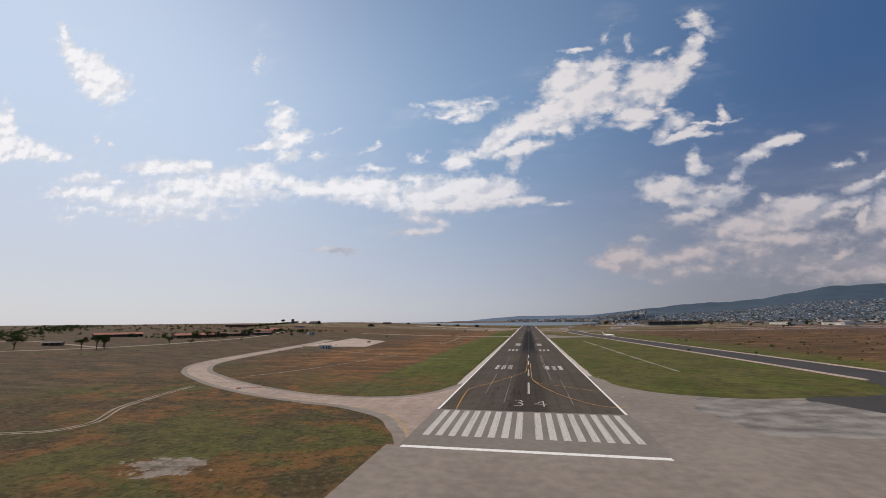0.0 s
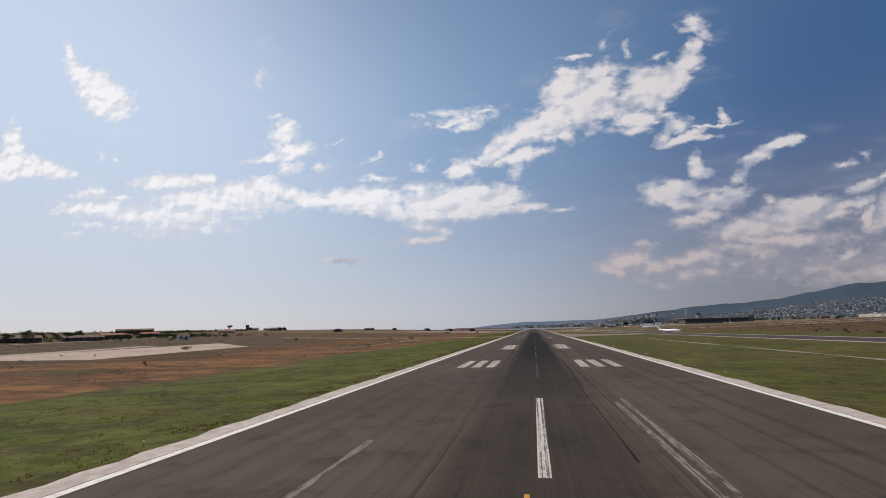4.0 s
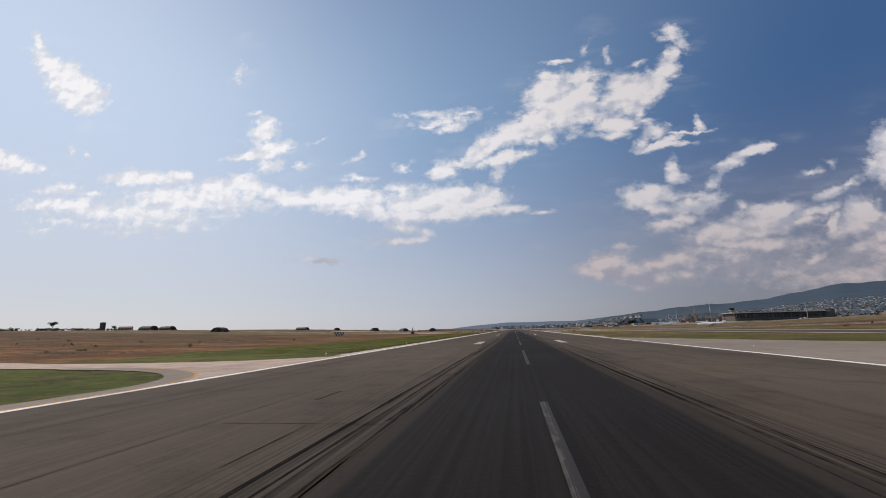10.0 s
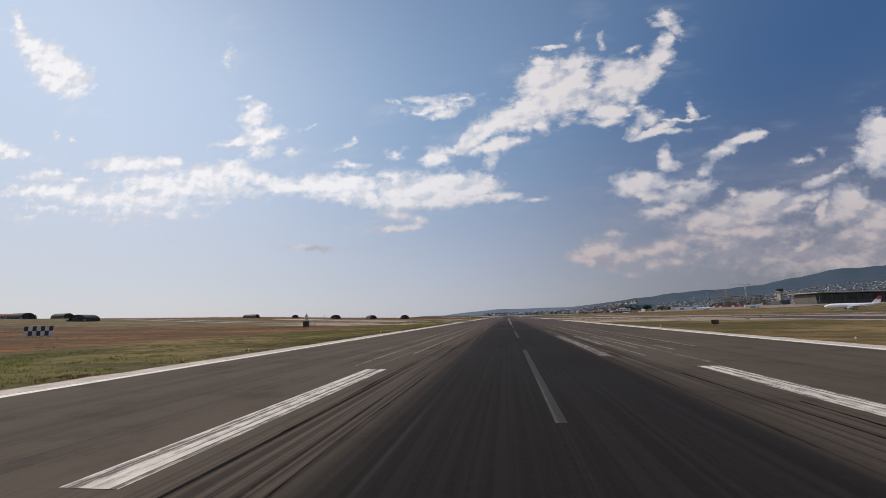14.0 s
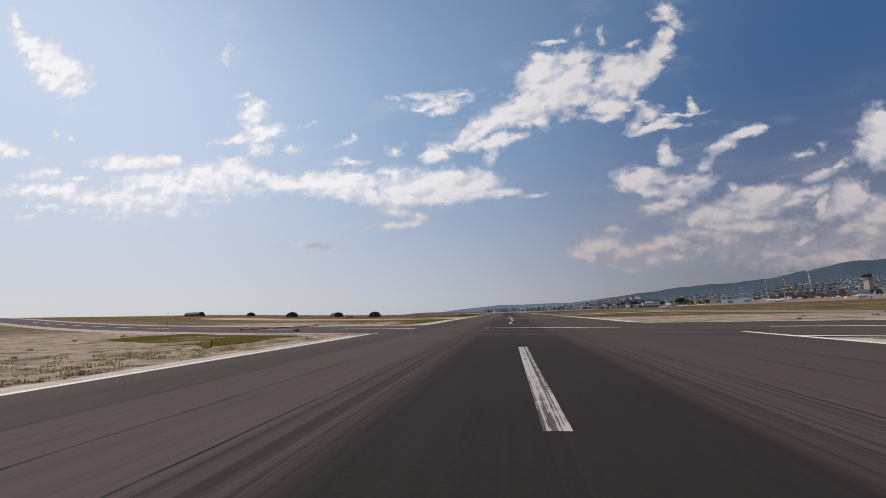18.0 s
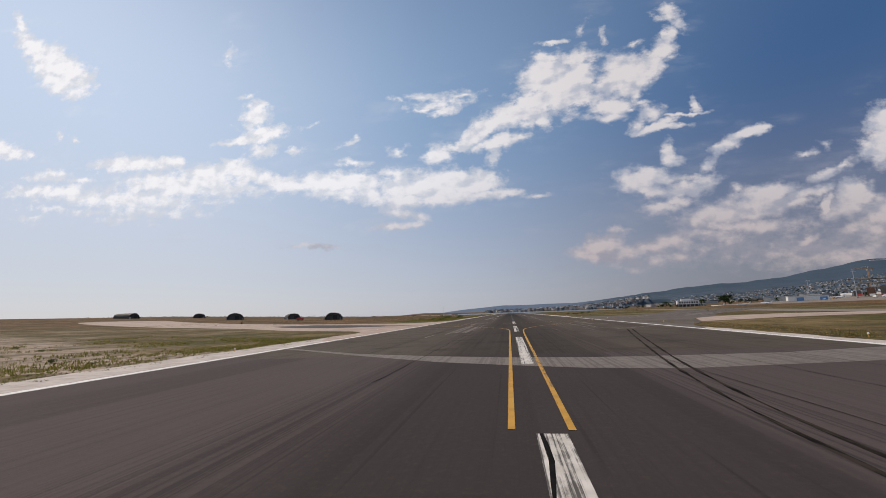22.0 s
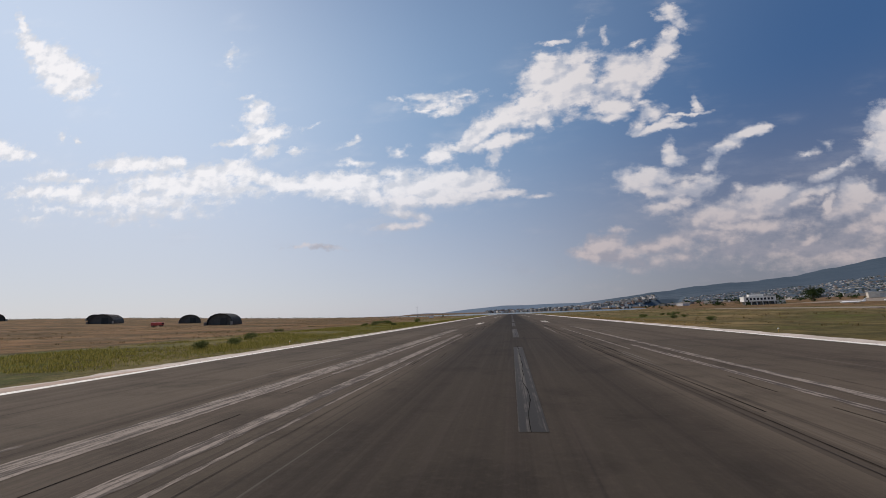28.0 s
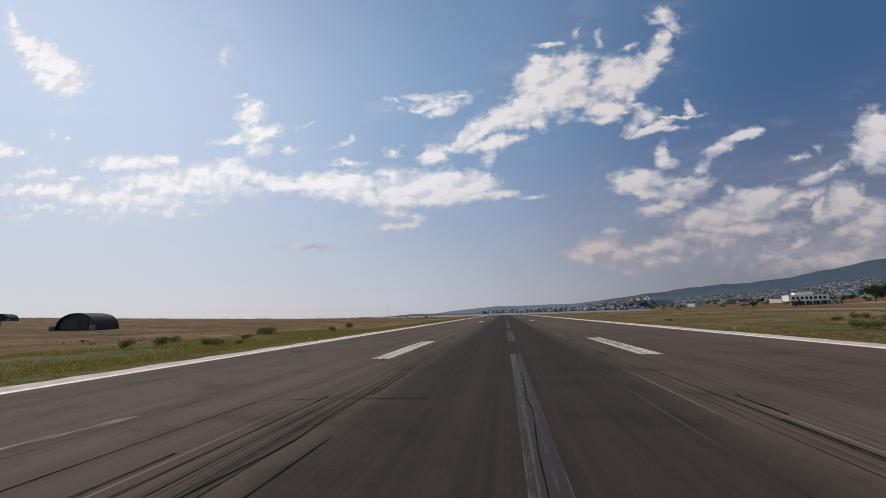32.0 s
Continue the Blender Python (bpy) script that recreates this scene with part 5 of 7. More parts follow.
def marker_tower(x, y):
    t = thing("marker_tower", x, y, 0, 20, "white round beacon tower on a brown brick hut", "tower")
    part("hut", boxed(-1.7, 1.7, -1.7, 1.7, 0, 3.2, bevel=0.06), BRICK_BROWN, t, "brown brick hut")
    part("roof_slab", boxed(-1.95, 1.95, -1.95, 1.95, 3.2, 3.45, bevel=0.04), RAW_CONCRETE, t)
    part("door", boxed(-0.5, 0.5, -1.78, -1.68, 0.05, 2.1), RUST, t)
    c = part("cylinder", lathe([(3.45, 0.75, 0), (3.5, 0.8, 0), (6.6, 0.74, 0), (6.7, 0.9, 0), (6.85, 0.9, 0), (6.9, 0.5, 0), (7.5, 0.42, 0), (7.7, 0.1, 0)], 16, "Z"), WHITE_COAT, t, "white painted cylinder", True)
    part("lamp_rod", rodded((0, 0, 7.6), (0, 0, 8.4), 0.05), GREY_METAL, c)
    for i in range(5):
        part("fence_post", rodded((2.6 + 0.7 * i, -1.2, 0), (2.6 + 0.7 * i, -1.2, 1.3), 0.06), BARK, t)
    for z in (0.6, 1.15):
        part("fence_rail", rodded((2.5, -1.2, z), (5.6, -1.2, z), 0.045), BARK, t)


marker_tower(-121, 1134)


def letter_board(x, y):
    t = thing("marker_board", x, y, 0, 20, "row of white and dark checkered marker boards on posts", "sign")
    for i in range(7):
        for j in range(2):
            white = (i + j) % 2 == 0
            part("panel", boxed(-4.4 + i * 1.26, -4.4 + i * 1.26 + 1.22, -0.06, 0.06, 0.5 + j * 1.7, 2.15 + j * 1.7), WHITE_COAT if white else RUST, t)
    for i in range(5):
        part("post", rodded((-4.2 + i * 2.1, 0.12, 0), (-4.2 + i * 2.1, 0.12, 3.8), 0.07), GREY_METAL, t)


letter_board(-165, 1020)


def barrier_row(x0, y0, x1, y1, lamps):
    d = Vector((x1 - x0, y1 - y0, 0))
    n = int(d.length / 2.1)
    ang = math.degrees(math.atan2(d.y, d.x))
    red = white = None
    for i in range(n):
        p = (x0 + d.x * (i + 0.5) / n, y0 + d.y * (i + 0.5) / n)
        if i < 2:
            t = thing("barrier", p[0], p[1], 0.02, ang, "red plastic road barrier block" if i == 0 else "white plastic road barrier block", "barrier", "barrier row")
            m = BARRIER_RED if i == 0 else WHITE_COAT
            part("body", boxed(-0.95, 0.95, -0.20, 0.20, 0, 0.42, bevel=0.07), m, t)
            part("foot", boxed(-0.9, 0.9, -0.36, 0.36, 0, 0.14, bevel=0.03), m, t)
            red, white = (t, white) if i == 0 else (red, t)
        else:
            t = copy_thing(white if i % 5 == 1 else red, place(p[0], p[1], 0.02, ang))
        if i in lamps:
            k = thing("warning_post", p[0], p[1], 0.44, 0, "slim warning lamp on a barrier", "lamp", "warning posts")
            part("pole", rodded((0, 0, 0), (0, 0, 0.75), 0.035), GREY_METAL, k)
            part("lens", lathe([(0.75, 0.09, 0), (0.8, 0.13, 0), (0.95, 0.13, 0), (1.0, 0.06, 0)], 10, "Z"), BARRIER_RED, k)


barrier_row(-128, 54.5, -119, 60, {1, 4})
barrier_row(-99, 1263, -86, 1302, {2, 6, 10, 14, 18})
barrier_row(-200, 1572, -122, 1546, {2, 6, 10, 14, 18, 22, 26, 30, 34})
t = thing("round_sign", -172, 1560, 0.02, 60, "black round sign disc on a post", "sign")
part("post", rodded((0, 0, 0), (0, 0, 1.5), 0.05), GREY_METAL, t)
part("disc", rodded((0, -0.06, 1.75), (0, 0.06, 1.75), 0.62, n=24), BLACK, t)

t = thing("fire_truck", -262, 1812, 0, 8, "red fire engine parked beside a shelter", "truck")
part("body", boxed(-4.2, 2.0, -1.25, 1.25, 0.9, 3.1, bevel=0.12), BARRIER_RED, t)
part("cab", boxed(2.1, 4.3, -1.25, 1.25, 0.9, 3.0, bevel=0.2), BARRIER_RED, t)
part("windscreen", boxed(4.0, 4.36, -1.05, 1.05, 1.9, 2.7), GLASS_DARK, t)
part("ladder", boxed(-4.0, 1.8, -0.5, 0.5, 3.12, 3.35), GREY_METAL, t)
for wx in (-3.0, -1.6, 3.0):
    for s in (-1, 1):
        part("wheel", rodded((wx, s * 1.25 - 0.2, 0.55), (wx, s * 1.25 + 0.2, 0.55), 0.55, n=16), BLACK, t)

for x, y, h, sp, sd in ((-446, 182, 13, 12, 1), (-404, 207, 12, 10, 2), (-394, 213, 14, 11, 3), (-398, 224, 11, 9, 4), (-412, 236, 13, 12, 5), (-425, 246, 11, 9, 6), (-383, 314, 5, 9, 8),
                        (-452, 398, 9, 9, 9), (-462, 415, 8, 9, 10), (-448, 450, 8, 9, 11), (-440, 486, 9, 9, 12), (-455, 545, 10, 9, 13)):
    tree(x, y, h, sp, "umbrella-shaped dark green pine by the service road" if sd < 7 else "dark green tree near the old sheds", sd, 0.38, 0.6)
shed(-560, 382, 62, 56, 12, 3.6, 2.2, ROOF_RED, "low shed with a faded red roof in the field", BRICK_BROWN)
shed(-478, 432, 66, 62, 14, 4.0, 2.4, ROOF_RED, "long brown shed with a red-brown roof", BRICK_BROWN)
shed(-470, 502, 66, 50, 14, 4.0, 2.4, RUST, "long brown shed with a rusty roof", BRICK_BROWN)
shed(-462, 566, 66, 34, 12, 3.8, 2.0, RUST, "low brown shed at the road's end", SHELTER_WALL)
shed(-505, 640, 60, 30, 12, 4.5, 2.4, ROOF_RED, "grey house with a red tile roof", SHELTER_WALL)
shed(-540, 720, 60, 24, 12, 4.5, 2.4, ROOF_RED, "grey house with a red tile roof", SHELTER_WALL)
shed(-470, 232, 40, 16, 7, 3.0, 1.0, SHELTER_WALL, "small dark shed by the road fork", BRICK_BROWN)
shed(-408, 640, 50, 12, 9, 4.5, 2.2, RUST, "small white house among trees", WHITE_COAT)
t = thing("equipment_hut", -214, 312, 0, 20, "small white equipment hut with a flat roof and dark doors", "hut")
part("wall_shell", boxed(-6.5, 6.5, -2.2, 2.2, 0, 3.0, bevel=0.04), WHITE_COAT, t)
part("roof_slab", boxed(-6.9, 6.9, -2.6, 2.6, 3.0, 3.3, bevel=0.03), RAW_CONCRETE, t)
for hx in (-1.6, 1.6, 4.2):
    part("door", boxed(hx - 0.7, hx + 0.7, -2.26, -2.1, 0.05, 2.3), STEEL_DARK, t)
for hx in (-5.0, -3.4):
    part("window", boxed(hx - 0.5, hx + 0.5, -2.25, -2.1, 1.2, 2.2), BLUE_DOOR, t, "small bluish window")
part("tank", rodded((7.4, 0, 0.9), (9.0, 0, 0.9), 0.8, n=14), WHITE_COAT, t, "white tank beside the hut")
part("tank_foot", boxed(7.6, 8.8, -0.5, 0.5, 0, 0.4), RAW_CONCRETE, t)
for x, y, h, sd in ((-448, 420, 11, 51), (-462, 455, 10, 52), (-440, 500, 12, 53), (-475, 535, 10, 54), (-500, 590, 11, 55), (-420, 360, 9, 56), (-452, 610, 12, 57), (-430, 640, 9, 58), (-540, 700, 11, 59), (-398, 300, 9, 60)):
    tree(x, y, h, h * 0.95, "dark green tree near the old sheds", sd, 0.25, 0.85, 900)
shed(-760, 900, 40, 60, 18, 6, 3, RUST, "long low dark building on the skyline", BRICK_BROWN)
shed(-640, 1010, 30, 26, 12, 5, 3, ROOF_RED, "pale building with an orange roof among trees")

t = thing("lattice_mast", -1300, 582, 0, 0, "tall thin steel lattice mast on the skyline", "mast")
for sx, sy in ((-1, -1), (1, -1), (1, 1), (-1, 1)):
    part("leg", rodded((sx * 2.2, sy * 2.2, 0), (sx * 1.0, sy * 1.0, 42), 0.35), GREY_METAL, t)
for i in range(9):
    a = 2.2 - i * 0.14
    part("brace", rodded((-a, -a, i * 4.6), (a, -a, i * 4.6 + 4.6), 0.22), GREY_METAL, t)
part("platform", boxed(-2.4, 2.4, -2.4, 2.4, 42, 46), GREY_METAL, t)
for x, y, h in ((-600, 960, 20), (-585, 990, 22), (-205, 1350, 9), (-118, 2060, 15)):
    t = thing("pole", x, y, 0, 0, "thin tall pole standing in the field", "pole", "field poles")
    part("shaft", rodded((0, 0, 0), (0, 0, h), 0.22, 0.10), GREY_METAL, t)
    part("cross_arm", boxed(-0.9, 0.9, -0.08, 0.08, h - 1.2, h - 1.0), GREY_METAL, t)
t = thing("antenna_hut", -100, 2060, 0, 0, "small red and white equipment hut below a mast", "hut")
part("wall_shell", boxed(-2.5, 2.5, -1.8, 1.8, 0, 2.6, bevel=0.05), WHITE_COAT, t)
part("roof_slab", boxed(-2.8, 2.8, -2.1, 2.1, 2.6, 2.85), BARRIER_RED, t)

for x, y in ((-110, 423), (-107, 438.5), (-106, 466)):
    t = thing("marker_post", x, y, 0, 0, "short orange and white marker post in the dry field", "marker post", "field marker posts")
    part("shaft", rodded((0, 0, 0), (0, 0, 1.7), 0.16, n=10), BARRIER_RED, t)
    part("band", rodded((0, 0, 0.6), (0, 0, 1.1), 0.17, n=10), WHITE_COAT, t)
    part("box", boxed(-0.35, 0.35, -0.3, 0.3, 1.7, 2.3, bevel=0.04), SIGN_YELLOW, t)
t = thing("water_tower", -953, 1499, 0, 10, "dark square tower among the trees on the skyline", "tower")
part("shaft", boxed(-4, 4, -4, 4, 0, 17, bevel=0.2), SHELTER_WALL, t)
part("cap", boxed(-4.4, 4.4, -4.4, 4.4, 17, 18.4, bevel=0.2), STEEL_DARK, t)
shed(-1013, 1619, 30, 30, 12, 7, 3, ROOF_RED, "pale house with an orange roof on the skyline")
shed(-985, 1650, 20, 16, 10, 5, 3, ROOF_RED, "small pale house with a tile roof")
tree(-906, 1351, 18, 16, "tall dark tree standing over the hedge", 41, 0.4, 0.8)
tree(-985, 1560, 13, 12, "round dark tree beside the house", 42, 0.3, 0.9)
t = thing("wind_sock", -232, 296, 0, 30, "faded orange wind sock hanging limp on a grey mast", "wind sock")
part("pole", rodded((0, 0, 0), (0, 0, 6.0), 0.09, 0.06), GREY_METAL, t)
for i, m in enumerate((BARRIER_RED, WHITE_COAT, BARRIER_RED)):
    part("band", rodded((0.25 + i * 0.22, 0, 5.8 - i * 0.8), (0.47 + i * 0.22, 0, 5.0 - i * 0.8), 0.42 - i * 0.07, 0.35 - i * 0.07, 12), m, t)
part("base", boxed(-0.5, 0.5, -0.5, 0.5, 0, 0.25), RAW_CONCRETE, t)
t = thing("taxi_sign", -43.7, 1173.2, 0, 0, "small amber and black taxi sign in the weeds", "sign")
part("panel", boxed(-0.75, 0.75, -0.14, 0.14, 0.12, 1.0, bevel=0.03), SIGN_YELLOW, t)
part("border", boxed(-0.8, 0.8, -0.10, 0.10, 0.08, 1.05, bevel=0.02), BLACK, t)
for sx in (-0.55, 0.55):
    part("leg", rodded((sx, 0, 0), (sx, 0, 0.12), 0.05), GREY_METAL, t)
t = thing("distance_sign", 47.5, 1002, 0, 0, "small dark airfield sign on legs in the grass", "sign")
part("panel", boxed(-0.8, 0.8, -0.12, 0.12, 0.35, 1.35, bevel=0.04), BLACK, t)
part("face", boxed(-0.55, 0.55, -0.14, -0.10, 0.5, 1.2), RUST, t)
for sx in (-0.6, 0.6):
    part("leg", rodded((sx, 0, 0), (sx, 0, 0.35), 0.05), GREY_METAL, t)

light = None
for s in (-1, 1):
    for i in range(40):
        y = 58 + i * 59
        if 1170 < y < 1275:
            continue
        if light is None:
            light = thing("edge_light", s * 35.2, y, 0, 0, "small runway edge light on a short stem", "light", "runway edge lights")
            part("stem", rodded((0, 0, -0.05), (0, 0, 0.28), 0.05), SIGN_YELLOW, light)
            part("lens", lathe([(0.28, 0.09, 0), (0.32, 0.11, 0), (0.42, 0.09, 0), (0.46, 0.03, 0)], 10, "Z"), WHITE_COAT, light)
        else:
            copy_thing(light, place(s * 35.2, y))

# ---- right of the runway ----
airliner(259, 1259, 160, 33, "white airliner with a red tail taxiing before the terminal", JET_RED)
airliner(143, 708, -48, 26, "plain white jet with a high tail on the taxiway", None, True, "rear")
airliner(267, 1912, 150, 15, "small white business jet parked on the old apron", None, True, "rear")
airliner(300, 1916, 165, 15, "white jet parked by the hangars", None, False, "wing")
airliner(345, 1950, 165, 14, "small white business jet with a high tail", None, True, "rear")
airliner(385, 1795, 172, 32, "white airliner with a red tail at a stand", JET_RED)
airliner(470, 2010, 160, 20, "white jet parked beyond the hangars", None, True, "rear")
airliner(417, 1687, 205, 35, "white airliner with a red tail before the terminal tower", JET_RED)


def terminal(x, y):
    t = thing("terminal", x, y, 0, 5.7, "long grey terminal with dark glazing and a flat pale roof", "terminal building")
    part("hall", boxed(-85, 85, 0, 40, 0, 13), SHELTER_WALL, t, "grey walled hall")
    part("plinth", boxed(-85.5, 85.5, -1.5, 0, 0, 4.2), SHELTER_WALL, t)
    part("roof", boxed(-89, 89, -8, 46, 14.2, 15.8, bevel=0.4), RAW_CONCRETE, t, "flat pale overhanging roof")
    part("upper_wall", boxed(-84, 84, 3, 38, 13, 14.2), SHELTER_WALL, t)
    windows(t, -84, 84, -0.05, 5.0, 12.4, 24, 0.8, name="pane")
    col = None
    for i in range(11):
        if col is None:
            col = part("column", rodded((0, -6, 0), (0, -6, 14.2), 0.5, n=10), SHELTER_WALL, t)
            col.matrix_basis = place(-85, 0)
        else:
            again(col, place(-85 + i * 17, 0))
    part("far_block", boxed(86, 104, 2, 34, 0, 19), SHELTER_WALL, t, "grey end block")


terminal(512, 1566)


def control_tower(x, y):
    t = thing("control_tower", x, y, 0, 20, "grey concrete control tower with a dark glazed cab", "tower")
    part("base_block", boxed(-13, 13, -9, 9, 0, 9, bevel=0.2), SHELTER_WALL, t)
    part("shaft", boxed(-4, 4, -4, 4, 9, 27, bevel=0.4), RAW_CONCRETE, t)
    part("gallery", boxed(-6.4, 6.4, -6.4, 6.4, 27, 28.2, bevel=0.2), RAW_CONCRETE, t)
    part("cab", lathe([(28.2, 5.4, 0), (33.0, 6.6, 0), (33.2, 6.0, 0)], 8, "Z"), GLASS_DARK, t, "dark glazed control room")
    part("cab_roof", lathe([(33.2, 7.2, 0), (34.0, 7.0, 0), (34.4, 5.0, 0)], 8, "Z"), STEEL_DARK, t)
    part("aerial", rodded((0, 0, 34.4), (0, 0, 41), 0.14), GREY_METAL, t)


control_tower(583, 1905)


def concrete_frame(x, y):
    t = thing("unfinished_building", x, y, 0, -38, "unfinished concrete frame building under construction", "building")
    for f in range(4):
        part("floor_slab", boxed(-50 + f * 2, 50 - f * 5, 0, 34, 4.6 * f + 4.2, 4.6 * f + 4.7), RAW_CONCRETE, t)
        me = None
        for i in range(12):
            for j in range(3):
                p = (-47 + i * 8.4 + f * 2, 3 + j * 14)
                if p[0] > 48 - f * 5 or (f == 3 and (i + j) % 3 == 0):
                    continue
                if me is None:
                    me = part("column", boxed(-0.45, 0.45, -0.45, 0.45, 4.6 * f, 4.6 * f + 4.2), RAW_CONCRETE, t)
                    me.matrix_basis = place(*p)
                else:
                    again(me, place(*p))
    for i in range(8):
        part("scaffold_panel", boxed(-48 + i * 12, -41 + i * 12, -1.2, -0.9, 0, 6 + (i * 7) % 5), RUST if i % 2 else SHELTER_WALL, t)
    for i in range(10):
        part("site_hoarding", boxed(-56 + i * 11, -51 + i * 11, -9, -8.6, 0, 2.2), BARRIER_RED if i % 2 else WHITE_COAT, t)
    t.scale = (1.15, 1.0, 1.35)


concrete_frame(530, 1965)


def tower_crane(x, y, height, turn, jib, m):
    t = thing("tower_crane", x, y, 0, turn, "tall tower crane over the building site", "crane", "tower cranes")
    for sx, sy in ((-1, -1), (1, -1), (1, 1), (-1, 1)):
        part("mast_leg", rodded((sx * 0.8, sy * 0.8, 0), (sx * 0.8, sy * 0.8, height), 0.16, n=5), m, t)
    for i in range(int(height / 2.4)):
        s = -1 if i % 2 else 1
        part("mast_brace", rodded((-0.8 * s, -0.8, i * 2.4), (0.8 * s, -0.8, i * 2.4 + 2.4), 0.10, n=4), m, t)
    part("cab", boxed(0.9, 2.5, -0.8, 0.8, height - 1.6, height + 0.6, bevel=0.1), WHITE_COAT, t)
    part("jib", boxed(0, jib, -0.55, 0.55, height + 0.5, height + 1.4), m, t)
    for i in range(int(jib / 4)):
        part("jib_brace", rodded((i * 4, 0, height + 1.4), (i * 4 + 2, 0, height + 2.6), 0.1, n=4), m, t)
    part("counter_jib", boxed(-jib * 0.3, 0, -0.6, 0.6, height + 0.5, height + 1.1), m, t)
    part("counterweight", boxed(-jib * 0.3, -jib * 0.3 + 2.4, -0.9, 0.9, height - 1.6, height + 0.5), RAW_CONCRETE, t)
    part("apex", rodded((0, 0, height), (0, 0, height + 5), 0.5, 0.12, 5), m, t)
    part("tie", rodded((0, 0, height + 5), (jib * 0.7, 0, height + 1.4), 0.07, n=4), GREY_METAL, t)
    part("tie", rodded((0, 0, height + 5), (-jib * 0.28, 0, height + 1.1), 0.07, n=4), GREY_METAL, t)


tower_crane(587, 2045, 52, 165, 34, WHITE_COAT)
tower_crane(540, 2040, 40, 190, 26, CRANE_YELLOW)
for x, y, h in ((461, 1958, 36), (520, 1500, 28), (480, 2080, 30), (610, 1420, 28)):
    t = thing("flood_mast", x, y, 0, 0, "tall grey apron floodlight mast", "light mast", "flood masts")
    part("pole", rodded((0, 0, 0), (0, 0, h), 0.55, 0.28, 10), GREY_METAL, t)
    part("crown", boxed(-1.6, 1.6, -1.6, 1.6, h, h + 0.5), GREY_METAL, t)
    for i in range(6):
        part("lamp", boxed(-1.9 + i * 0.7, -1.4 + i * 0.7, -1.95, -1.65, h - 0.5, h + 0.1), WHITE_COAT, t)
    part("base", boxed(-1.2, 1.2, -1.2, 1.2, 0, 0.8, bevel=0.1), RAW_CONCRETE, t)


def old_terminal(x, y):
    t = thing("old_building", x, y, 0, -12, "white two-storey old airfield building with long window bands", "building")
    part("ground_floor", boxed(-17, 17, 1, 16, 0, 4.4), SHELTER_WALL, t, "dark ground floor")
    part("upper_floor", boxed(-19, 16, -1, 17, 4.4, 10.4), WHITE_COAT, t, "white upper storey")
    part("parapet", boxed(-19.3, 16.3, -1.3, 17.3, 10.4, 11.0), WHITE_COAT, t)
    part("roof_block", boxed(-12, 4, 3, 12, 11, 13.6), WHITE_COAT, t)
    windows(t, -17, 14, -1.0, 6.2, 9.0, 8, 1.6)
    windows(t, -15, 15, 1.0, 0.9, 3.6, 6, 1.8)
    for i in range(6):
        part("column", boxed(-18 + i * 6.4, -17.4 + i * 6.4, -0.8, -0.2, 0, 4.4), WHITE_COAT, t)
    part("annex", boxed(17.1, 27, 3, 15, 0, 5.5), STUCCO, t)
    return t


old_terminal(321, 2140)
tree(379, 2135, 17, 24, "large dark green broad-crowned tree by the old building", 31, 0.2, 0.8, 2600)
tree(352, 2165, 12, 15, "dark green tree behind the old building", 32, 0.25, 0.8, 1200)


def hangar(x, y, rz, wide, deep, wall, m, door, label):
    t = thing("hangar", x, y, 0, rz, label, "hangar", "apron hangars")
    part("wall_shell", boxed(-wide / 2, wide / 2, 0, deep, 0, wall), m, t)
    part("roof", boxed(-wide / 2 - 0.6, wide / 2 + 0.6, -0.6, deep + 0.6, wall, wall + 0.8, bevel=0.2), GREY_METAL, t)
    n = max(2, int(wide / 9))
    for i in range(n):
        part("door", boxed(-wide / 2 + 1 + i * (wide - 2) / n, -wide / 2 + 0.6 + (i + 1) * (wide - 2) / n, -0.25, 0.05, 0, wall * 0.75), door if i % 3 == 1 else m, t)


hangar(428, 2000, -24, 46, 26, 6.5, WHITE_COAT, BLUE_DOOR, "white hangar with blue sliding doors")
hangar(505, 2120, -30, 26, 20, 8, WHITE_COAT, BLUE_DOOR, "small white hangar with a blue door")
hangar(455, 2130, -30, 30, 20, 7, STUCCO, GREY_METAL, "pale grey workshop hangar")
hangar(690, 1250, -90, 90, 40, 6, STUCCO, GREY_METAL, "long pale cargo shed")
hangar(720, 1080, -90, 80, 40, 5.5, STUCCO, GREY_METAL, "long pale warehouse beside the cargo shed")


def van(x, y, rz, m):
    t = thing("service_van", x, y, 0.02, rz, "small apron service vehicle", "van", "service vehicles")
    part("body", boxed(-2.6, 1.6, -1.0, 1.0, 0.5, 2.5, bevel=0.15), m, t)
    part("bonnet", boxed(1.6, 2.7, -0.95, 0.95, 0.5, 1.5, bevel=0.15), m, t)
    part("windscreen", boxed(1.45, 1.75, -0.85, 0.85, 1.5, 2.3), GLASS_DARK, t)
    for wx in (-1.7, 1.8):
        for s in (-1, 1):
            part("wheel", rodded((wx, s * 0.95 - 0.12, 0.38), (wx, s * 0.95 + 0.12, 0.38), 0.38, n=12), BLACK, t)


rnd = random.Random(5)
for i in range(16):
    van(rnd.uniform(430, 560), 1500 + i * 34 + rnd.uniform(-12, 12), rnd.choice((85, 95, 180, 10)), (WHITE_COAT, STUCCO, BLUE_DOOR, SIGN_YELLOW)[i % 4])

mark("lead_in_line", ribbon([(-31.5, -6), (-35.5, 3), (-42, 14.5), (-50, 23), (-62, 30.5)], 0.3, 0.0135, 8), YELLOW, "worn yellow lead line curving into the taxiway")

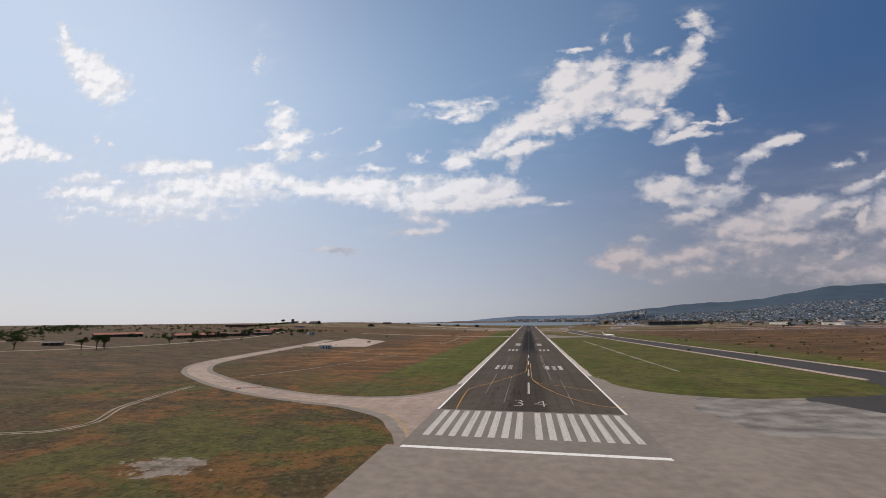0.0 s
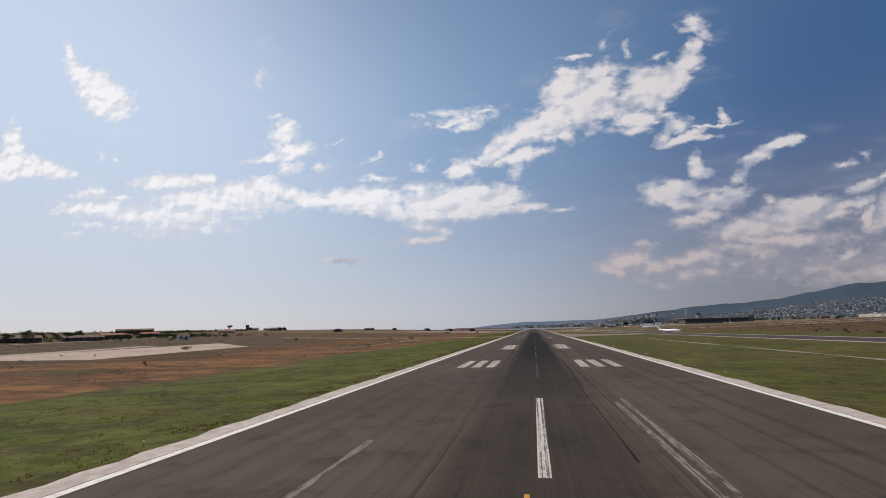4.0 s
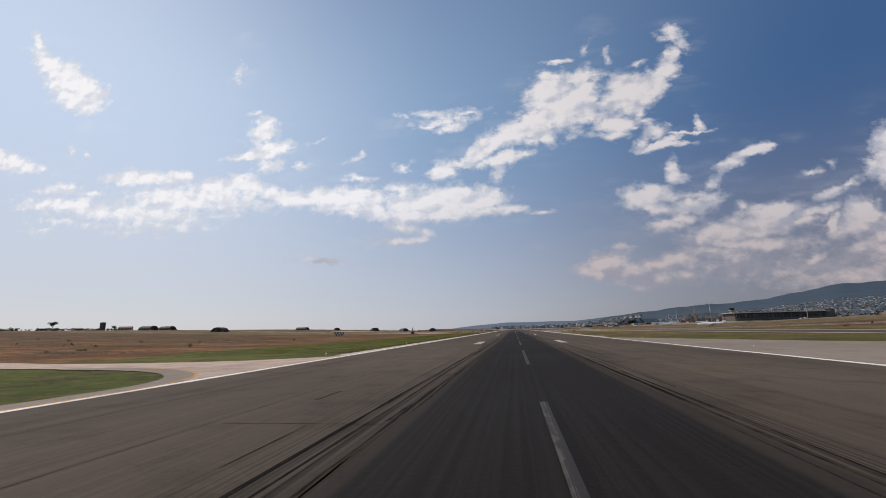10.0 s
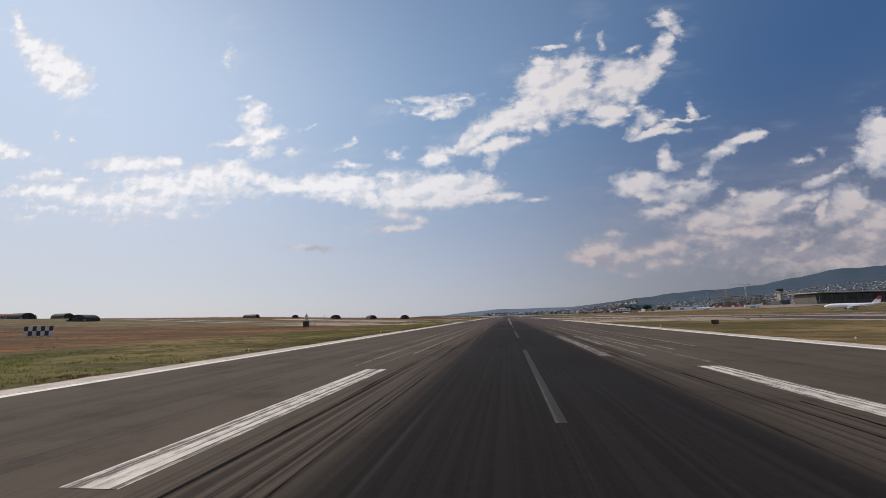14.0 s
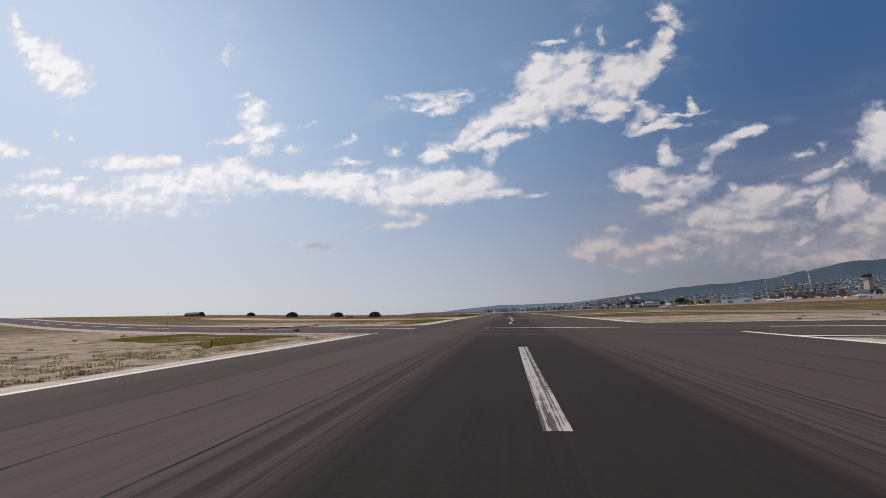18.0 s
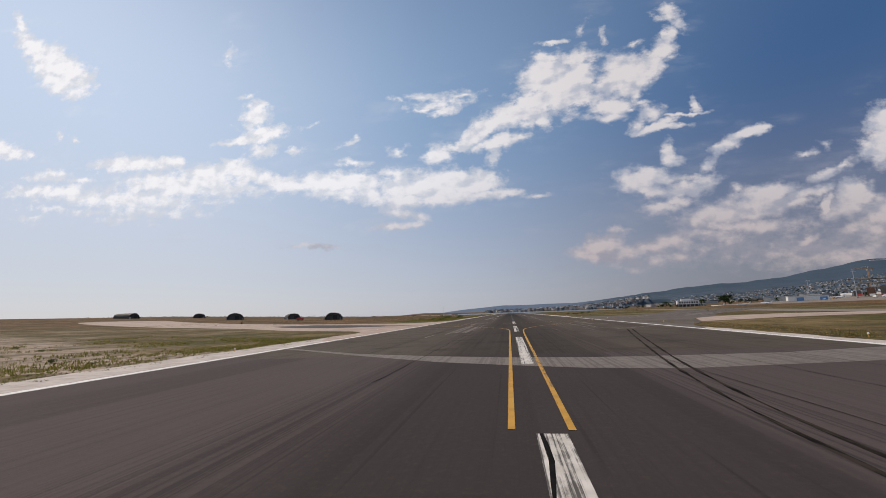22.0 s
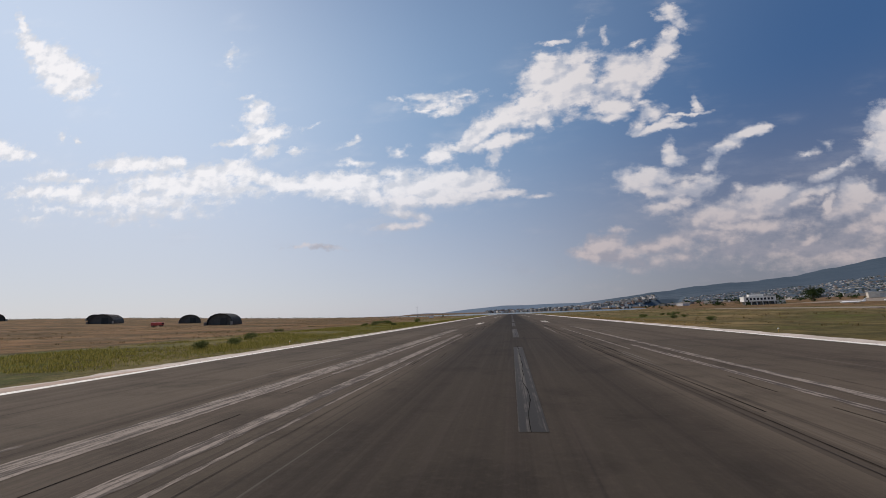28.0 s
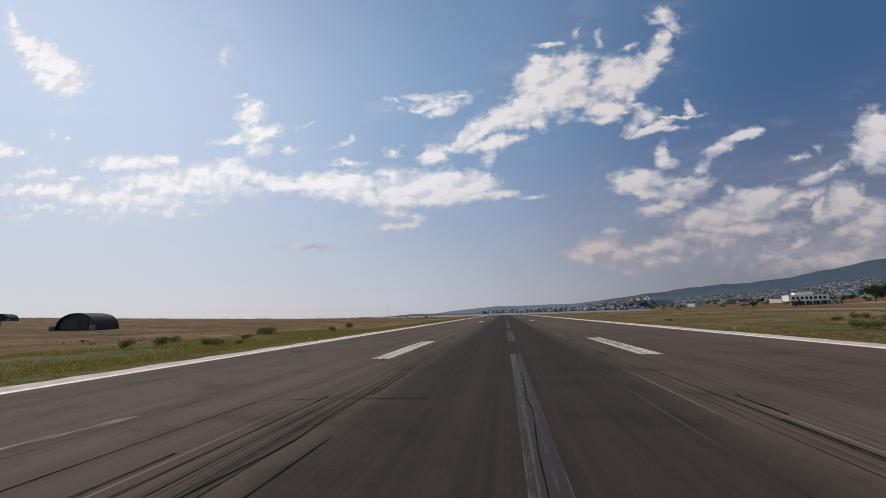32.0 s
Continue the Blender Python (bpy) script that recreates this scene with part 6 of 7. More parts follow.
# ---- cracks, seals and scrubbed markings on the runway ----
def scar(x0, x1, y0, y1, z):
    """A ragged strip where paint was ground off."""
    w, c = x1 - x0, (x0 + x1) / 2
    return ribbon([(c, y0), (c + 0.04 * w, (y0 + y1) / 2), (c, y1)], w * 0.9, z, max(8, int((y1 - y0) / 0.9)), ragged=min(0.05, w * 0.15), seed=int(abs(c) * 10 + y0))


def seal(points, width, seed, wiggle=0.25, m=None, label="black tar-sealed crack in the asphalt"):
    r = random.Random(seed)
    pts = []
    for a, b in zip(points, points[1:]):
        n = max(2, int((Vector(b) - Vector(a)).length / 2.5))
        for i in range(n):
            pts.append((a[0] + (b[0] - a[0]) * i / n + r.uniform(-wiggle, wiggle), a[1] + (b[1] - a[1]) * i / n + r.uniform(-wiggle, wiggle)))
    pts.append(points[-1])
    mark("crack", ribbon(pts, width, 0.038, 2, ragged=width * 0.25, seed=seed), m or CRACK, label)


seal([(-8.6, 1330), (-8.5, 1400)], 0.055, 1, 0.12)
seal([(-14, 1435), (-7, 1438.6), (0, 1443)], 0.045, 2, 0.1)
for i in range(7):
    seal([(-4.3 + 0.12 * i, 1438.6 + i), (-4.1 + 0.12 * i + 0.4 * (i % 2), 1440.4 + i)], 0.06, 30 + i, 0.3)
seal([(-15, 1624.2), (-11, 1625.2), (-8, 1624.6), (-4, 1624.7)], 0.05, 4, 0.12)
seal([(-7.6, 1600), (-7.9, 1630), (-7.0, 1660)], 0.05, 5, 0.25)
seal([(-8.2, 1560), (-7.8, 1600)], 0.05, 6, 0.2)
seal([(-22, 1590), (-8, 1592)], 0.08, 7, 0.1)
for i in range(16):
    seal([(0.42, 1389 + i * 51), (0.45, 1424 + i * 51)], 0.035, 500 + i, 0.12)
seal([(0.0, 1287), (0.1, 1320)], 0.10, 10, 0.1)
for i, x in enumerate((-22.5, -15.2, -7.6, 7.6, 15.2, 22.5)):
    for y0, y1 in ((60, 420), (470, 900), (930, 1076), (1346, 1700)):
        seal([(x, y0), (x, y1)], 0.035, 40 + i, 0.05, JOINT, "long construction joint between asphalt lanes")
for x0, x1, y0, y1 in ((-14.6, -12.9, 1535, 1632), (-12.5, -12.0, 1556, 1600), (-10.1, -9.2, 1515, 1607), (-8.4, -8.2, 1480, 1600), (13.3, 14.0, 1535, 1632), (10.4, 10.7, 1570, 1625), (-16.2, -15.9, 1440, 1540), (11.8, 12.4, 1485, 1575), (-12.9, -12.3, 1385, 1470),
                       (-14.4, -14.0, 925, 1035), (-11.8, -11.4, 935, 1030), (-16.8, -16.5, 940, 1010), (12.6, 13.1, 925, 1035), (9.8, 10.1, 930, 1030), (15.8, 16.1, 950, 1020), (17.6, 18.0, 940, 1030),
                       (-17.6, -17.0, 60, 130), (-9.0, -8.6, 40, 120), (9.2, 9.9, 150, 260), (15.2, 15.7, 40, 110)):
    mark("ground_off_marking", scar(x0, x1, y0, y1, 0.029), SCRUB_PALE, "pale scar of a marking ground off the asphalt")
r9 = random.Random(9)


def tyre_mark(x, y, ln, width, seed, drift=0.5):
    r = random.Random(seed)
    n = max(3, int(ln / 9))
    pts = [(x + drift * i / n + r.uniform(-0.07, 0.07), y + ln * i / n) for i in range(n + 1)]
    bm = ribbon(pts, width, 0.0275, 3, ragged=width * 0.28, seed=seed)
    mark("skid_mark", bm, RUBBER, "black tyre skid mark")


for i in range(64):
    side = r9.choice((-1, 1))
    x = side * r9.choice((r9.uniform(6.2, 9.6), r9.uniform(6.4, 9.2), r9.uniform(5, 13)))
    y = r9.choice((r9.uniform(230, 1000), r9.uniform(400, 1000), r9.uniform(1500, 2100)))
    tyre_mark(x, y, r9.uniform(25, 110), r9.uniform(0.06, 0.17) if y < 1100 else r9.uniform(0.04, 0.10), i, r9.uniform(-0.7, 0.5))
for i, (x, y, ln, w) in enumerate(((-8.7, 560, 150, 0.22), (-8.0, 600, 140, 0.16), (-7.0, 560, 160, 0.2), (-6.6, 640, 90, 0.14), (7.1, 600, 120, 0.22), (7.6, 580, 110, 0.14), (6.6, 630, 90, 0.12), (-8.6, 720, 150, 0.10), (-7.5, 700, 180, 0.12),
                                  (7.3, 740, 160, 0.16), (-8.4, 420, 130, 0.18), (-7.2, 400, 150, 0.16), (8.0, 430, 140, 0.2), (7.0, 450, 120, 0.14), (-9.4, 470, 90, 0.12), (9.0, 500, 80, 0.12))):
    tyre_mark(x, y, ln, w, 700 + i, 0.3)
for i, (x, y, ln) in enumerate(((-0.9, 1180, 24), (0.3, 1188, 16), (-0.4, 1176, 20), (0.9, 1192, 14), (-1.8, 1200, 18), (1.7, 1198, 20), (4.9, 1190, 26), (-3.6, 1240, 30), (3.4, 1250, 26), (-10.2, 645, 6), (-6.0, 1060, 18), (-9.6, 1085, 9))):
    tyre_mark(x, y, ln, 0.07, 800 + i, -0.3)
for i in range(110):
    side = r9.choice((-1, -1, 1))
    x = side * r9.choice((r9.uniform(6.0, 10.5), r9.uniform(6.0, 14.5)))
    y = r9.choice((r9.uniform(300, 1030), r9.uniform(300, 1030), r9.uniform(1360, 1760)))
    tyre_mark(x, y, r9.uniform(3, 22), r9.uniform(0.06, 0.20) if y < 1100 else r9.uniform(0.04, 0.11), 900 + i, r9.uniform(-0.25, 0.25))
for i in range(22):
    x, y, ln, bend = r9.uniform(-18, 4), r9.uniform(29, 66), r9.uniform(4, 15), r9.uniform(-1.6, 1.6)
    mark("skid_mark", ribbon([(x, y), (x + bend * 0.35, y + ln * 0.5), (x + bend, y + ln)], r9.uniform(0.10, 0.24), 0.0274, 5, ragged=0.05, seed=i), RUBBER, "short black skid mark of a turning aircraft")
for off in (0.0, 0.85):
    mark("skid_mark", ribbon([(6.8 + off, 1312), (7.6 + off, 1323), (9.0 + off, 1333), (10.6 + off, 1342), (12.6 + off, 1352), (16.0 + off, 1369), (19.6 + off, 1386)], 0.2, 0.0278, 5, ragged=0.05, seed=3), RUBBER, "curved black tyre mark of a turning aircraft")
mark("stand_mark", ribbon([(-7.3 + 0.4 * math.cos(j * 0.5236), 1406.4 + 0.35 * math.sin(j * 0.5236)) for j in range(13)], 0.14, 0.0365, 2), YELLOW, "small yellow ring painted on the asphalt")
seal([(-12.9, 1381.7), (-8.2, 1381.6), (-2.5, 1381.6), (0.7, 1382.4)], 0.055, 61, 0.06)
seal([(5.8, 1393.4), (9, 1390), (13.3, 1385.8)], 0.05, 62, 0.1)
seal([(0.7, 1387.8), (7, 1387.5)], 0.05, 63, 0.05)
seal([(-20.1, 1075.3), (-12.4, 1076.4), (-8.6, 1076.7), (0, 1077.0), (14, 1076.4), (29, 1077.2)], 0.03, 92, 0.08)
seal([(-8.6, 1040), (-8.6, 1076.6)], 0.12, 93, 0.03)
seal([(-12.4, 1050), (-12.4, 1076.4)], 0.06, 94, 0.03)
mark("repair_patch", bar(-17.2, -13.9, 1071.6, 1075.6, 0.0272), DARK_ASPHALT, "dark square repair patch in the asphalt")
seal([(-14.6, 651), (-7.1, 651.1)], 0.05, 64, 0.05)
seal([(-26.6, 1202.5), (-15, 1194.9), (-5.5, 1189.8)], 0.045, 65, 0.16)
for x in (-25.2, -20.1, -15.0, -10.3, 10.2, 15.1, 20.2):
    seal([(x, 1077), (x, 1195 if x < 0 else 1345)], 0.05, 66 + int(x), 0.04, JOINT, "long construction joint between asphalt lanes")
for x0, x1, y0, y1 in ((-10.3, -9.2, 1390, 1424), (-12.0, -11.2, 1391, 1430), (-8.9, -8.6, 1398, 1440), (14.9, 15.5, 1400, 1432), (16.8, 17.3, 1398, 1425), (19.6, 20.4, 1420, 1450), (-15.0, -14.5, 1376, 1386)):
    mark("ground_off_marking", scar(x0, x1, y0, y1, 0.029), SCRUB_PALE, "pale scar of a marking ground off the asphalt")
for pts in ([(-27.2, 1423.6), (-17, 1418), (-7, 1412)], [(15, 1401), (21, 1395), (27, 1397)], [(18.3, 1389.6), (24, 1394), (29, 1401)], [(17.5, 1424), (24, 1419), (29.5, 1417)], [(-20, 1440), (-12, 1452), (-9, 1475)]):
    mark("ground_off_marking", ribbon(pts, 0.5, 0.0285, 6, ragged=0.12, seed=5), SCRUB_PALE, "pale scar of a marking ground off the asphalt")
r8 = random.Random(88)
PALE_SLAB = worn_paint("pale_slab", (0.26, 0.225, 0.19), (0.13, 0.112, 0.095), 0.50)
dx0, dy0 = 0.555, 0.832
for i in range(44):
    w = -15.5 + 0.72 * i + r8.uniform(-0.3, 0.3)
    s0, ln = r8.uniform(4, 70), r8.uniform(25, 75)
    x, y = 50 + dx0 * s0 + dy0 * w, 1478 + dy0 * s0 - dx0 * w
    mark("patched_strip", ribbon([(x, y), (x + dx0 * ln / 2, y + dy0 * ln / 2), (x + dx0 * ln, y + dy0 * ln)], r8.uniform(0.25, 0.6) if i % 2 else r8.uniform(0.5, 1.1), 0.0150 + 0.0003 * i, 6, ragged=0.12, seed=i), DARK_ASPHALT if i % 2 else PALE_SLAB, "dark sealed joint on the old exit" if i % 2 else "pale worn slab strip on the old exit")
for pts in ([(10.6, 1420.2), (16, 1417.3)], [(12.4, 1438.2), (18, 1435), (23.4, 1432)], [(25.5, 1432.8), (29.4, 1428.6)], [(10.9, 106), (10.8, 127), (10.6, 172), (10.6, 263)], [(-15, 179), (-15, 239)], [(15.5, 144), (14.9, 168)]):
    mark("ground_off_marking", ribbon(pts, 0.55, 0.0285, 12, ragged=0.14, seed=6), SCRUB_PALE, "pale scar of a marking ground off the asphalt")
mark("skid_mark", ribbon([(11.5, 1414), (14.6, 1419), (16.2, 1426), (15.2, 1433)], 0.16, 0.0279, 6, ragged=0.04, seed=3), RUBBER, "curved black tyre mark of a turning aircraft")
mark("skid_mark", ribbon([(12.6, 1437), (12.0, 1445), (13.4, 1451), (15.8, 1456.7)], 0.16, 0.0279, 6, ragged=0.04, seed=3), RUBBER, "curved black tyre mark of a turning aircraft")
for s in (-1, 1):
    for x0, x1 in ((8.3, 8.7), (9.2, 9.6), (15.8, 16.3)):
        mark("ground_off_marking", bar(min(s * x0, s * x1), max(s * x0, s * x1), 396, 450, 0.029), SCRUB_PALE, "pale scar of a marking ground off the asphalt")
for x0, x1, y0, y1 in ((13.4, 14.1, 1600, 1628), (7.2, 7.6, 1605, 1632), (9.0, 9.6, 944, 966), (6.2, 7.4, 930, 968), (11.4, 11.9, 938, 964), (14.1, 14.6, 936, 942)):
    mark("ground_off_marking", scar(x0, x1, y0, y1, 0.0295), SCRUB_PALE, "pale scar of a marking ground off the asphalt")

seal([(-12, 1656.1), (-8, 1656.6), (-4, 1656.5)], 0.06, 91, 0.05)
mark("ground_off_marking", ribbon([(-17.4, 1640), (-16.8, 1646), (-15.7, 1653)], 0.4, 0.0285, 8, ragged=0.12, seed=16), SCRUB_PALE, "pale scar of a marking ground off the asphalt")

CROSS_LANE = plain("crossing_lane", (0.052, 0.041, 0.0395), (0.070, 0.0555, 0.0535), 0.5, 0.9, 0, 0.3, spec=0.1, coarse=0.12)
for w0, w1 in ((-14.5, -9.5), (4.5, 5.5), (18.6, 22.0), (-25, -19.6)):
    mark("crossing_lane", sheet([across(-46, w0), across(-46, w1), across(46, w1), across(46, w0)], 0.0266), CROSS_LANE, "darker paving lane of the crossing runway")
for i, w in enumerate((-9.5, 12.0, 18.5)):
    seal([across(-46, w), across(46, w)], 0.03, 160 + i, 0.05, JOINT, "long construction joint between asphalt lanes")
for i, (x, y) in enumerate(((-13.5, 1597.1), (-11.4, 1596.4), (-9.8, 1595.2))):
    mark("survey_mark", ribbon([(x + 0.13 * math.cos(j * 0.5236), y + 0.13 * math.sin(j * 0.5236)) for j in range(13)], 0.10, 0.0365, 2), SCRUB_PALE, "small pale painted ring on the asphalt")

# ---- plants ----
seedy = random.Random(21)
for i, (x, y, s) in enumerate(((-46, 1586, 2.6), (-45, 1592, 2.6), (-56, 1613, 3.0), (-75, 1657, 2.4), (-79, 1770, 3), (-57, 1702, 3.4), (-60, 1697, 3), (-49, 1702, 2.6), (-67, 1750, 4), (-64, 1745, 3.4), (-72, 1756, 3.6), (-52, 1760, 3), (-58, 1790, 4),
                               (51, 1708, 2.6), (52, 1677, 2.6), (50, 1646, 2.8), (51, 1704, 2.4), (60, 1690, 2.2), (66, 1720, 3), (75, 1740, 3), (-111, 479, 3), (-60, 1230, 1.8), (-138, 678, 5), (-150, 640, 4), (150, 330, 4), (230, 420, 5), (245, 380, 6), (260, 460, 5), (300, 430, 6), (210, 520, 4), (-210, 430, 5), (-250, 620, 6))):
    bush(x, y, s, 300 + i)
for i in range(60):
    side = seedy.choice((-1, 1))
    if i < 40:
        w = seedy.choice((-1, 1)) * seedy.uniform(32, 105)
        x = side * seedy.uniform(37, 110)
        y = 1216 + (w - 0.5 * x) / 0.866
    else:
        x, y = side * seedy.uniform(42, 120), seedy.uniform(1600, 2200)
    if 1386 < y < 1560:
        continue
    bush(x, y, seedy.uniform(0.5, 1.3) if i < 40 else seedy.uniform(0.9, 2.2), 400 + i)


def tufts(name, count, xr, yr, m, label, size, seed, keep):
    r = random.Random(seed)
    verts, faces = [], []
    while count:
        x, y = r.uniform(*xr), r.uniform(*yr)
        count -= 1
        if not keep(x, y):
            continue
        h = size * r.uniform(0.5, 1.5)
        for _ in range(5):
            a = r.uniform(0, 6.28)
            dx, dy = math.cos(a), math.sin(a)
            px, py = x + r.uniform(-0.35, 0.35), y + r.uniform(-0.35, 0.35)
            i = len(verts)
            verts += [(px - dy * 0.10, py + dx * 0.10, -0.06), (px + dy * 0.10, py - dx * 0.10, -0.06), (px + dx * h * 0.5, py + dy * h * 0.5, h)]
            faces.append((i, i + 1, i + 2))
    ob = raw_mesh(name, verts, faces, m)
    ob.data.normals_split_custom_set_from_vertices([(0.0, 0.0, 1.0)] * len(ob.data.vertices))
    tagged(ob, label, "grass", kind="stuff")


def open_left(x, y):
    return not (638 < y < 708 or 1190 < y < 1275 - 0.58 * (x + 30) and y > 1190 - 0.58 * (x + 30) or 1392 < y < 1570 or y < 80)


def open_right(x, y):
    return not (592 < y < 805 or 1150 < y < 1245 or 1438 < y < 1620 or y < 115)


tufts("verge_grass", 7000, (-46, -33.9), (1290, 2250), BLADES, "rough green grass along the runway edge", 0.07, 5, open_left)
tufts("verge_grass", 7000, (33.9, 44), (1340, 2250), BLADES_DRY, "dry straw-coloured grass along the runway edge", 0.07, 6, open_right)


def clumps(name, count, spot, size, label, seed, m=None):
    """Low weeds of upright blades, too many to count."""
    r = random.Random(seed)
    verts, faces = [], []
    for _ in range(count):
        x, y = spot(r)
        h = r.uniform(*size) * 0.55
        for _ in range(22):
            a, px, py = r.uniform(0, 6.28), x + r.gauss(0, 1.3) * h, y + r.gauss(0, 1.3) * h
            dx, dy, k = math.cos(a), math.sin(a), h * r.uniform(0.35, 0.95)
            w, z = 0.03 + 0.03 * h, float(rise(px))
            i = len(verts)
            verts += [(px - dy * w, py + dx * w, z - 0.07), (px + dy * w, py - dx * w, z - 0.07), (px + dx * k * 0.4, py + dy * k * 0.4, z + k)]
            faces.append((i, i + 1, i + 2))
    ob = raw_mesh(name, verts, faces, m or BLADES)
    ob.data.normals_split_custom_set_from_vertices([(0.0, 0.0, 1.0)] * len(ob.data.vertices))
    tagged(ob, label, "weeds", kind="stuff")


def beside(lo, hi, x0, x1):
    def spot(r):
        x = r.uniform(x0, x1)
        return x, 1216 + (r.uniform(lo, hi) - 0.5 * x) / 0.866
    return spot


def grass_mat(count, spot, size, seed, m, label, patchy=0.0, grain=7.0):
    """A close mat of rank grass with thin and bare places, too many blades to count."""
    r = random.Random(seed)
    verts, faces = [], []
    for _ in range(count):
        x, y = spot(r)
        lay = math.sin(x / grain + 1.3 * math.sin(y / grain / 1.7)) * math.sin(y / grain + 0.9 * math.sin(x / grain / 1.3 + seed))
        if lay + r.gauss(0, 0.3) < patchy:
            continue
        z, h = float(rise(x)), r.uniform(*size) * (0.6 + 0.4 * max(0.0, lay))
        for _ in range(5):
            a, px, py = r.uniform(0, 6.28), x + r.gauss(0, 0.22), y + r.gauss(0, 0.22)
            dx, dy, k, w = math.cos(a), math.sin(a), h * r.uniform(0.45, 1.0), r.uniform(0.035, 0.075)
            i = len(verts)
            verts += [(px - dy * w, py + dx * w, z - 0.06), (px + dy * w, py - dx * w, z - 0.06), (px + dx * k * 0.45, py + dy * k * 0.45, z + k)]
            faces.append((i, i + 1, i + 2))
    ob = raw_mesh("rank_grass", verts, faces, m)
    ob.data.normals_split_custom_set_from_vertices([(0.0, 0.0, 1.0)] * len(ob.data.vertices))
    tagged(ob, label, "grass", kind="stuff")


grass_mat(11000, beside(-56, -33, -100, -45), (0.25, 0.6), 21, BLADES_GREEN, "thick green grass and weeds on sand by the runway corner", -0.15, 5.0)
grass_mat(5000, beside(56, 126, -112, -38), (0.25, 0.6), 22, BLADES_GREEN, "dark green weeds in patches on bare sand", 0.15, 5.0)
grass_mat(3000, lambda r: (r.uniform(-50, -36.5), r.uniform(1285, 1384)), (0.15, 0.45), 23, BLADES_GREEN, "green grass along the runway edge", -0.2, 4.0)
grass_mat(15000, lambda r: (r.uniform(-72, -38.0), r.uniform(1560, 1770)), (0.25, 0.6), 24, BLADES_GREEN, "tall fresh green grass beside the runway shoulder", -0.15)
grass_mat(9000, lambda r: (r.uniform(-46, -36.2), r.uniform(1560, 2250)), (0.12, 0.35), 25, BLADES, "yellowing grass against the runway shoulder", -0.9)
grass_mat(9000, lambda r: (r.uniform(-300, -70), r.uniform(1570, 2150)), (0.35, 0.9), 26, SCRUB_DARK, "dark heath scrub in the brown field", 0.35, 16.0)
grass_mat(5000, lambda r: (r.uniform(48, 210), r.uniform(1600, 2200)), (0.3, 0.8), 27, SCRUB_DARK, "dark heath scrub in the dry field", 0.3, 14.0)
grass_mat(9000, lambda r: (r.uniform(-430, -88), r.uniform(725, 1150)), (0.2, 0.55), 31, SCRUB_DARK, "dark heath scrub in the brown field", 0.3, 15.0)
grass_mat(9000, lambda r: (r.uniform(-200, -84), r.uniform(120, 630)), (0.2, 0.5), 32, SCRUB_DARK, "dark heath scrub in the brown field", 0.3, 13.0)
grass_mat(16000, lambda r: (r.uniform(-72, -36), r.uniform(715, 1140)), (0.08, 0.22), 33, MOWN, "green mown grass beside the runway", -0.1, 3.0)
grass_mat(14000, lambda r: (r.uniform(-68, -37), r.uniform(110, 630)), (0.08, 0.22), 34, MOWN, "green mown grass beside the runway", -0.1, 3.0)
grass_mat(3000, lambda r: (r.uniform(-37.2, -33.7) + r.random() ** 4, r.uniform(715, 1150)), (0.08, 0.24), 35, SCRUB_DARK, "ragged dark turf creeping over the runway shoulder", 0.1, 2.0)
grass_mat(5000, lambda r: (r.uniform(-37.4, -34.0) + r.random() ** 4, r.uniform(95, 625)), (0.08, 0.24), 36, SCRUB_DARK, "ragged dark turf creeping over the runway shoulder", 0.1, 2.0)
clumps("weeds", 90, lambda r: (r.gauss(68, 9), r.uniform(125, 560)), (0.3, 0.9), "scattered dark weeds in the mown grass", 11)
clumps("weeds", 200, lambda r: (r.uniform(-40, -35) - r.random() ** 2 * 26, r.uniform(1120, 1198)), (0.3, 0.7), "green weeds in a strip along the runway edge", 18)
clumps("weeds", 120, beside(-110, -60, -60, -36), (0.25, 0.6), "green weeds and grass on bare sand", 14)
clumps("weeds", 260, beside(100, 150, 36, 60), (0.25, 0.7), "dry green weeds along the sand's edge", 15)
clumps("weeds", 200, beside(-70, -30, 36, 80), (0.25, 0.7), "dry green weeds along the sand's edge", 16)
clumps("weeds", 260, lambda r: (r.choice((-1, 1)) * r.uniform(46, 120), r.uniform(1565, 2250)), (0.3, 1.0), "dry weeds in the far field", 17)

# ---- the far town, woods and shore ----
def town(name, count, azr, rr, size, tall, m, label, seed):
    r = random.Random(seed)
    verts, faces = [], []
    done = 0
    while done < count:
        az, dist = radians(r.uniform(*azr)), r.uniform(*rr)
        x, y = dist * math.sin(az), 900 + dist * math.cos(az)
        z = float(land_height(np.array(x), np.array(y)))
        done += 1
        if z < -1 or (x < 560 and y < 2300) or abs(0.5 * x + 0.866 * (y - 1216)) < 190:
            continue
        w, d, h = r.uniform(*size), r.uniform(*size), r.uniform(*tall)
        a = r.uniform(0, 1.57)
        ca, sa = math.cos(a), math.sin(a)
        i = len(verts)
        for hz in (-4, h):
            for sx, sy in ((-1, -1), (1, -1), (1, 1), (-1, 1)):
                verts.append((x + ca * sx * w / 2 - sa * sy * d / 2, y + sa * sx * w / 2 + ca * sy * d / 2, z + hz))
        faces += [(i + 4, i + 5, i + 6, i + 7)] + [(i + k, i + (k + 1) % 4, i + 4 + (k + 1) % 4, i + 4 + k) for k in range(4)]
    tagged(raw_mesh(name, verts, faces, m), label, "town", kind="stuff")


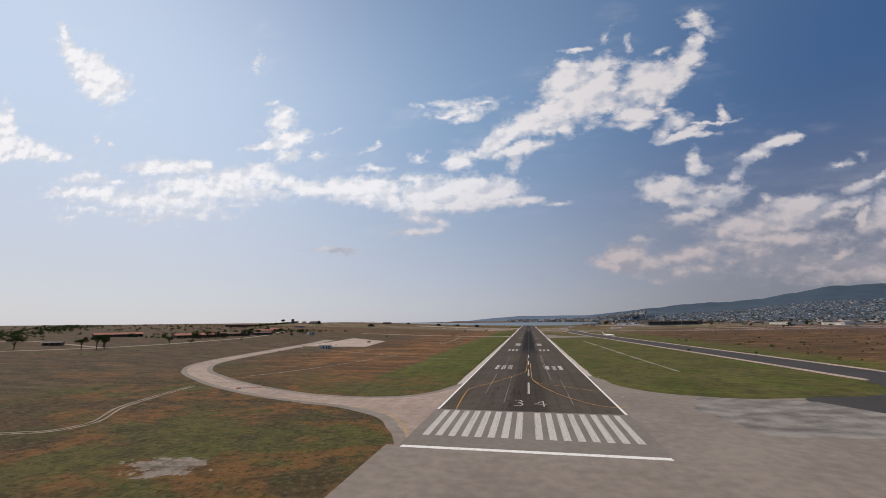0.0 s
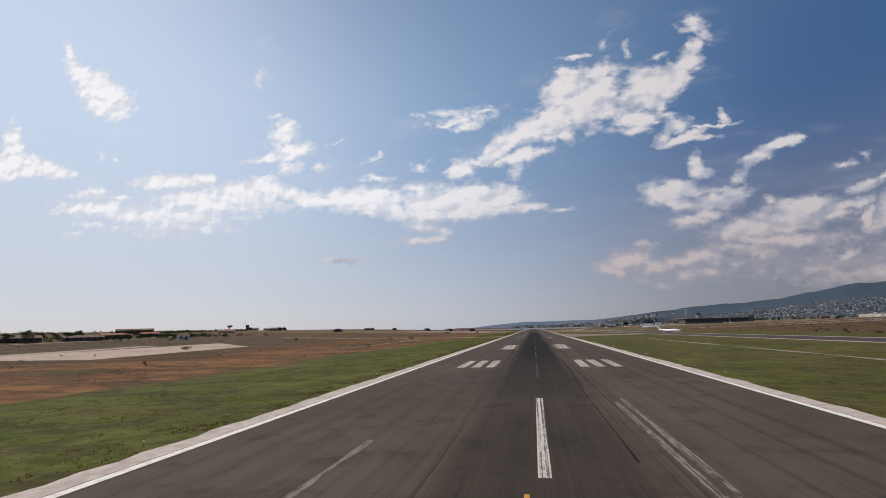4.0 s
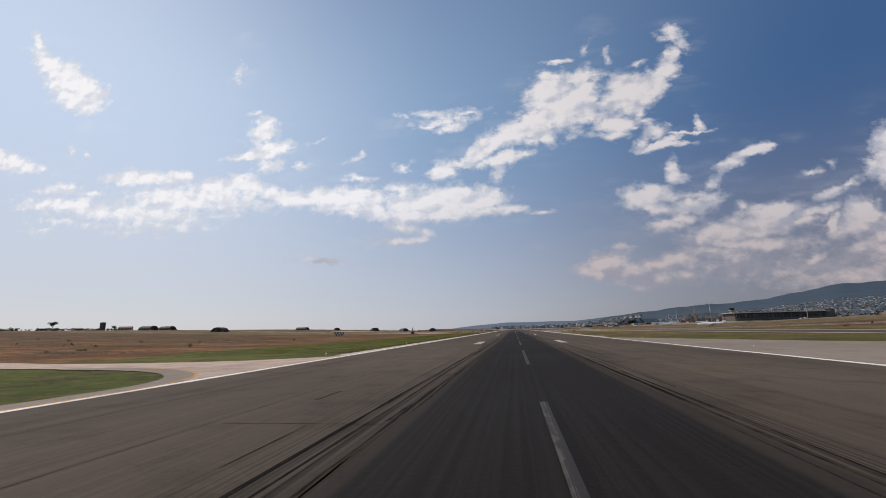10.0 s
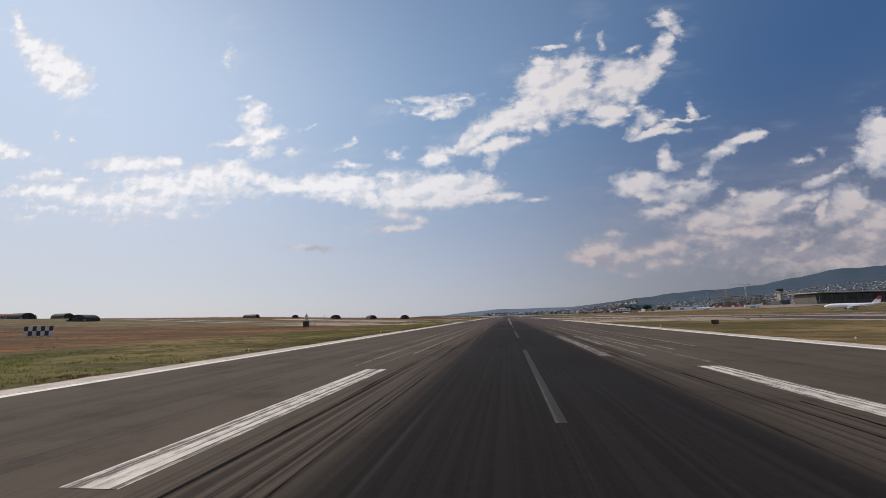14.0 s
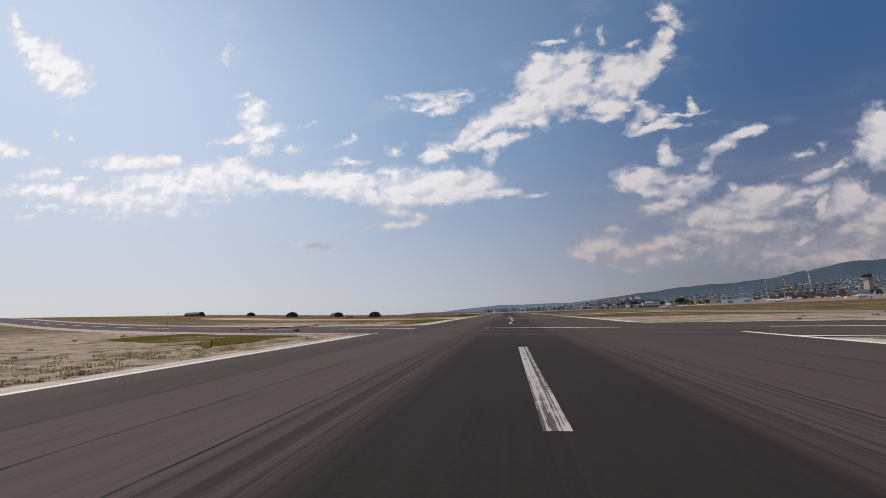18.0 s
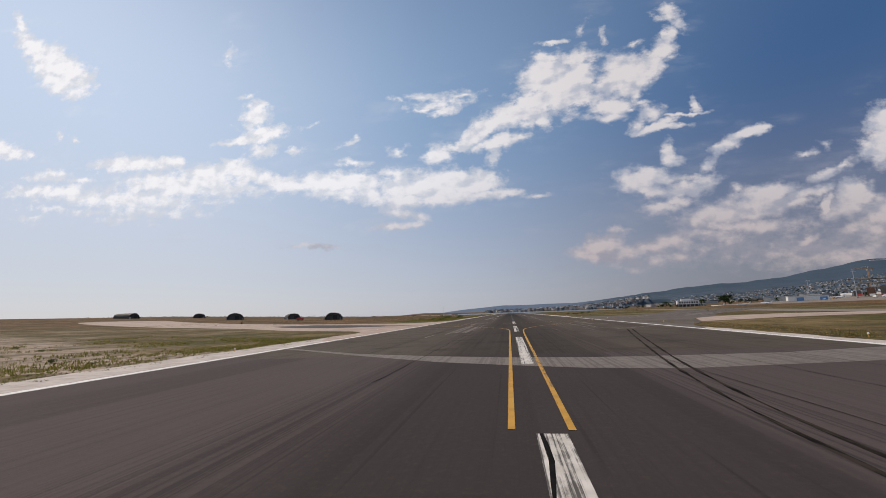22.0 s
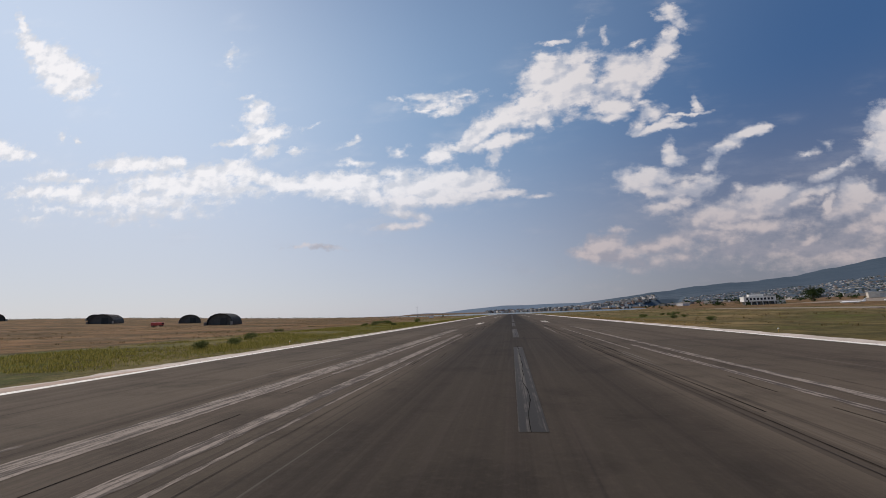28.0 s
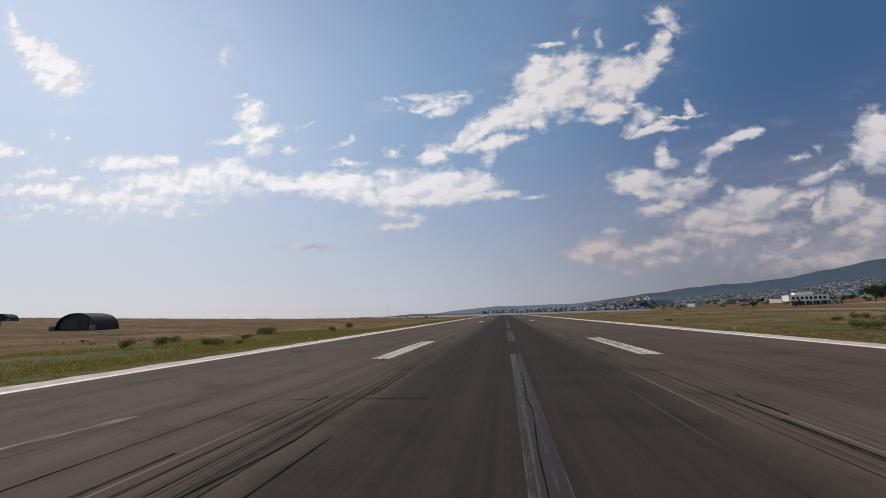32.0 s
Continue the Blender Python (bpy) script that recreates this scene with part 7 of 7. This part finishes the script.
TOWN = island("town_walls", [(0.50, 0.48, 0.46), (0.30, 0.28, 0.26), (0.70, 0.68, 0.66), (0.22, 0.13, 0.10), (0.12, 0.13, 0.14), (0.40, 0.36, 0.31), (0.10, 0.11, 0.11), (0.26, 0.24, 0.22)])
town("far_town", 4600, (14, 62), (2300, 6000), (6, 13), (3, 6.5), TOWN, "pale houses of the hillside suburbs", 1)
town("far_town", 1500, (-3, 16), (6050, 7800), (16, 40), (12, 30), TOWN, "hazy white city blocks across the bay", 2)
town("industrial_sheds", 200, (12, 75), (950, 2300), (14, 40), (3.5, 7), TOWN, "low sheds and warehouses beyond the apron", 3)
town("field_houses", 60, (-70, -18), (900, 1500), (8, 22), (3, 6), TOWN, "scattered low houses near the shore", 4)


def woods(name, count, spot, size, label, seed):
    r = random.Random(seed)
    verts, faces = [], []
    for _ in range(count):
        x, y = spot(r)
        z = float(land_height(np.array(x), np.array(y)))
        if z < -1:
            continue
        h = r.uniform(*size)
        centres = [((x + r.uniform(-0.4, 0.4) * h, y + r.uniform(-0.4, 0.4) * h, z + h * r.uniform(0.04, 0.60)), (h * 0.34, h * 0.34, h * 0.28)) for _ in range(4)]
        v, f = leaf_cloud(r, centres, 44, h * 0.13)
        n = len(verts)
        verts += v
        faces += [tuple(n + i for i in q) for q in f]
    tagged(raw_mesh(name, verts, faces, LEAF), label, "woods", kind="stuff")


def polar(r, azr, rr):
    az, d = radians(r.uniform(*azr)), r.uniform(*rr)
    return d * math.sin(az), 900 + d * math.cos(az)


woods("far_woods", 1300, lambda r: polar(r, (10, 64), (2000, 6000)), (7, 17), "dark trees among the hillside suburbs", 1)
woods("shore_trees", 260, lambda r: (lambda s: (-640 - 240 * s + r.gauss(0, 22), 300 + 260 * s + r.gauss(0, 22)))(r.uniform(-0.4, 1.3)), (3, 7), "hedge of dark scrub and trees across the field", 2)
woods("shore_trees", 170, lambda r: (r.gauss(-500, 40), r.uniform(380, 820)), (4, 8), "dark trees round the old sheds", 7)
woods("shore_trees", 200, lambda r: (r.uniform(-1000, -640), r.uniform(480, 1000)), (2.5, 6), "dark scrub on the rising land by the coast", 8)
woods("field_scrub", 150, lambda r: (r.uniform(-420, -120), r.uniform(140, 900)), (0.7, 1.8), "low dark shrubs scattered over the dry field", 9)
woods("field_scrub", 210, lambda r: (r.uniform(190, 560), r.uniform(180, 1050)), (1.0, 2.8), "low dark shrubs scattered over the dry field", 10)
woods("shore_trees", 260, lambda r: (lambda s: (-850 - 190 * s + r.uniform(-16, 16), 1180 + 470 * s + r.uniform(-16, 16)))(r.uniform(-0.5, 1.02)), (3.5, 8), "line of dark trees on the skyline", 3)
woods("shore_trees", 420, lambda r: (r.uniform(-1400, -60), r.uniform(2250, 2400)), (1.4, 3.2), "low dark scrub along the shore", 4)
woods("apron_trees", 130, lambda r: (r.uniform(560, 1100), r.uniform(900, 2600)), (6, 13), "dark trees beyond the apron", 5)
woods("apron_trees", 60, lambda r: (r.uniform(230, 700), r.uniform(2100, 2700)), (5, 10), "dark trees beyond the apron", 6)
